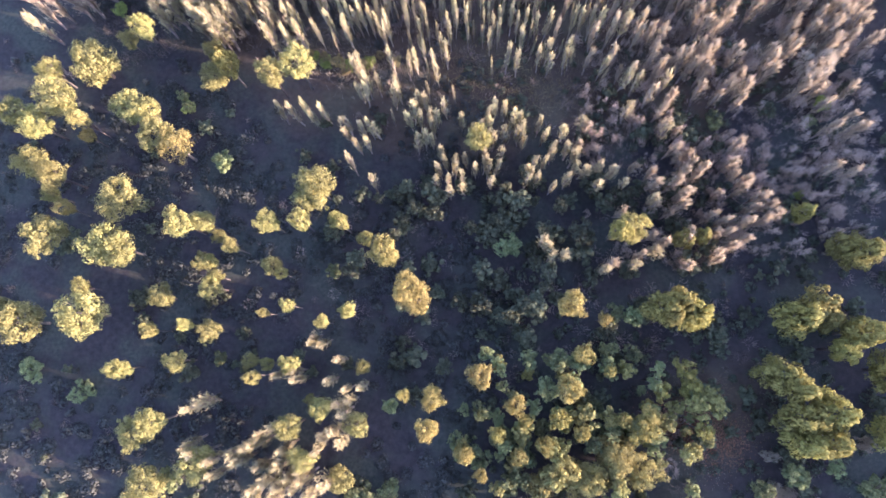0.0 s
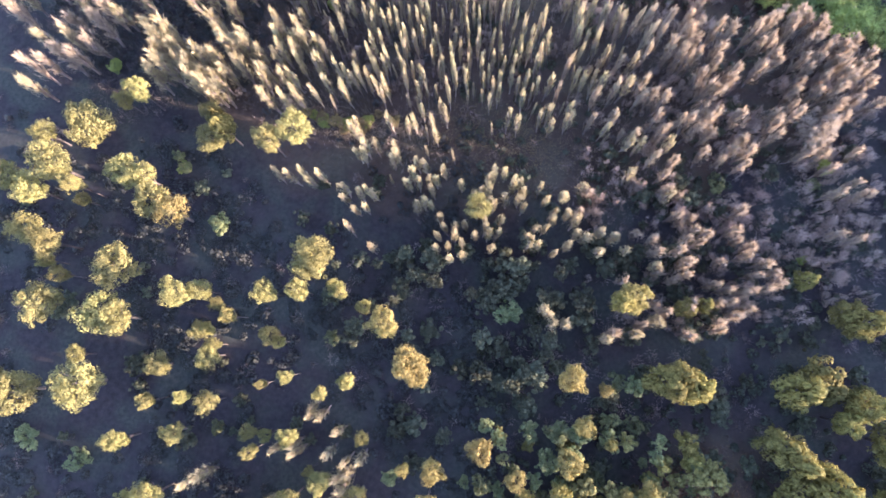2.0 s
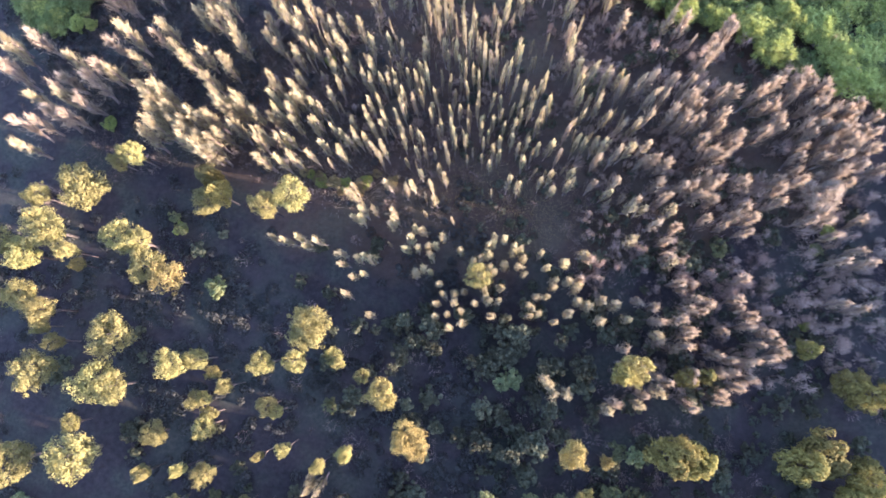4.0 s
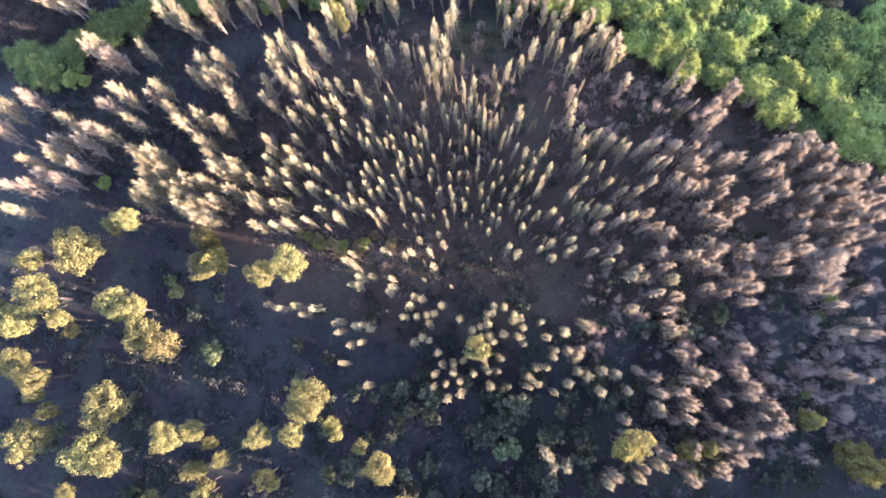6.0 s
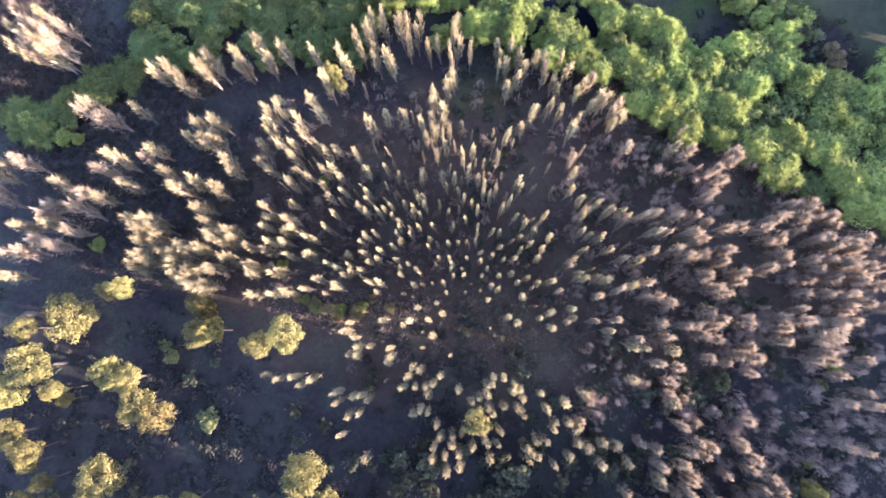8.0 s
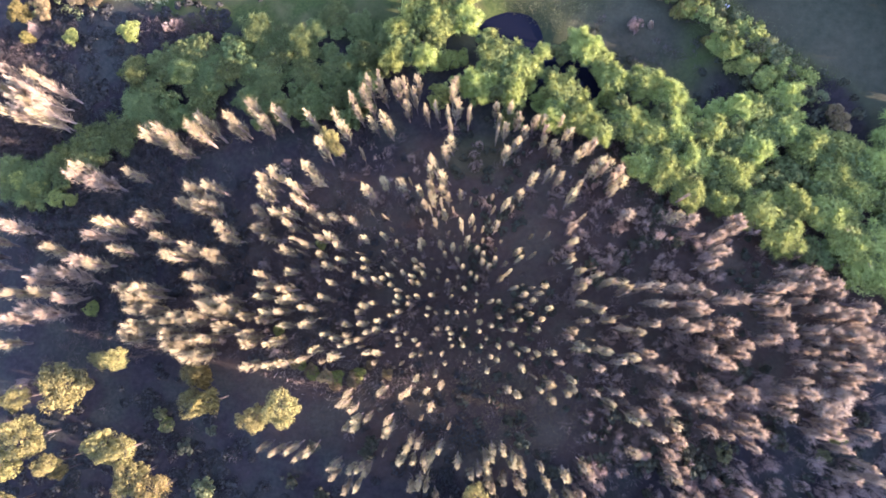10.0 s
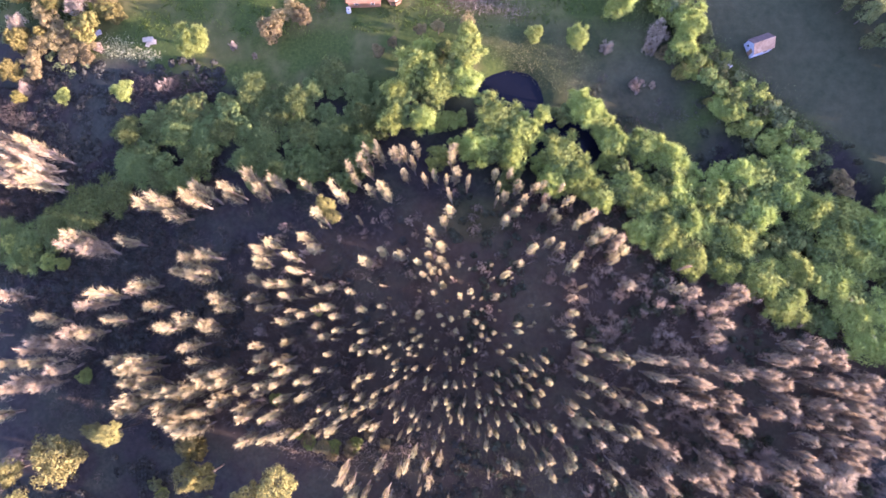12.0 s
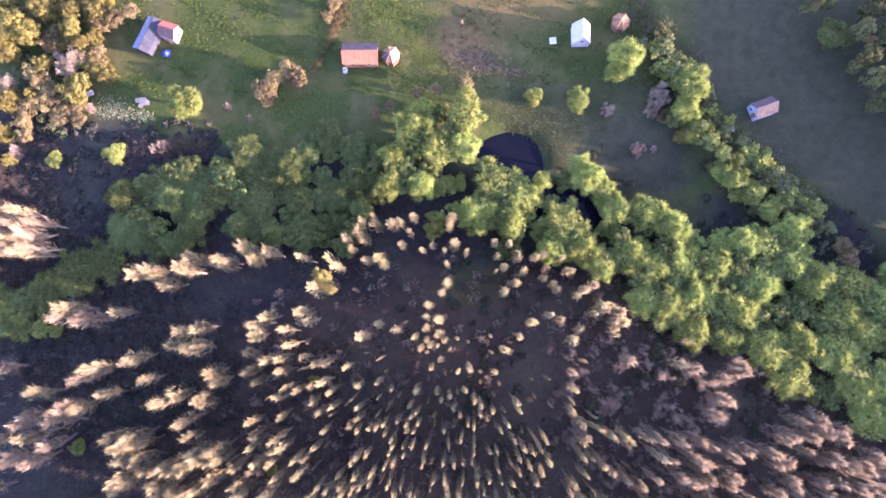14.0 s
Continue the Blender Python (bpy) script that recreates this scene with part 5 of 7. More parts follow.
def water_sheet():
    """One sheet of water that lies in the hollows of the stream bed."""
    bm = bmesh.new()
    ring = []
    for k in range(48):
        a = k * math.tau / 48
        r = 1 + 0.05 * math.sin(3 * a + 1) + 0.03 * math.sin(7 * a)
        ring.append(bm.verts.new((18.5 + 16.5 * r * math.cos(a) * math.cos(-0.62) - 9 * r * math.sin(a) * math.sin(-0.62),
                                  75.5 + 16.5 * r * math.cos(a) * math.sin(-0.62) + 9 * r * math.sin(a) * math.cos(-0.62), POND_LEVEL)))
    bm.faces.new(ring)
    data = bpy.data.meshes.new("pond")
    bm.to_mesh(data)
    bm.free()
    data.materials.append(WATER)
    tagged(new("pond", data), "still dark pond water between the willows", "pond", kind="structure")


POND_LEVEL = -1.1
water_sheet()


# ---- trees ----
def poplar_meshes(seed, combed=0.0):
    """A bare columnar poplar 13 m high with a crown 1 m in radius: trunk, steep limbs, and a plume of fine twigs on each limb; combed draws the twigs long and straight."""
    rng = np.random.default_rng(seed)
    bend = rng.normal(size=2) * 0.25
    zs = np.linspace(-0.3, 12.2, 13)
    line = np.stack([bend[0] * np.sin(zs / 5), bend[1] * np.sin(zs / 4), zs], 1)
    limbs = []
    roots, ways, lengths = [], [], []

    def plume(base, tip, n, spread):
        t = rng.uniform(0.12, 1.0, n) ** 0.85
        along = tip - base
        side = unit(rng.normal(size=(n, 3))) * (spread * np.sin(np.pi * np.clip(0.15 + 0.8 * t, 0, 1)) * rng.uniform(0.2, 1.0, n))[:, None]
        side[:, 2] *= 0.4
        roots.append(base + along * t[:, None] + side * 0.5)
        ways.append(unit(along / np.linalg.norm(along) + side / spread * (0.45 - 0.25 * combed) + rng.normal(size=(n, 3)) * (0.26 - 0.12 * combed)))
        lengths.append(rng.uniform(0.35, 0.95, n) * (1.2 - 0.6 * t) * (1 + combed))

    for k in range(24):
        z0 = 1.8 - 0.6 * combed + (8.2 + 0.6 * combed) * (k + rng.uniform(0, 1)) / 24
        a = k * 2.4 + rng.uniform(-0.5, 0.5)
        p = np.array([np.interp(z0, zs, line[:, 0]), np.interp(z0, zs, line[:, 1]), z0])
        out = np.array([math.cos(a), math.sin(a), 0])
        reach = rng.uniform(0.35, 1.05) ** 0.8 * np.interp(z0, (1.5, 4.5, 10), (0.7, 0.95, 0.5)) * (1 - 0.28 * combed)
        rise = rng.uniform(2.2, 3.6) * (1 if z0 < 8 else 0.7)
        end = p + out * reach + (0, 0, rise)
        limbs.append(((z0 + 0.3) / 12.5, a, [p, end], (0.04, 0.012)))
        plume(p * 0.75 + end * 0.25, end, 44, 0.3 - 0.06 * combed)
    loose = 170
    z1, a1 = rng.uniform(3.0, 11.0, loose), rng.uniform(0, math.tau, loose)
    r1 = np.sqrt(rng.uniform(0.05, 1, loose)) * np.interp(z1, (3, 6.5, 11), (0.75, 0.9, 0.35))
    roots.append(np.stack([r1 * np.cos(a1), r1 * np.sin(a1), z1], 1))
    ways.append(unit(np.stack([np.cos(a1) * 0.35, np.sin(a1) * 0.35, np.ones(loose)], 1) + rng.normal(size=(loose, 3)) * 0.2))
    lengths.append(rng.uniform(0.4, 1.0, loose))
    plume(line[8], line[12] + (0, 0, 0.3), 90, 0.34)
    roots, ways, lengths = np.concatenate(roots), np.concatenate(ways), np.concatenate(lengths)
    twigs = blades(rng, roots, ways, lengths, rng.uniform(0.04, 0.08, len(roots)) * (1 - 0.25 * combed))
    return with_limbs(line, np.linspace(0.17, 0.03, 13), limbs, 5, 3), twigs


POPLAR_ARRAYS = [poplar_meshes(s) for s in range(1, 7)]
POPLAR_TRUNKS = [mesh_from("poplar_trunk", *t, [PALE_BARK]) for t, c in POPLAR_ARRAYS]
POPLAR_CROWNS = [mesh_from("poplar_crown", *c, [TWIGS]) for t, c in POPLAR_ARRAYS]
COMBED_ARRAYS = [poplar_meshes(s, 1.0) for s in range(1, 7)]
COMBED_CROWNS = [mesh_from("poplar_crown", *c, [TWIGS]) for t, c in COMBED_ARRAYS]
BROWN_CROWNS = [mesh_from("brown_poplar_crown", *c, [BROWN_TWIGS]) for t, c in COMBED_ARRAYS]
rng = np.random.default_rng(11)


def poplar_pose(x, y, h, r, k):
    z = float(land(x, y))
    lean_x, lean_y = rng.normal() * 1.5, rng.normal() * 1.5
    return pose(x, y, z, lean_x, lean_y, rng.uniform(0, 360)) @ Matrix.Diagonal((r, r, (h - z) / 13.0, 1))


def is_brown(x, k):
    """Towards the field, and at the far end of the grove, the poplars turn browner."""
    return (k * 0.618) % 1 < max(float(smooth(x, 14, 44)), 0.65 * float(smooth(-x, 58, 66)))


for k, (x, y, h, r) in enumerate(POPLARS):
    tree = new("poplar")
    tree.matrix_basis = poplar_pose(x, y, h, r, k)
    part("trunk", POPLAR_TRUNKS[k % 6], tree)
    brown = is_brown(x, k)
    part("crown", (BROWN_CROWNS if brown else COMBED_CROWNS if x < -28 else POPLAR_CROWNS)[k % 6], tree)
    size = "slim" if r < 0.85 else "full"
    tagged(tree, f"{size} bare columnar poplar with {'dull brown' if brown else 'pale cream-grey'} twigs", "tree", "poplars of the grove")


SAPLINGS = []
while len(SAPLINGS) < 90:
    x, y = rng.normal() * 17 + 1, rng.normal() * 11 + 26
    if all((x - a) ** 2 + (y - b) ** 2 > 1.6 for a, b, h, r in POPLARS + SAPLINGS):
        SAPLINGS.append((x, y, rng.uniform(8.5, 12.0), rng.uniform(0.28, 0.45)))


def outer_poplars():
    pieces, slots = [], []
    for k, (x, y, h, r) in enumerate(OUTER_POPLARS + SAPLINGS):
        m = np.array(poplar_pose(x, y, h, r, k))
        for slot, (v, f) in enumerate((COMBED_ARRAYS if is_brown(x, k) or x < -28 else POPLAR_ARRAYS)[k % 6]):
            pieces.append((v @ m[:3, :3].T + m[:3, 3], f))
            slots.append(np.full(len(f), 2 * slot if is_brown(x, k) else slot))
    verts, faces = join_arrays(pieces)
    data = mesh_from("poplar_stand", verts, faces, [PALE_BARK, TWIGS, BROWN_TWIGS], np.concatenate(slots))
    tagged(new("poplar_stand", data), "stand of bare columnar poplars, beige to purplish grey", "trees", kind="stuff")


outer_poplars()


def crown_mesh(name, seed, mat, lobes, leaves, size, aspect=1.3, tight=0.72, squash=0.85, cone=0.0):
    """A crown of unit radius: many small clumps of leaves on a full core and on lobes of uneven size; cone narrows it upwards."""
    rng = np.random.default_rng(seed)
    d = unit(rng.normal(size=(lobes, 3)))
    d[:, 2] = d[:, 2] * 0.9 + 0.15
    radius = rng.uniform(0.12, 0.3, lobes)
    swell = 1 + 0.16 * np.sin(3 * np.arctan2(d[:, 1], d[:, 0]) + seed) + 0.1 * np.sin(5 * d[:, 2] + 2 * np.arctan2(d[:, 1], d[:, 0]))
    centre = d * (rng.uniform(0.72, 1.0, lobes) * swell * (1 - radius * 0.6))[:, None]
    centre, radius = np.vstack([centre, np.zeros((1, 3))]), np.append(radius, tight)
    share = radius ** 1.6 / (radius ** 1.6).sum()
    pick = rng.choice(len(radius), leaves, p=share)
    d = unit(rng.normal(size=(leaves, 3)))
    away = centre[pick] + d * radius[pick][:, None] * (0.65 + 0.45 * rng.uniform(size=(leaves, 1)))
    away[:, :2] *= (1 + 0.12 * cone - cone * np.clip(away[:, 2:] + 0.3, 0, 1.3) * 0.6)
    away[:, 2] *= squash
    verts, faces = leaf_clumps(rng, away, d + np.array([0, 0, 0.25]), rng.uniform(0.7, 1.3, leaves) * size, aspect)
    return mesh_from(name, verts, faces, [mat])


def willow_mesh(name, seed, mat, lobes=28, strands=185):
    """A willow crown of unit radius: rounded clumps, each one a sheaf of narrow strands that arch outwards and hang at their ends."""
    rng = np.random.default_rng(seed)
    d = unit(rng.normal(size=(lobes, 3)) + (0, 0, 0.35))
    d[:, 2] = np.clip(d[:, 2], -0.25, 1)
    radius = rng.uniform(0.24, 0.42, lobes)
    centre = d * (rng.uniform(0.35, 0.95, lobes) * (1 - radius * 0.55))[:, None]
    centre[:, 2] *= 0.8
    pick = np.repeat(np.arange(lobes), strands)
    n = len(pick)
    way = unit(rng.normal(size=(n, 3)) + centre[pick] * 0.8 + (0, 0, 0.3))
    reach = (radius[pick] * rng.uniform(0.55, 1.1, n))[:, None]
    roots = centre[pick] + way * reach * 0.25
    ends = centre[pick] + way * reach - np.array([0, 0, 1]) * reach * 0.35 * rng.uniform(0, 1, (n, 1))
    long = np.linalg.norm(ends - roots, axis=1)
    strips = blades(rng, roots, unit(ends - roots), long, rng.uniform(0.015, 0.034, n))
    middle = unit(rng.normal(size=(1400, 3)))
    fill = leaf_clumps(rng, middle * (0.72, 0.72, 0.55) * rng.uniform(0.6, 1.0, (1400, 1)), middle + (0, 0, 0.3), rng.uniform(0.03, 0.065, 1400), 2.0)
    return mesh_from(name, *join_arrays([strips, fill]), [mat])


def bough_mesh(seed, mat):
    """Trunk and boughs: 1 high to the middle of the crown, boughs within the unit radius."""
    rng = np.random.default_rng(seed)
    zs = np.array([-0.06, 0.4, 0.6, 0.75, 0.9, 1.15])
    line = np.stack([0.02 * np.sin(zs * 3), 0.02 * zs, zs], 1)
    limbs = []
    for k in range(5):
        a, z0 = k * 2.4 + rng.uniform(-0.4, 0.4), 0.5 + 0.1 * k
        out = np.array([math.cos(a), math.sin(a), 0])
        i = int(np.searchsorted(zs, z0)) - 1
        limbs.append(((i + 0.5) / 5, a, [(0.01, 0.01, z0), out * 0.3 + (0, 0, z0 + 0.12), out * rng.uniform(0.55, 0.8) + (0, 0, z0 + rng.uniform(0.15, 0.4))], (0.035, 0.024, 0.008)))
    return mesh_from("trunk", *with_limbs(line, np.linspace(0.085, 0.02, 6), limbs, 6, 3), [mat])


BOUGHS = [bough_mesh(s, BARK) for s in range(40, 43)]


def plant_all(rows, name, crowns, label, group, tall=1.05, small="", least=0.0):
    for k, (x, y, h, r) in enumerate(rows):
        z = float(land(x, y))
        up = max(min(r * tall, (h - z) * 0.55), (h - z) * least)
        middle = h - z - up * 0.85
        thing = new(name)
        turn = rng.uniform(0, 360)
        thing.matrix_basis = pose(x, y, z, 0, 0, turn)
        part("trunk", BOUGHS[k % 3], thing, Matrix.Diagonal((r, r, middle, 1)))
        part("crown", crowns[k % len(crowns)], thing, Matrix.Translation((0, 0, middle)) @ Matrix.Diagonal((r * rng.uniform(0.93, 1.07), r * rng.uniform(0.93, 1.07), up, 1)))
        tagged(thing, small if small and r < 1.9 else label, name if name in ("shrub", "bush") else "tree", group)


plant_all([row for row in GOLDEN_TREES if row[0] < -16 or row[1] > -25], "broadleaf_tree", [crown_mesh("golden_crown", 60 + s, GOLDEN, 80, 5600, 0.055) for s in range(5)],
          "round-crowned tree in golden-yellow autumn leaf", "golden trees", 1.25, "small bushy tree in golden-yellow autumn leaf", 0.31)
plant_all([row for row in GOLDEN_TREES if row[0] >= -16 and row[1] <= -25], "broadleaf_tree", [crown_mesh("amber_crown", 65 + s, AMBER, 80, 5600, 0.055) for s in range(4)],
          "round-crowned tree in amber autumn leaf", "golden trees", 1.25, "small bushy tree in amber autumn leaf", 0.31)
plant_all([(78.1, 100.6, 6.5, 3.9)], "broadleaf_tree", [willow_mesh("field_crown", 97, SHADED_DULL_GREEN)], "round grey-green tree at the edge of the dark field", "field edge trees", 1.0)
plant_all([row for row in OLIVE_TREES if row[0] > 70 and row[1] > 80], "tall_tree", [crown_mesh("field_crown", 78 + s, MIXED, 50, 3000, 0.08, cone=0.6) for s in range(2)],
          "tall dark green tree at the edge of the dark field", "field edge trees", 1.9)
plant_all([row for row in OLIVE_TREES if row[0] <= 70 or row[1] <= 80], "tall_tree", [crown_mesh("olive_crown", 70 + s, OLIVE, 50, 3600, 0.078, cone=0.8) for s in range(4)],
          "tall full-crowned tree with olive-green leaves", "olive trees", 1.9)
plant_all(MIXED_TREES, "young_tree", [crown_mesh("mixed_crown", 80 + s, MIXED, 34, 1700, 0.105, tight=0.5) for s in range(4)],
          "loose-crowned young tree with blue-green leaves", "young mixed trees", 1.1, "low leafy bush with dull green leaves")
plant_all([row for row in WILLOW_TREES if row[0] > -16], "willow", [willow_mesh("willow_crown", 90 + s, WILLOW) for s in range(5)],
          "spreading willow with fresh green feathery leaves", "willows along the stream", 1.0)
# Willows west of x -16 carry the grove's shade in their leaf colour.
plant_all([row for row in WILLOW_TREES if row[0] <= -16], "stream_tree", [willow_mesh("stream_crown", 190 + s, SHADED_DULL_GREEN) for s in range(4)],
          "spreading stream-side willow with shade put into its dark green leaves", "trees along the stream", 1.0)
plant_all([row for row in LOW_WILLOWS if row[0] > -16], "willow", [crown_mesh("low_willow_crown", 96 + s, SHADED_DULL_GREEN, 44, 2100, 0.085, aspect=2.2) for s in range(3)],
          "low young willow between taller ones, shade put into its dull green", "willows along the stream", 0.95)
plant_all([row for row in LOW_WILLOWS if row[0] <= -16], "stream_tree", [crown_mesh("low_stream_crown", 196 + s, SHADED_DULL_GREEN, 44, 2100, 0.085, aspect=2.2) for s in range(3)],
          "low stream-side bush with shade put into its dark green leaves", "trees along the stream", 0.95)
plant_all([row for row in LIME_TREES if row[0] < -65 and row[1] > 100], "broadleaf_tree", [crown_mesh("olive_crown", 104 + s, OLIVE, 64, 4600, 0.058, aspect=2.0) for s in range(2)],
          "bushy tree with dull olive leaves at the edge of the garden", "trees round the garden", 1.0)
plant_all([row for row in LIME_TREES if row[3] > 2.3 and row[1] > 60 and row[0] >= -65], "broadleaf_tree", [willow_mesh("lime_crown", 106 + s, LIME) for s in range(3)],
          "full-crowned tree with bright yellow-green leaves", "trees round the meadow", 1.0)
plant_all([row for row in LIME_TREES if row[1] < -40], "young_tree", [crown_mesh("copse_crown", 108 + s, OLIVE, 50, 3400, 0.065, aspect=1.6) for s in range(2)],
          "young tree with olive-yellow leaves in a copse", "copse of young trees", 1.3)
plant_all([row for row in LIME_TREES if row[1] >= -40 and (row[0] >= -65 or row[1] <= 100) and not (row[3] > 2.3 and row[1] > 60 and row[0] >= -65)], "broadleaf_tree", [crown_mesh("lime_crown", 100 + s, LIME, 64, 4600, 0.058, aspect=2.0) for s in range(4)],
          "bushy tree with bright yellow-green leaves", "trees round the meadow", 1.0, "small shrub with yellow-green leaves")
plant_all([(-55.9, -8.4, 13.4, 3.8)], "broadleaf_tree", [crown_mesh("thin_crown", 114, AMBER, 70, 3000, 0.058)], "round tree with thinning brownish-gold leaves", "golden trees", 1.3)
plant_all(OCHRE_TREES, "shrub", [crown_mesh("ochre_crown", 110 + s, OCHRE, 36, 2600, 0.085) for s in range(3)],
          "shrub with orange-brown withered leaves", "withered shrubs", 1.0)


def twig_shrub(seed, mat=DULL_TWIGS, lobes=14, per=72):
    """A leafless shrub of unit radius and height: stems that fan out from the foot, and rounded tufts of fine twigs."""
    rng = np.random.default_rng(seed)
    d = unit(rng.normal(size=(lobes, 3)) + (0, 0, 0.45))
    d[:, 2] = abs(d[:, 2])
    size = rng.uniform(0.22, 0.4, lobes)
    centre = d * (rng.uniform(0.35, 1.0, lobes) * (1 - size * 0.75))[:, None]
    pick = np.repeat(np.arange(lobes), per)
    way = unit(rng.normal(size=(len(pick), 3)) + d[pick] * 0.7 + (0, 0, 0.35))
    foot = centre[pick] + way * (size[pick] * rng.uniform(0.1, 0.7, len(pick)))[:, None]
    fine = blades(rng, foot, unit(way + rng.normal(size=way.shape) * 0.25), size[pick] * rng.uniform(0.3, 0.62, len(pick)), rng.uniform(0.012, 0.026, len(pick)))
    stems = join_arrays([tube([(0, 0, -0.05), w * 0.5 + (0, 0, 0.05), w], (0.02, 0.013, 0.005), 3) for w in centre])
    return mesh_from("stems", *stems, [BARK]), mesh_from("twigs", *fine, [mat]), stems, fine


SHRUBS = [twig_shrub(s) for s in range(120, 123)]
FULL_SHRUBS = [twig_shrub(s, DULL_TWIGS, 24, 130) for s in range(126, 128)]
for k, (x, y, h, r) in enumerate(PINK_TREES):
    z = float(land(x, y))
    thing = new("leafless_shrub")
    thing.matrix_basis = pose(x, y, z, 0, 0, rng.uniform(0, 360)) @ Matrix.Diagonal((r, r, max(h - z, 0.8) * 1.0, 1))
    part("base", SHRUBS[k % 3][0], thing)
    part("crown", FULL_SHRUBS[k % 2][1] if y > 60 else SHRUBS[k % 3][1], thing)
    tagged(thing, "leafless shrub with pinkish-brown fine twigs", "shrub", "leafless shrubs")


def pale_tree(x, y, h, r):
    thing = new("leafless_tree")
    thing.matrix_basis = pose(x, y, float(land(x, y)), 0, 0, 40)
    stem, haze = PALE_CROWN[:2]
    part("trunk", POPLAR_TRUNKS[0], thing, Matrix.Diagonal((1.6, 1.6, h * 0.07, 1)))
    part("base", stem, thing, Matrix.Translation((0, 0, h * 0.4)) @ Matrix.Diagonal((r, r, h * 0.6, 1)))
    part("crown", haze, thing, Matrix.Translation((0, 0, h * 0.4)) @ Matrix.Diagonal((r, r, h * 0.6, 1)))
    tagged(thing, "broad leafless tree with pale grey twigs", "tree")


PALE_CROWN = (SHRUBS[0][0], twig_shrub(125, PALE_TWIGS, 26, 160)[1])
pale_tree(67.5, 4.0, 11.0, 4.6)
pale_tree(-75.8, 102.4, 6.5, 3.9)
pale_tree(-88.8, 98.5, 6.0, 2.6)
SHRUB_ROWS = []
for k in range(150):
    SHRUB_ROWS.append((rng.uniform(-40, 40), rng.uniform(18, 56), rng.uniform(2.2, 5.6), rng.uniform(0.9, 1.9)))
for k, (x, y, h, r) in enumerate(SHRUB_ROWS):
    thing = new("leafless_shrub")
    thing.matrix_basis = pose(x, y, float(land(x, y)), 0, 0, rng.uniform(0, 360)) @ Matrix.Diagonal((r, r, h, 1))
    part("base", SHRUBS[k % 3][0], thing)
    part("crown", SHRUBS[k % 3][1], thing)
    tagged(thing, "dim leafless shrub with purplish-grey twigs between the poplars", "shrub", "shrubs under the poplars")


def thicket():
    """The many bare shrubs towards the field and in the gaps of the grove."""
    rows = []
    for count, x0, x1, y0, y1, low, high in ((130, 22, 86, -30, 44, 3.0, 7.0), (40, 22, 50, 26, 44, 3.5, 7.5), (150, 26, 80, -34, 16, 3.5, 7.5)):
        for k in range(count):
            h = rng.uniform(low, high)
            rows.append((rng.uniform(x0, x1), rng.uniform(y0, y1), h, h * rng.uniform(0.3, 0.45)))
    pieces, slots = [], []
    for k, (x, y, h, r) in enumerate(rows):
        m = np.array(pose(x, y, float(land(x, y)), 0, 0, rng.uniform(0, 360)) @ Matrix.Diagonal((r, r, h, 1)))
        for slot, (v, f) in enumerate(SHRUBS[k % 3][2:]):
            pieces.append((v @ m[:3, :3].T + m[:3, 3], f))
            slots.append(np.full(len(f), slot))
    data = mesh_from("thicket", *join_arrays(pieces), [BARK, DULL_TWIGS], np.concatenate(slots))
    tagged(new("thicket", data), "thicket of bare shrubs with brownish-grey twigs", "shrubs", kind="stuff")


thicket()
for k in range(46):
    x, y, h = rng.uniform(50, 92), rng.uniform(-92, -64), rng.uniform(3.0, 6.5)
    thing = new("leafless_shrub")
    thing.matrix_basis = pose(x, y, float(land(x, y)), 0, 0, rng.uniform(0, 360)) @ Matrix.Diagonal((h * 0.3, h * 0.3, h, 1))
    part("base", SHRUBS[k % 3][0], thing)
    part("crown", PALE_CROWN[1], thing)
    tagged(thing, "leafless shrub with pale grey-tan twigs below the olive trees", "shrub", "pale shrubs")
# Belt beyond the view, added to cast shade; low gaps let sun streaks through.
SHADE_TREES = []
for k in range(190):
    y = -125 + 1.27 * k + rng.uniform(-1, 1)
    SHADE_TREES.append((rng.uniform(96, 112), y, rng.uniform(9.5, 11.5) + 3.8 * float(smooth(-y, -5, 20)) + 0.8 * (46 < y < 84) - 7.0 * (63.0 < y < 66.5 or 69.0 < y < 70.5), rng.uniform(2.6, 3.6)))
plant_all([row for row in SHADE_TREES if row[1] > 60], "tall_tree", [crown_mesh("belt_crown", 76 + s, MIXED, 30, 1400, 0.16) for s in range(2)], "tall dark green tree of the unseen belt that shades the field", "field edge trees", 1.9, "", 0.54)
plant_all([row for row in SHADE_TREES if row[1] <= 60], "tall_tree", [crown_mesh("olive_crown", 74 + s, OLIVE, 30, 1100, 0.19) for s in range(2)], "tall dark olive tree of the unseen belt that shades the grove", "field edge trees", 1.9, "", 0.54)


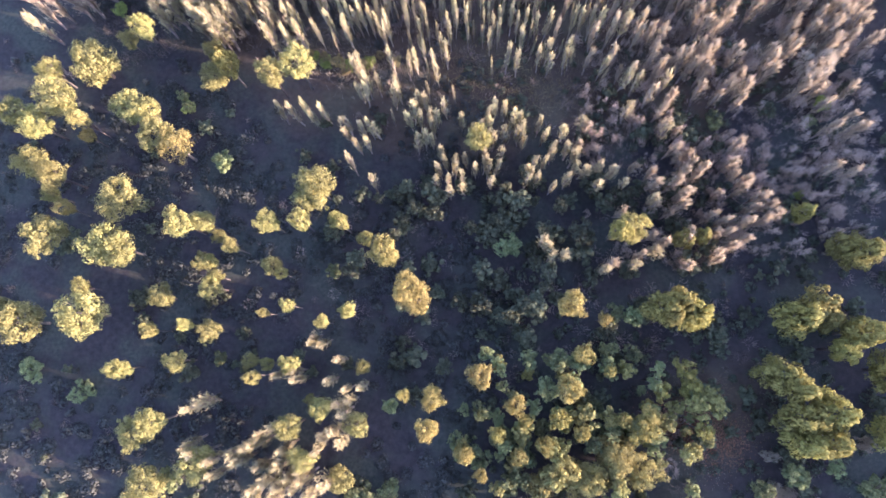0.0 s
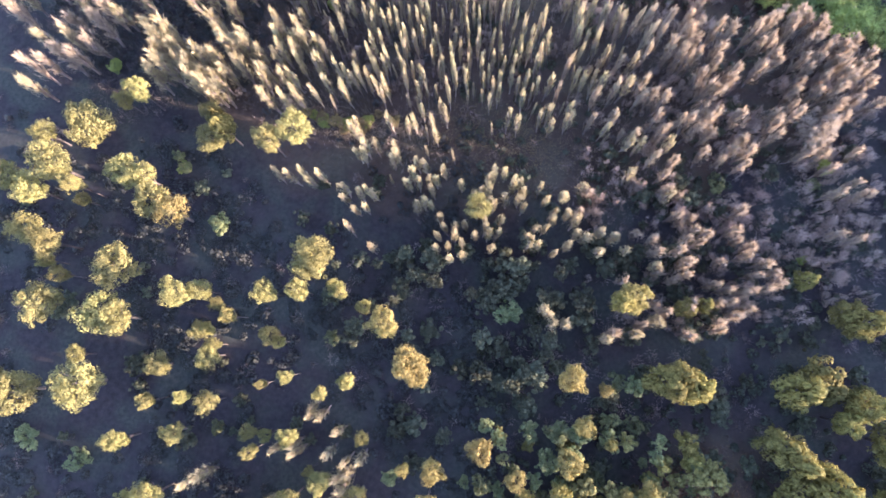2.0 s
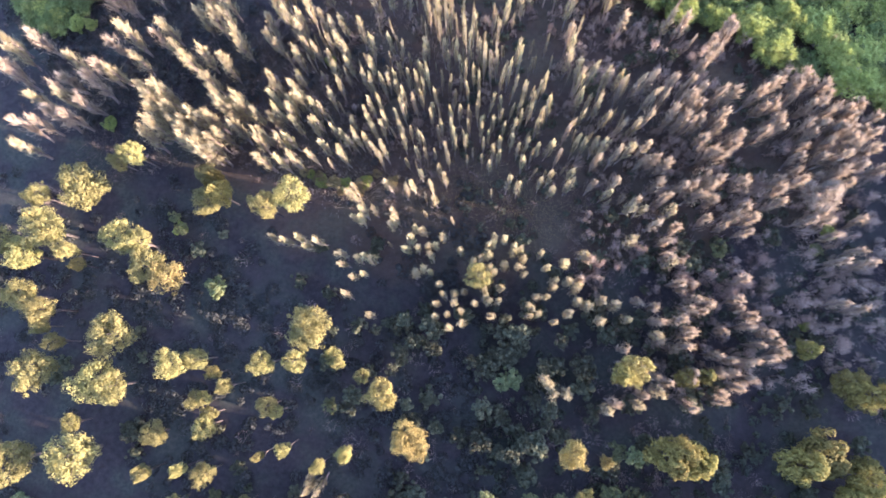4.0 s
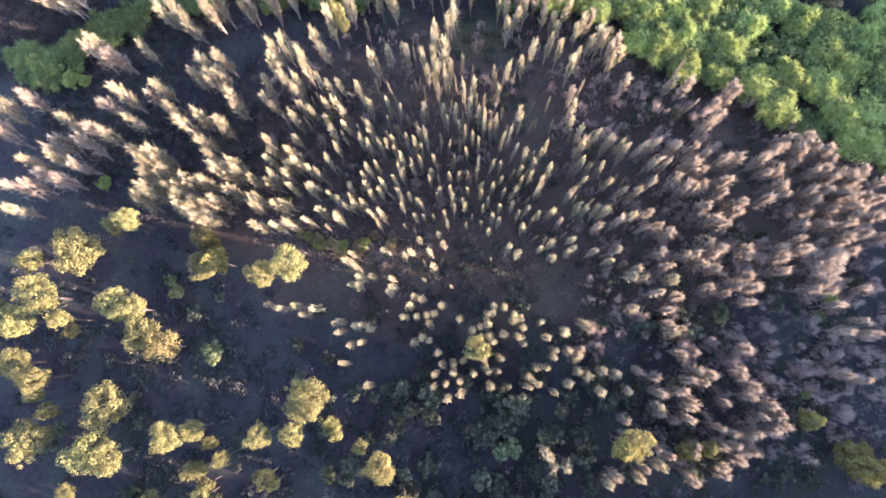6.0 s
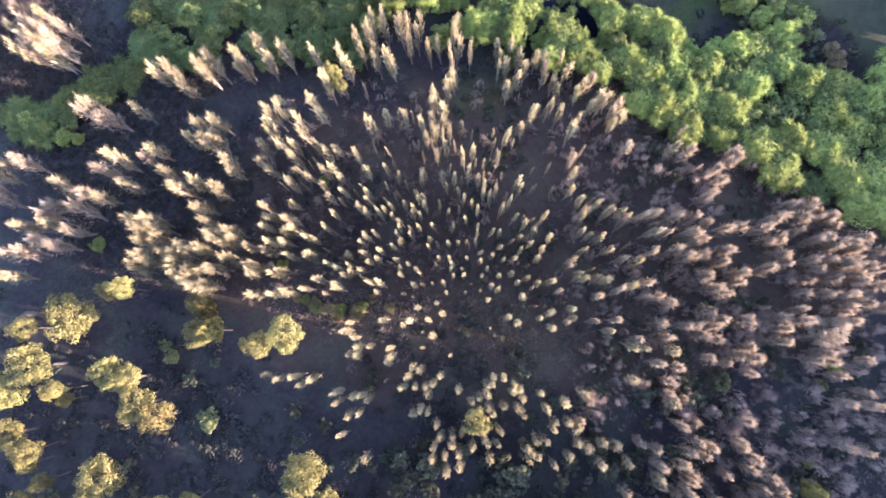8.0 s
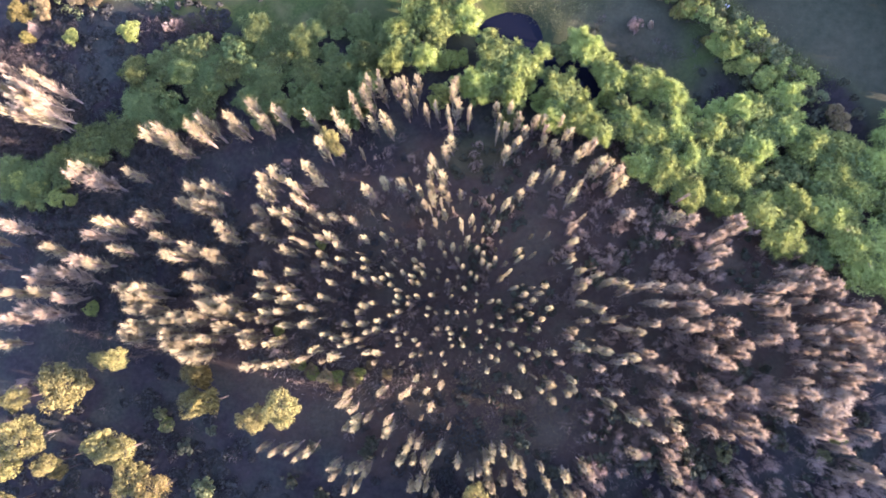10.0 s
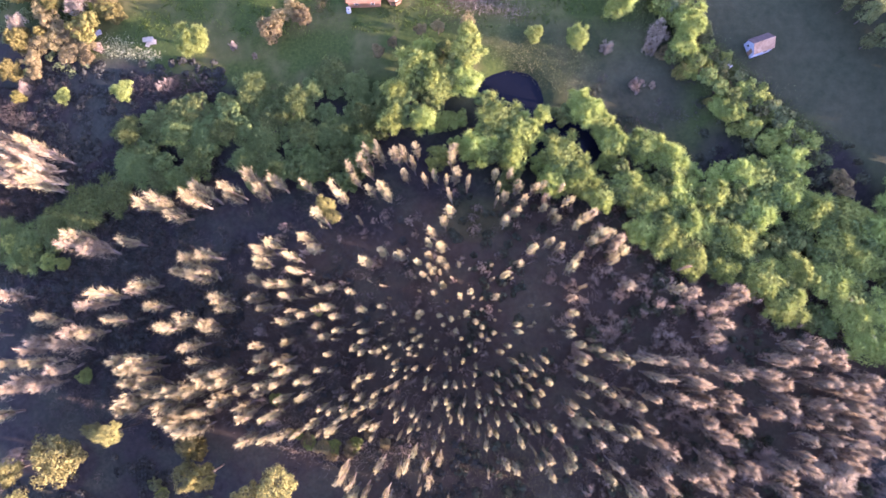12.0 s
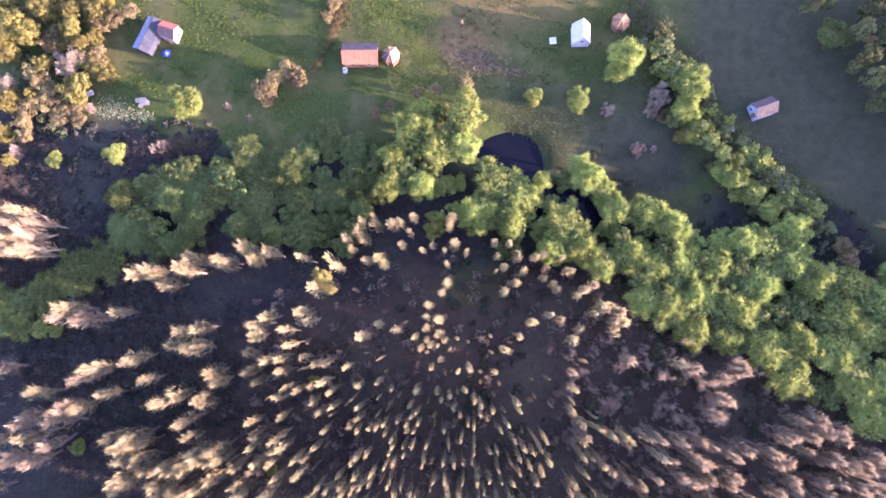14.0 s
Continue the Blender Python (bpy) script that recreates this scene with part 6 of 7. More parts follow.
# ---- the forest floor ----
def strip(name, label, rows, seed, mat, leafy, tall, width):
    """Rank growth along a line of ground: x, y, spread across, how many."""
    rng = np.random.default_rng(seed)
    pieces = []
    for x0, y0, x1, y1, spread, count in rows:
        t = rng.uniform(size=count)
        x = x0 + (x1 - x0) * t + rng.normal(size=count) * spread * 0.5
        y = y0 + (y1 - y0) * t + rng.normal(size=count) * spread * 0.5
        at = np.stack([x, y, land(x, y)], 1)
        if leafy:
            at[:, 2] += rng.uniform(0.05, tall, count)
            pieces.append(leaf_clumps(rng, at, rng.normal(size=(count, 3)) * 0.4 + (0, 0, 1), rng.uniform(0.5, 1.2, count) * width, 1.4))
        else:
            pieces.append(blades(rng, at, unit(rng.normal(size=(count, 3)) * 0.45 + (0, 0, 1)), rng.uniform(0.4, 1.0, count) * tall, rng.uniform(0.6, 1.2, count) * width))
    return tagged(new(name, mesh_from(name, *join_arrays(pieces), [mat])), label, "vegetation", kind="stuff")


def scatter(count, x0, x1, y0, y1, low, high, slim=0.34, wide=0.5):
    rows = []
    for k in range(count):
        h = rng.uniform(low, high)
        rows.append((rng.uniform(x0, x1), rng.uniform(y0, y1), h, h * rng.uniform(slim, wide)))
    return rows


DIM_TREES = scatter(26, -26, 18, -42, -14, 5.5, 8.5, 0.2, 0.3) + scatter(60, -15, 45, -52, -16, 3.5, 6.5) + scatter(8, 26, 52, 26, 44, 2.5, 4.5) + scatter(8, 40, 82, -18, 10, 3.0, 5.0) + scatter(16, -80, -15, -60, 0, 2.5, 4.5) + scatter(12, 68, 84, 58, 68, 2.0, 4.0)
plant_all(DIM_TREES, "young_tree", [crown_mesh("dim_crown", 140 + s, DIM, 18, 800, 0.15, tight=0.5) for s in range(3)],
          "half-grown tree with shade put into its dull green leaf colour", "shaded young trees", 1.2)
plant_all(scatter(34, -62, -17, 62, 82, 2.2, 3.6, 0.7, 0.95), "stream_tree", [crown_mesh("low_stream_crown", 198 + s, SHADED_DULL_GREEN, 40, 1500, 0.1, aspect=2.2) for s in range(2)],
          "low stream-side bush with shade put into its dark green leaves", "trees along the stream", 0.95)
LOW_FILL = [row for row in scatter(60, -4, 62, 54, 76, 2.4, 4.0, 0.7, 0.95) if math.hypot((row[0] - 24) / 8, (row[1] - 70) / 6) > 1 and math.hypot((row[0] - 13.5) / 10, (row[1] - 79.5) / 8) > 1 and row[1] < 80 - 0.32 * row[0] and row[1] > 64 - 0.3 * row[0]]
plant_all(LOW_FILL, "willow", [crown_mesh("low_willow_crown", 99 + s, WILLOW, 44, 2600, 0.066, aspect=2.2) for s in range(2)],
          "low young willow with fresh green leaves between taller ones", "willows along the stream", 0.95)
COPSE = scatter(64, -4, 40, -88, -50, 5.5, 10.5, 0.13, 0.2)
plant_all(COPSE, "young_tree", [crown_mesh("copse_crown", 150 + s, MIXED, 30, 1500, 0.105, tight=0.55) for s in range(3)],
          "slender young tree with blue-green leaves in a copse", "copse of young trees", 1.3)
plant_all(scatter(18, 0, 40, -88, -50, 6.0, 10.5, 0.16, 0.25), "young_tree", [crown_mesh("copse_crown", 154 + s, OLIVE, 30, 2200, 0.085, tight=0.55) for s in range(3)],
          "slender young tree with olive-green leaves in a copse", "copse of young trees", 1.4)
plant_all(scatter(34, 2, 42, -86, -50, 7.0, 11.0, 0.17, 0.25), "young_tree", [crown_mesh("copse_crown", 158 + s, GOLDEN, 24, 1500, 0.11, tight=0.55) for s in range(2)],
          "slender young tree with golden leaves in a copse", "copse of young trees", 1.4)

plant_all(scatter(16, -90, -69, 95, 122, 3.0, 6.0, 0.4, 0.6), "broadleaf_tree", [crown_mesh("garden_crown", 170 + s, OLIVE, 30, 2000, 0.1) for s in range(3)],
          "bushy tree with olive-yellow leaves beside the garden", "trees round the garden")
plant_all(scatter(16, -90, -68, 90, 122, 2.0, 4.5, 0.45, 0.7), "shrub", [crown_mesh("withered_crown", 175 + s, OCHRE if s % 2 else OLIVE, 36, 2400, 0.08) for s in range(4)],
          "rounded shrub with withered tan to olive leaves beside the garden", "withered shrubs")
HEDGE_LINE = [(43.5, 103.5), (48.0, 92.5), (57.5, 79.5), (64.0, 73.5), (73.0, 65.0)]


def along_hedge(count, low, high):
    rows = []
    for k in range(count):
        i = k % 4
        s, h = rng.uniform(), rng.uniform(low, high)
        x = HEDGE_LINE[i][0] * (1 - s) + HEDGE_LINE[i + 1][0] * s + rng.normal() * 1.3
        y = HEDGE_LINE[i][1] * (1 - s) + HEDGE_LINE[i + 1][1] * s + rng.normal() * 1.3
        rows.append((x, y, h, h * rng.uniform(0.4, 0.65)))
    return rows


plant_all(along_hedge(44, 2.2, 4.8), "shrub", [crown_mesh("hedge_crown", 180 + s, LIME, 24, 900, 0.13) for s in range(3)],
          "small hedge shrub with yellow-green leaves at the field edge", "hedge shrubs")
plant_all(along_hedge(40, 2.2, 4.6), "shrub", [crown_mesh("hedge_crown", 184 + s, MIXED, 24, 900, 0.13) for s in range(3)],
          "small hedge shrub with grey-green leaves at the field edge", "hedge shrubs")
# Taller shrubs added in a hedge gap to shade the reed bed.
plant_all([(52.3, 80.0, 5.6, 2.0), (54.6, 77.8, 5.2, 1.9), (50.6, 83.2, 5.4, 1.8), (57.0, 76.0, 4.8, 1.8), (46.2, 85.0, 4.6, 2.0)], "shrub", [crown_mesh("hedge_crown", 193 + s, SHADED_DULL_GREEN, 40, 2200, 0.08) for s in range(2)],
          "tall dull green hedge shrub added to shade the reed bed", "hedge shrubs")
plant_all(along_hedge(12, 1.0, 2.2), "shrub", [crown_mesh("hedge_crown", 188 + s, OCHRE, 24, 900, 0.13) for s in range(2)],
          "small withered hedge shrub at the field edge", "hedge shrubs")

BUSHES = []
for k in range(430):
    x, y = rng.uniform(-30, 85) if k % 3 else rng.uniform(-98, -30), rng.uniform(-88, 2)
    if abs(math.sin(x * 0.11 + 1) + math.sin(y * 0.13)) > 0.35 and len(BUSHES) < 220 and (x > 4 or k % 4 == 1 or y < -70):
        h = rng.uniform(1.8, 4.6)
        BUSHES.append((x, y, h, h * rng.uniform(0.38, 0.6)))
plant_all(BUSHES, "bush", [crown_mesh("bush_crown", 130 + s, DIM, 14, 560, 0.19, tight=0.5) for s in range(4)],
          "bush between the trees with shade put into its blue-green leaf colour", "forest bushes", 1.1)


def in_forest(x, y):
    hedge = 92 - 0.8 * (x - 50)
    return (y < 62) & (y < hedge - 6)


def undergrowth(count, seed, name, mat, label, leafy, radius=(0.5, 1.5), height=(0.5, 2.2), area=(-100, 92, -88, 66), everywhere=False):
    rng = np.random.default_rng(seed)
    x, y = rng.uniform(area[0], area[1], count), rng.uniform(area[2], area[3], count)
    keep = (in_forest(x, y) | everywhere) & (np.sin(x * 0.13 + seed) + np.sin(y * 0.11 + x * 0.05) + rng.normal(size=count) * 0.6 > -0.4)
    keep &= (x > 4) | (y > 8) | (rng.uniform(size=count) < (0.85 if leafy else 0.3))
    x, y = x[keep], y[keep]
    pieces = []
    for px, py in zip(x, y):
        r, h = rng.uniform(*radius), rng.uniform(*height)
        n = int(26 + 26 * r)
        d = unit(rng.normal(size=(n, 3)))
        d[:, 2] = abs(d[:, 2])
        at = d * (r, r, h) * rng.uniform(0.5, 1.0, (n, 1)) + (px, py, float(land(px, py)))
        if leafy:
            pieces.append(leaf_clumps(rng, at, d, rng.uniform(0.2, 0.5, n), 1.3))
        else:
            pieces.append(blades(rng, at - d * 0.3, unit(d + (0, 0, 0.5)), rng.uniform(0.4, 1.0, n), rng.uniform(0.04, 0.09, n)))
    tagged(new(name, mesh_from(name, *join_arrays(pieces), [mat])), label, "undergrowth", kind="stuff")


undergrowth(1300, 7, "undergrowth", SCRUB, "dark green low scrub on the forest floor", True, area=(0, 92, -88, 66))
undergrowth(600, 22, "undergrowth", SHADE_SCRUB, "dark low scrub on the forest floor", True, area=(-100, 0, -88, 66))
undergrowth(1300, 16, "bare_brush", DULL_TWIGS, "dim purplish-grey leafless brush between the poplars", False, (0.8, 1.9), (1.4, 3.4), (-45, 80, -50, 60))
# Scrub added to keep sun streaks off the floor between these trees.
undergrowth(1500, 21, "undergrowth", SHADE_SCRUB, "dark low scrub added to keep sun streaks off the floor", True, (0.9, 2.1), (0.4, 1.5), (-98, 6, -88, 8))
# Unseen shrubbery added to stop sun passing under the belt's crowns.
undergrowth(900, 24, "shrubbery", SCRUB, "dense unseen shrubbery that stops sun under the belt of trees", True, (1.4, 2.6), (2.0, 4.0), (97, 112, -125, 116), True)
undergrowth(320, 25, "dark_brush", BARK, "dark leafless brush between the willows and the hedge", False, (0.8, 2.0), (0.6, 1.8), (30, 52, 70, 89), True)
undergrowth(120, 12, "shrubbery", MIXED, "dark green shrubbery at the edge of the garden", True, (0.8, 1.6), (0.6, 1.8), (-100, -74, 88, 124), True)
undergrowth(1500, 23, "dark_brush", BARK, "dim dark brush under the poplars", False, (0.9, 2.2), (1.0, 3.0), (-95, -18, 14, 66))
undergrowth(2000, 14, "dark_brush", BARK, "dim purplish brush beside the willows", False, (0.8, 2.0), (1.0, 2.6), (-100, -48, 58, 86), True)
undergrowth(170, 18, "undergrowth", SCRUB, "dark low scrub beside the pond", True, (0.6, 1.6), (0.3, 0.9), (30, 64, 58, 80), True)
undergrowth(700, 19, "undergrowth", SHADE_SCRUB, "dark low scrub beside the garden", True, (0.6, 1.6), (0.3, 1.0), (-100, -46, 58, 90), True)
undergrowth(800, 17, "undergrowth", SHADE_SCRUB, "dense dark scrub between the willows and the grove", True, (0.8, 2.0), (0.5, 1.8), (-100, -42, 26, 84), True)
undergrowth(1500, 8, "dry_brush", DRY, "grey-brown leafless brush on the forest floor", False)


strip("reed_bed", "pale reeds and tall weeds along the pond", [(11, 90, 30, 84, 4, 1800), (8, 92, 16, 86, 3, 600), (14, 86, 26, 80, 3, 700)], 31, REED, True, 0.7, 0.14)
strip("meadow_grass", "rough green meadow grass in low sun", [(-62, 112, -16, 112, 20, 60000), (-14, 119, 22, 119, 8, 16000), (-50, 100, -12, 98, 10, 18000), (18, 101, 42, 101, 12, 18000)], 42, MEADOW, False, 0.16, 0.05)
def tussocks(name, label, count, seed, x0, x1, y0, y1, mat):
    """Tufts of longer grass, each one a fan of blades, in loose drifts."""
    rng = np.random.default_rng(seed)
    x, y = rng.uniform(x0, x1, count), rng.uniform(y0, y1, count)
    keep = np.sin(x * 0.5 + y * 0.9) + np.sin(x * 0.23 - y * 0.31 + seed) + rng.normal(size=count) * 0.7 > 0.2
    x, y = np.repeat(x[keep], 14), np.repeat(y[keep], 14)
    n = len(x)
    a, lean = rng.uniform(0, math.tau, n), rng.uniform(0.1, 0.9, n)
    at = np.stack([x + rng.normal(size=n) * 0.12, y + rng.normal(size=n) * 0.12, land(x, y)], 1)
    way = unit(np.stack([np.cos(a) * lean, np.sin(a) * lean, np.ones(n)], 1))
    data = mesh_from(name, *blades(rng, at, way, rng.uniform(0.15, 0.42, n), rng.uniform(0.04, 0.09, n)), [mat])
    tagged(new(name, data), label, "grass", kind="stuff")


tussocks("grass_tussocks", "tufts of longer green grass in the meadow", 9000, 71, -66, 42, 94, 124, WEED)
strip("field_weeds", "yellowish grass along the hedge", [(52, 90, 61, 79, 3, 2200), (60, 79, 68, 73, 3, 1800), (67, 73, 77, 66, 2.5, 1500)], 43, MEADOW, False, 0.7, 0.08)
strip("garden_bed", "rows of pale leafy garden plants", [(-72, 93, -60, 91, 1.6, 900), (-72, 95, -66, 94, 1.5, 250)], 32, CABBAGE, True, 0.4, 0.2)
strip("hedge_weeds", "tangled green weeds along the field edge", [(49, 92, 57, 80, 4, 5000), (55, 82, 66, 70, 5, 6500), (64, 72, 76, 64, 3, 2600), (38, 100, 48, 92, 4, 3600)], 33, MIXED, True, 0.7, 0.12)
strip("meadow_weeds", "patches of leafy weeds in the meadow", [(-12, 108, 2, 98, 4, 1800), (-16, 115, -3, 107, 6, 6500), (-2, 96, 6, 98, 3, 800), (-6, 104, 1, 99, 3, 1600)], 34, WEED, True, 0.5, 0.14)
strip("dry_reeds", "tall tan reeds in a dry ditch", [(-20.4, 119, -21, 109, 2.6, 2600), (-21, 109, -26, 99.5, 1.0, 900)], 39, OCHRE, False, 1.3, 0.07)
strip("tall_weeds", "brown dry weed stalks beside the garden hut", [(41, 111.5, 43.5, 103.5, 4.5, 1500), (43.5, 103.5, 53, 97, 3, 900)], 40, DRY, False, 1.2, 0.08)
strip("tan_brush", "tangled yellowish-tan dry brush along the edge of the grove", [(-38, 16, -22, 9, 4, 2600), (-24, 10, -8, 9, 4, 2200)], 41, RUBBLE, False, 1.6, 0.07)
strip("fallen_leaves", "drift of rusty red fallen leaves and low brush", [(34.3, -62.9, 46.9, -67.3, 5, 3200)], 37, RUSSET, True, 0.7, 0.22)
strip("pale_tufts", "pale dry grass tufts on open ground", [(37, -66, 43, -72, 4, 900), (-18, -80, -10, -78, 4, 700)], 38, RUBBLE, False, 0.5, 0.08)
strip("brushwood_pile", "heap of pale cut brushwood and rubble", [(2, 100, 10, 99.6, 3.0, 1700), (9, 99.2, 17, 96.8, 2.2, 800)], 35, RUBBLE, False, 1.0, 0.10)
strip("clearing_brush", "rusty brown dead brush in the clearing", [(-4, 10, 14, 2, 8, 5200), (8, 6, 34, -2, 7, 3200), (38, -58, 48, -66, 7, 1800)], 36, OCHRE, False, 1.1, 0.05)


# ---- buildings ----
def gable_house(name, at, turn, length, width, eave, ridge, roof_mats, wall_mat, label, over=0.3, windows=(), door=None):
    """A small house whose ridge runs along its own x: walls with gables, two roof slopes, ridge cap, windows and a door."""
    house = new(name)
    house.matrix_basis = pose(at[0], at[1], float(land(*at)), 0, 0, turn)
    hl, hw = length / 2, width / 2
    bm = bmesh.new()
    rise = ridge - 0.08
    for y in (-hw, hw):
        box(bm, -hl, hl, y - 0.06, y + 0.06, -0.2, eave)
    for x in (-hl, hl):
        pts = [(x, -hw, -0.2), (x, hw, -0.2), (x, hw, eave), (x, 0, rise), (x, -hw, eave)]
        slab(bm, pts if x > 0 else pts[::-1], 0.12)
    bm_part("wall", bm, wall_mat, house)
    slope = (ridge - eave) / hw
    for side, mat in zip((-1, 1), roof_mats):
        bm = bmesh.new()
        low = eave - slope * over + 0.06
        pts = [(-hl - over, 0, ridge + 0.06), (-hl - over, side * (hw + over), low), (hl + over, side * (hw + over), low), (hl + over, 0, ridge + 0.06)]
        slab(bm, pts if side < 0 else pts[::-1], 0.07)
        bm_part("roof_slope", bm, mat, house)
        n = max(4, int(length / 0.8))
        for k in range(n + 1):
            x = -hl - over + 0.04 + (length + 2 * over - 0.08) * k / n
            rib = [(x - 0.025, side * 0.08, ridge + 0.075), (x - 0.025, side * (hw + over), low + 0.015), (x + 0.025, side * (hw + over), low + 0.015), (x + 0.025, side * 0.08, ridge + 0.075)]
            bm = bmesh.new()
            slab(bm, rib if side < 0 else rib[::-1], 0.035)
            bm_part("roof_rib", bm, mat, house)
    bm = bmesh.new()
    box(bm, -hl - over, hl + over, -0.09, 0.09, ridge + 0.05, ridge + 0.13)
    bm_part("ridge_cap", bm, roof_mats[0], house)
    for x, y, across, w, h, z in windows:
        frame_part(house, x, y, across, w, h, z)
    if door:
        x, y, across, w, h = door
        bm = bmesh.new()
        box(bm, x - (w / 2 if across else 0.05), x + (w / 2 if across else 0.05), y - (0.05 if across else w / 2), y + (0.05 if across else w / 2), 0, h)
        bm_part("door", bm, PLANK, house, "brown plank door")
    return tagged(house, label, "house")


def frame_part(house, x, y, across, w, h, z):
    """A window on a wall: frame with a pane in it. across: the wall runs along x."""
    bm = bmesh.new()
    for a, b, c, d in ((-w / 2, w / 2, z, z + 0.07), (-w / 2, w / 2, z + h - 0.07, z + h), (-w / 2, -w / 2 + 0.07, z, z + h), (w / 2 - 0.07, w / 2, z, z + h)):
        if across:
            box(bm, x + a, x + b, y - 0.09, y + 0.09, c, d)
        else:
            box(bm, x - 0.09, x + 0.09, y + a, y + b, c, d)
    window = bm_part("window", bm, WHITE_PAINT, house)
    bm = bmesh.new()
    if across:
        box(bm, x - w / 2 + 0.07, x + w / 2 - 0.07, y - 0.075, y + 0.075, z + 0.07, z + h - 0.07)
    else:
        box(bm, x - 0.075, x + 0.075, y - w / 2 + 0.07, y + w / 2 - 0.07, z + 0.07, z + h - 0.07)
    bm_part("pane", bm, DARK_GLASS, window, "dark window pane")


# North slopes of barn and cabin: shade put into a darker sheet.
gable_house("barn", (-16.1, 101.6), -2, 6.7, 3.9, 2.4, 3.7, (SALMON, MAUVE_SHADE_SHEET), PLANK, "long barn with rusty pink sheet roof and plank walls",
            windows=((-1.6, -1.95, True, 0.8, 0.8, 1.0), (1.8, -1.95, True, 0.8, 0.8, 1.0)), door=(0.2, -1.96, True, 1.0, 2.0))
gable_house("cabin", (64.0, 86.8), 17, 4.1, 3.0, 2.3, 3.7, (TAN_SHEET, MAUVE_SHADE_SHEET), BLUE_WALL, "small cabin with pale blue gable and rusty sheet roof",
            over=0.2, windows=((-2.05, 0.7, False, 0.6, 0.8, 1.0), (0.6, -1.5, True, 0.9, 0.8, 1.0)), door=(-2.06, -0.6, False, 0.85, 1.9))
gable_house("white_cabin", (28.9, 103.9), 88, 3.8, 3.3, 2.2, 4.4, (WHITE_PAINT, WHITE_PAINT), WHITE_PAINT, "white A-frame cabin with white painted roof",
            over=0.2, windows=((-1.9, 0.0, False, 0.8, 0.7, 2.3),))
gable_house("red_house", (-55.6, 108.4), -20, 3.0, 2.8, 2.7, 3.7, (MAUVE_SHADE_SHEET, RED_SHEET), WHITE_PAINT, "little white house with one red and one mauve-grey roof slope",
            over=0.25, windows=((1.7, 0.0, False, 0.9, 0.9, 1.1),), door=(0.0, -1.81, True, 0.9, 2.0))
gable_house("grey_shed", (-60.0, 107.8), 64, 7.0, 3.2, 2.2, 2.9, (GREY_SHEET, SKY_TINTED_SHEET), GREY_SHEET, "long low shed with blue-grey sheet roof beside the red-roofed house", over=0.2,
            door=(3.51, 0.0, False, 1.0, 1.9))


def round_hut(name, at, radius, sides, eave, peak, mats, label):
    """A many-sided hut: corner posts, low rail, a roof of separate tapered panels with raised seams, and a finial."""
    hut = new(name)
    hut.matrix_basis = pose(at[0], at[1], float(land(*at)), 0, 0, 11)
    for k in range(sides):
        a, b = k * math.tau / sides, (k + 1) * math.tau / sides
        ca, sa, cb, sb = math.cos(a), math.sin(a), math.cos(b), math.sin(b)
        v, f = tube([(ca * radius * 0.82, sa * radius * 0.82, -0.2), (ca * radius * 0.82, sa * radius * 0.82, eave + 0.12)], (0.07, 0.07), 6)
        part("post", mesh_from("post", v, f, [PLANK]), hut)
        bm = bmesh.new()
        slab(bm, [(0, 0, peak), (ca * radius, sa * radius, eave), (cb * radius, sb * radius, eave)], 0.05)
        bm_part("roof_panel", bm, mats[k % len(mats)], hut)
        v, f = tube([(ca * radius * 1.02, sa * radius * 1.02, eave + 0.02), (0, 0, peak + 0.03)], (0.045, 0.035), 5)
        part("roof_seam", mesh_from("roof_seam", v, f, [CREAM]), hut, None, "pale seam strip")
        bm = bmesh.new()
        r = radius * 0.82
        slab(bm, [(ca * r, sa * r, 0.9), (ca * r, sa * r, 0.0), (cb * r, sb * r, 0.0), (cb * r, sb * r, 0.9)], 0.05)
        bm_part("wall_panel", bm, PLANK, hut)
    v, f = tube([(0, 0, peak - 0.05), (0, 0, peak + 0.2), (0, 0, peak + 0.4)], (0.12, 0.1, 0.02), 8)
    part("finial", mesh_from("finial", v, f, [CREAM]), hut)
    return tagged(hut, label, "hut")


round_hut("garden_hut", (37.0, 106.0), 1.9, 8, 2.1, 3.3, (SALMON, RUST_SHEET), "eight-sided garden hut with salmon roof and pale seams")
# Sunlit east and shaded west are put into the panel colours.
round_hut("round_hut", (-9.9, 101.1), 1.9, 8, 2.1, 3.2, (CREAM, TAN_SHEET, RUST_SHEET, MAUVE_SHADE_SHEET, MAUVE_SHADE_SHEET, RUST_SHEET, TAN_SHEET, CREAM), "eight-sided hut beside the barn, light and shade put into its roof panel colours")


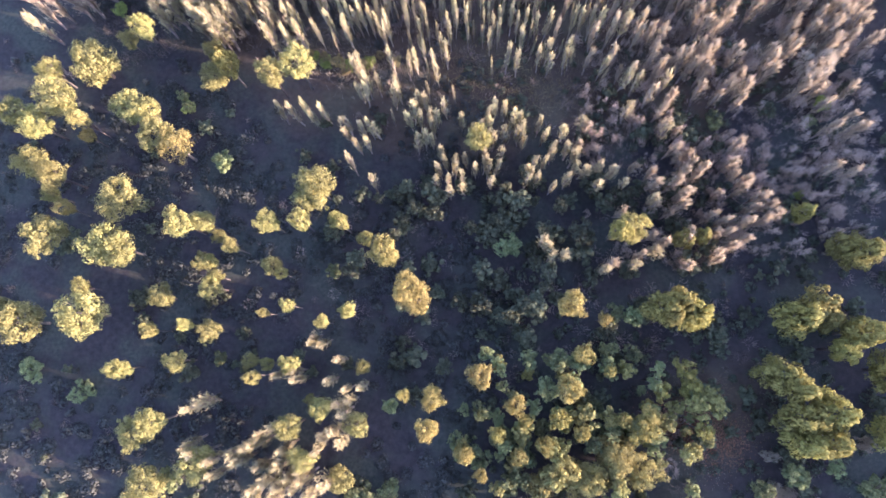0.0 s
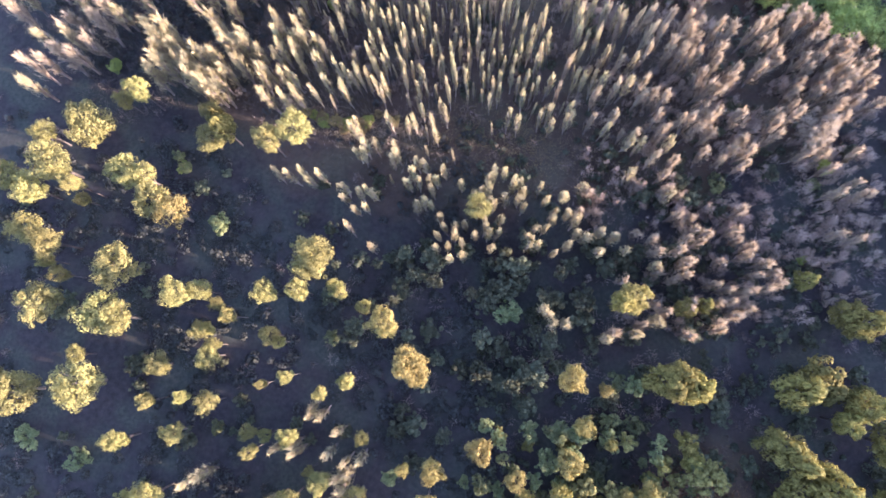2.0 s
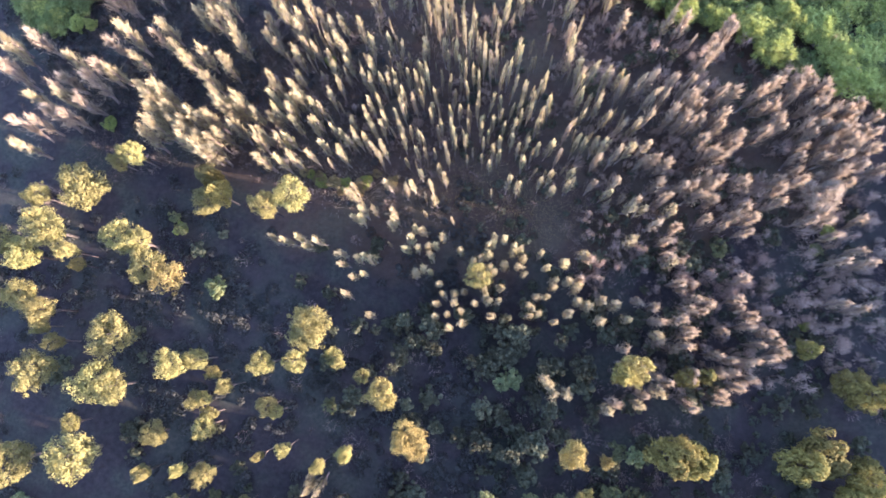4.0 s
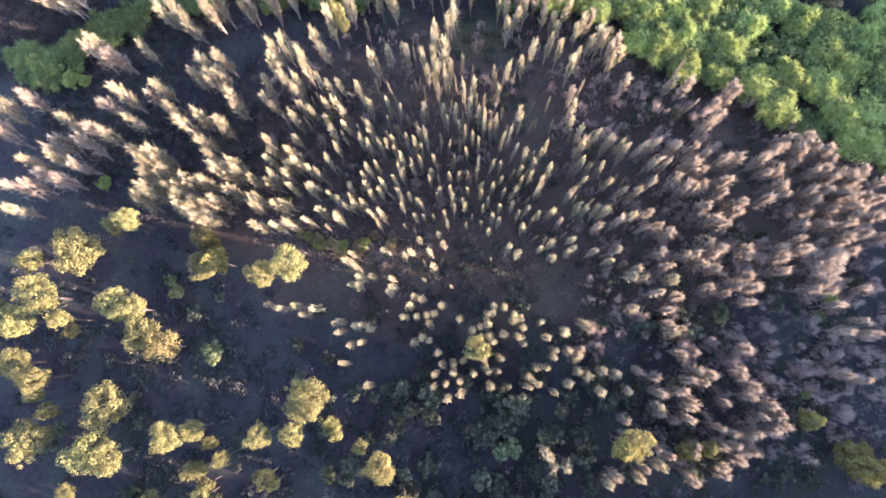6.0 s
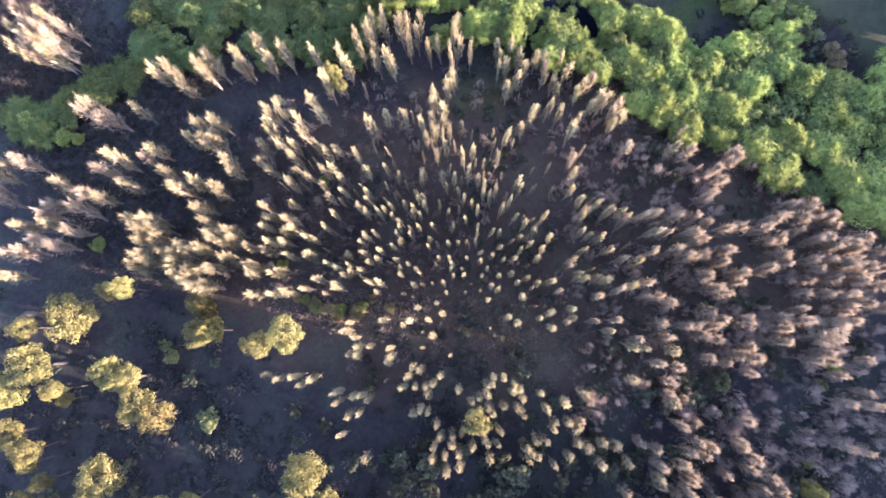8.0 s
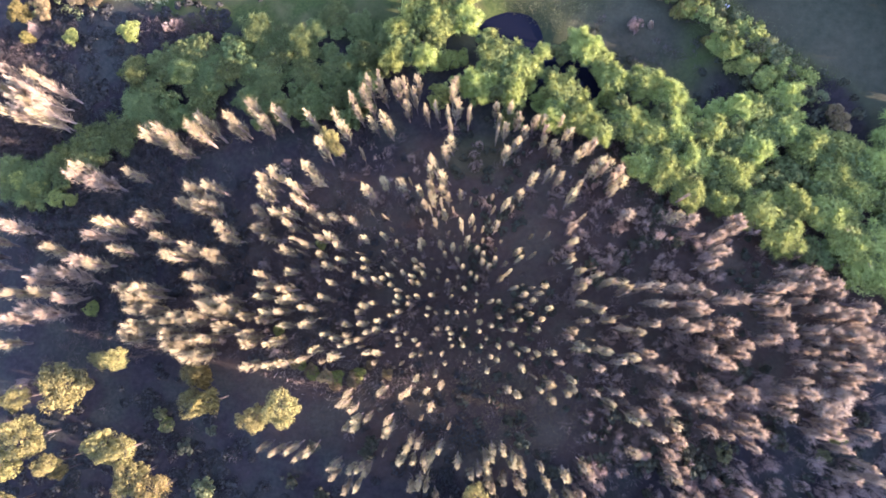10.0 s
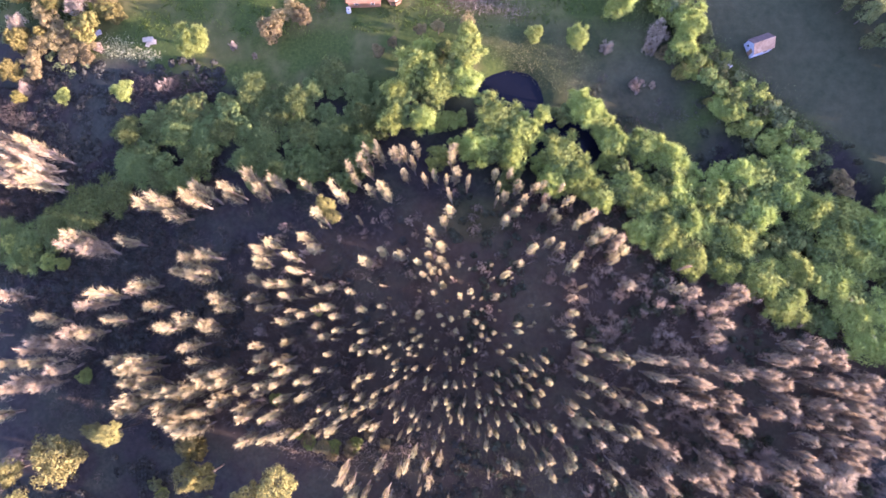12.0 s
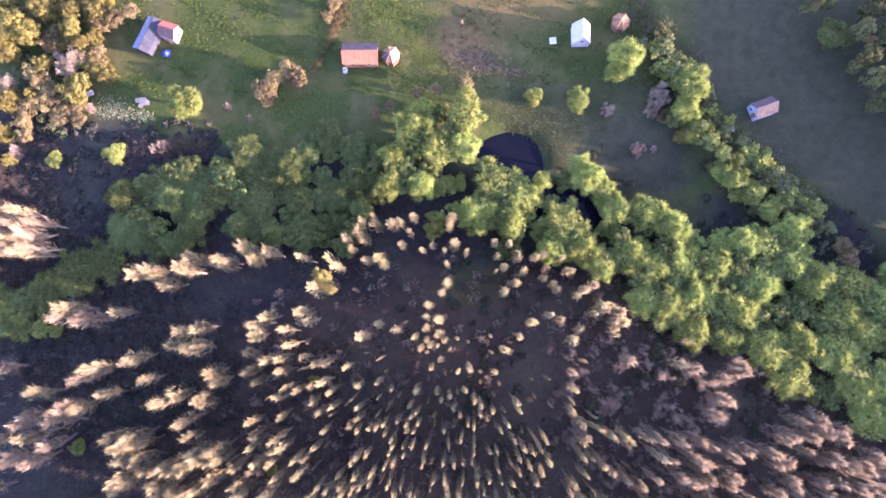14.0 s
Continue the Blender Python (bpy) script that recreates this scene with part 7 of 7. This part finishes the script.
def tarpaulin(at, turn, wide, deep):
    """A crumpled sheet thrown over a low heap."""
    rng = np.random.default_rng(61)
    n = 12
    u, v = np.meshgrid(np.linspace(-1, 1, n), np.linspace(-1, 1, n))
    z = 0.75 * np.exp(-1.6 * (u ** 2 + v ** 2)) + 0.09 * np.sin(5 * u + 2 * v) * np.sin(4 * v) + rng.normal(size=u.shape) * 0.03
    x, y = u * wide / 2 * (1 + 0.1 * np.sin(3 * v)), v * deep / 2 * (1 + 0.1 * np.sin(4 * u + 1))
    i, j = np.meshgrid(np.arange(n - 1), np.arange(n - 1))
    base = (j * n + i).ravel()
    data = mesh_from("tarpaulin", np.stack([x, y, np.maximum(z, 0.02)], -1).reshape(-1, 3), np.stack([base, base + 1, base + n + 1, base + n], 1), [BLUE_TARP])
    thing = new("tarpaulin", data)
    thing.matrix_basis = pose(at[0], at[1], float(land(*at)), 0, 0, turn)
    thick = thing.modifiers.new("thickness", "SOLIDIFY")
    thick.thickness = 0.015
    tagged(thing, "crumpled blue tarpaulin over a heap beside the shed", "tarpaulin")


def lean_to(at, turn, wide, deep, low, high):
    """A roof sheet on four posts, falling to one side."""
    thing = new("lean_to")
    thing.matrix_basis = pose(at[0], at[1], float(land(*at)), 0, 0, turn)
    for sx in (-1, 1):
        for sy, top in ((-1, low), (1, high)):
            v, f = tube([(sx * wide * 0.46, sy * deep * 0.46, -0.2), (sx * wide * 0.46, sy * deep * 0.46, top)], (0.05, 0.05), 6)
            part("post", mesh_from("post", v, f, [PLANK]), thing)
    bm = bmesh.new()
    slab(bm, [(-wide / 2, deep / 2, high + 0.06), (-wide / 2, -deep / 2, low + 0.06), (wide / 2, -deep / 2, low + 0.06), (wide / 2, deep / 2, high + 0.06)], 0.05)
    bm_part("roof_sheet", bm, MAUVE_SHADE_SHEET, thing)
    tagged(thing, "small lean-to with mauve-brown roof between shed and house", "lean-to")


lean_to((-58.6, 109.6), 70, 3.4, 1.9, 2.3, 2.75)
tarpaulin((-57.2, 104.6), 15, 1.9, 1.7)


def trestle_table(at):
    table = new("white_table")
    table.matrix_basis = pose(at[0], at[1], float(land(*at)), 0, 0, 3)
    bm = bmesh.new()
    box(bm, -0.7, 0.7, -0.7, 0.7, 0.72, 0.78)
    bmesh.ops.bevel(bm, geom=bm.edges[:], offset=0.02, segments=1, affect="EDGES")
    bm_part("tabletop", bm, WHITE_PAINT, table)
    for sx in (-1, 1):
        for sy in (-1, 1):
            v, f = tube([(sx * 0.6, sy * 0.6, -0.05), (sx * 0.55, sy * 0.55, 0.72)], (0.035, 0.035), 6)
            part("leg", mesh_from("leg", v, f, [IRON]), table)
    tagged(table, "square white garden table on the grass", "table")


def stool(at):
    seat = new("garden_stool")
    seat.matrix_basis = pose(at[0], at[1], float(land(*at)))
    v, f = tube([(0, 0, 0.40), (0, 0, 0.45), (0, 0, 0.46)], (0.2, 0.2, 0.01), 10)
    part("seat", mesh_from("seat", v, f, [IRON]), seat)
    for k in range(3):
        a = k * math.tau / 3
        v, f = tube([(0.17 * math.cos(a), 0.17 * math.sin(a), -0.03), (0.1 * math.cos(a), 0.1 * math.sin(a), 0.42)], (0.02, 0.02), 5)
        part("leg", mesh_from("leg", v, f, [IRON]), seat)
    tagged(seat, "small dark stool beside the white table", "stool", "garden stools")


trestle_table((23.3, 103.2))
stool((22.9, 101.9))
stool((23.9, 102.1))


def tank(at, turn, size=1.0):
    """A white water tank: rounded body, lid and a strap."""
    thing = new("water_tank")
    thing.matrix_basis = pose(at[0], at[1], float(land(*at)), 0, 0, turn) @ Matrix.Diagonal((size, size, size, 1))
    bm = bmesh.new()
    box(bm, -0.6, 0.6, -0.75, 0.75, -0.05, 1.1)
    bmesh.ops.bevel(bm, geom=bm.edges[:], offset=0.12, segments=2, affect="EDGES")
    bm_part("body", bm, WHITE_PAINT, thing)
    v, f = tube([(0, 0, 1.08), (0, 0, 1.17), (0, 0, 1.18)], (0.25, 0.24, 0.01), 12)
    part("lid", mesh_from("lid", v, f, [GREY_SHEET]), thing)
    bm = bmesh.new()
    box(bm, -0.62, 0.62, -0.05, 0.05, 0.0, 1.115)
    bm_part("strap", bm, IRON, thing)
    tagged(thing, "white plastic water tank with a lid", "tank")


tank((-19.6, 99.0), 5, 0.75)
tank((58.2, 83.2), 40, 0.6)


def folded_parasol(at):
    thing = new("folded_parasol")
    thing.matrix_basis = pose(at[0], at[1], float(land(*at)))
    v, f = tube([(0, 0, -0.1), (0, 0, 1.2), (0, 0, 2.4)], (0.05, 0.045, 0.04), 8)
    part("pole", mesh_from("pole", v, f, [IRON]), thing)
    ring = [(0, 0, 0.95), (0, 0, 1.1), (0, 0, 1.7), (0, 0, 2.2), (0, 0, 2.4)]
    v, f = tube(ring, (0.3, 0.34, 0.3, 0.2, 0.05), 10)
    part("canopy", mesh_from("canopy", v, f, [PLANK]), thing, None, "folded brown cloth")
    v, f = tube([(0, 0, -0.02), (0, 0, 0.1), (0, 0, 0.11)], (0.35, 0.32, 0.02), 12)
    part("foot", mesh_from("foot", v, f, [IRON]), thing)
    tagged(thing, "folded brown garden parasol, assumed from a shadow on the soil", "parasol")


# Assumed thing: only its long shadow is known, the parasol is unseen.
folded_parasol((4.8, 107.8))


def handcart(at, turn):
    cart = new("handcart")
    cart.matrix_basis = pose(at[0], at[1], float(land(*at)), 0, 0, turn)
    bm = bmesh.new()
    box(bm, -0.8, 0.8, -0.45, 0.45, 0.45, 0.52)
    for y in (-0.45, 0.45):
        box(bm, -0.8, 0.8, y - 0.02, y + 0.02, 0.52, 0.8)
    for x in (-0.8, 0.8):
        box(bm, x - 0.02, x + 0.02, -0.43, 0.43, 0.52, 0.8)
    bm_part("tray", bm, WHITE_PAINT, cart)
    for y in (-0.52, 0.52):
        ring = [(0.36 * math.cos(k * math.tau / 16), y, 0.36 + 0.36 * math.sin(k * math.tau / 16)) for k in range(17)]
        v, f = tube(ring, [0.04] * 17, 5)
        part("wheel", mesh_from("wheel", v, f, [IRON]), cart)
    v, f = tube([(0.8, 0, 0.5), (1.4, 0, 0.3), (1.7, 0, 0.05)], (0.03, 0.03, 0.03), 6)
    part("drawbar", mesh_from("drawbar", v, f, [IRON]), cart)
    tagged(cart, "white handcart at the edge of the garden", "cart")


handcart((-72.8, 96.3), 25)


def sheet_stack(at, turn, seed, mat=RUST_SHEET, label="heap of rusty red roofing sheets in the weeds"):
    """Rusty roofing sheets thrown on a heap."""
    rng = np.random.default_rng(seed)
    stack = new("sheet_stack")
    stack.matrix_basis = pose(at[0], at[1], float(land(*at)), 0, 0, turn)
    for k in range(4):
        bm = bmesh.new()
        made = box(bm, -1.1, 1.1, -0.5, 0.5, 0, 0.03)
        bmesh.ops.transform(bm, verts=made, matrix=pose(rng.normal() * 0.2, rng.normal() * 0.2, 0.12 + 0.12 * k, rng.normal() * 4, rng.normal() * 4, rng.normal() * 18))
        bm_part("sheet", bm, mat, stack)
    tagged(stack, label, "scrap", "scrap heaps")


sheet_stack((51.9, 82.8), 30, 1)
sheet_stack((55.5, 78.5), 70, 2)
sheet_stack((-62.1, 94.5), 10, 3, RUBBLE, "heap of pale weathered boards in the garden")
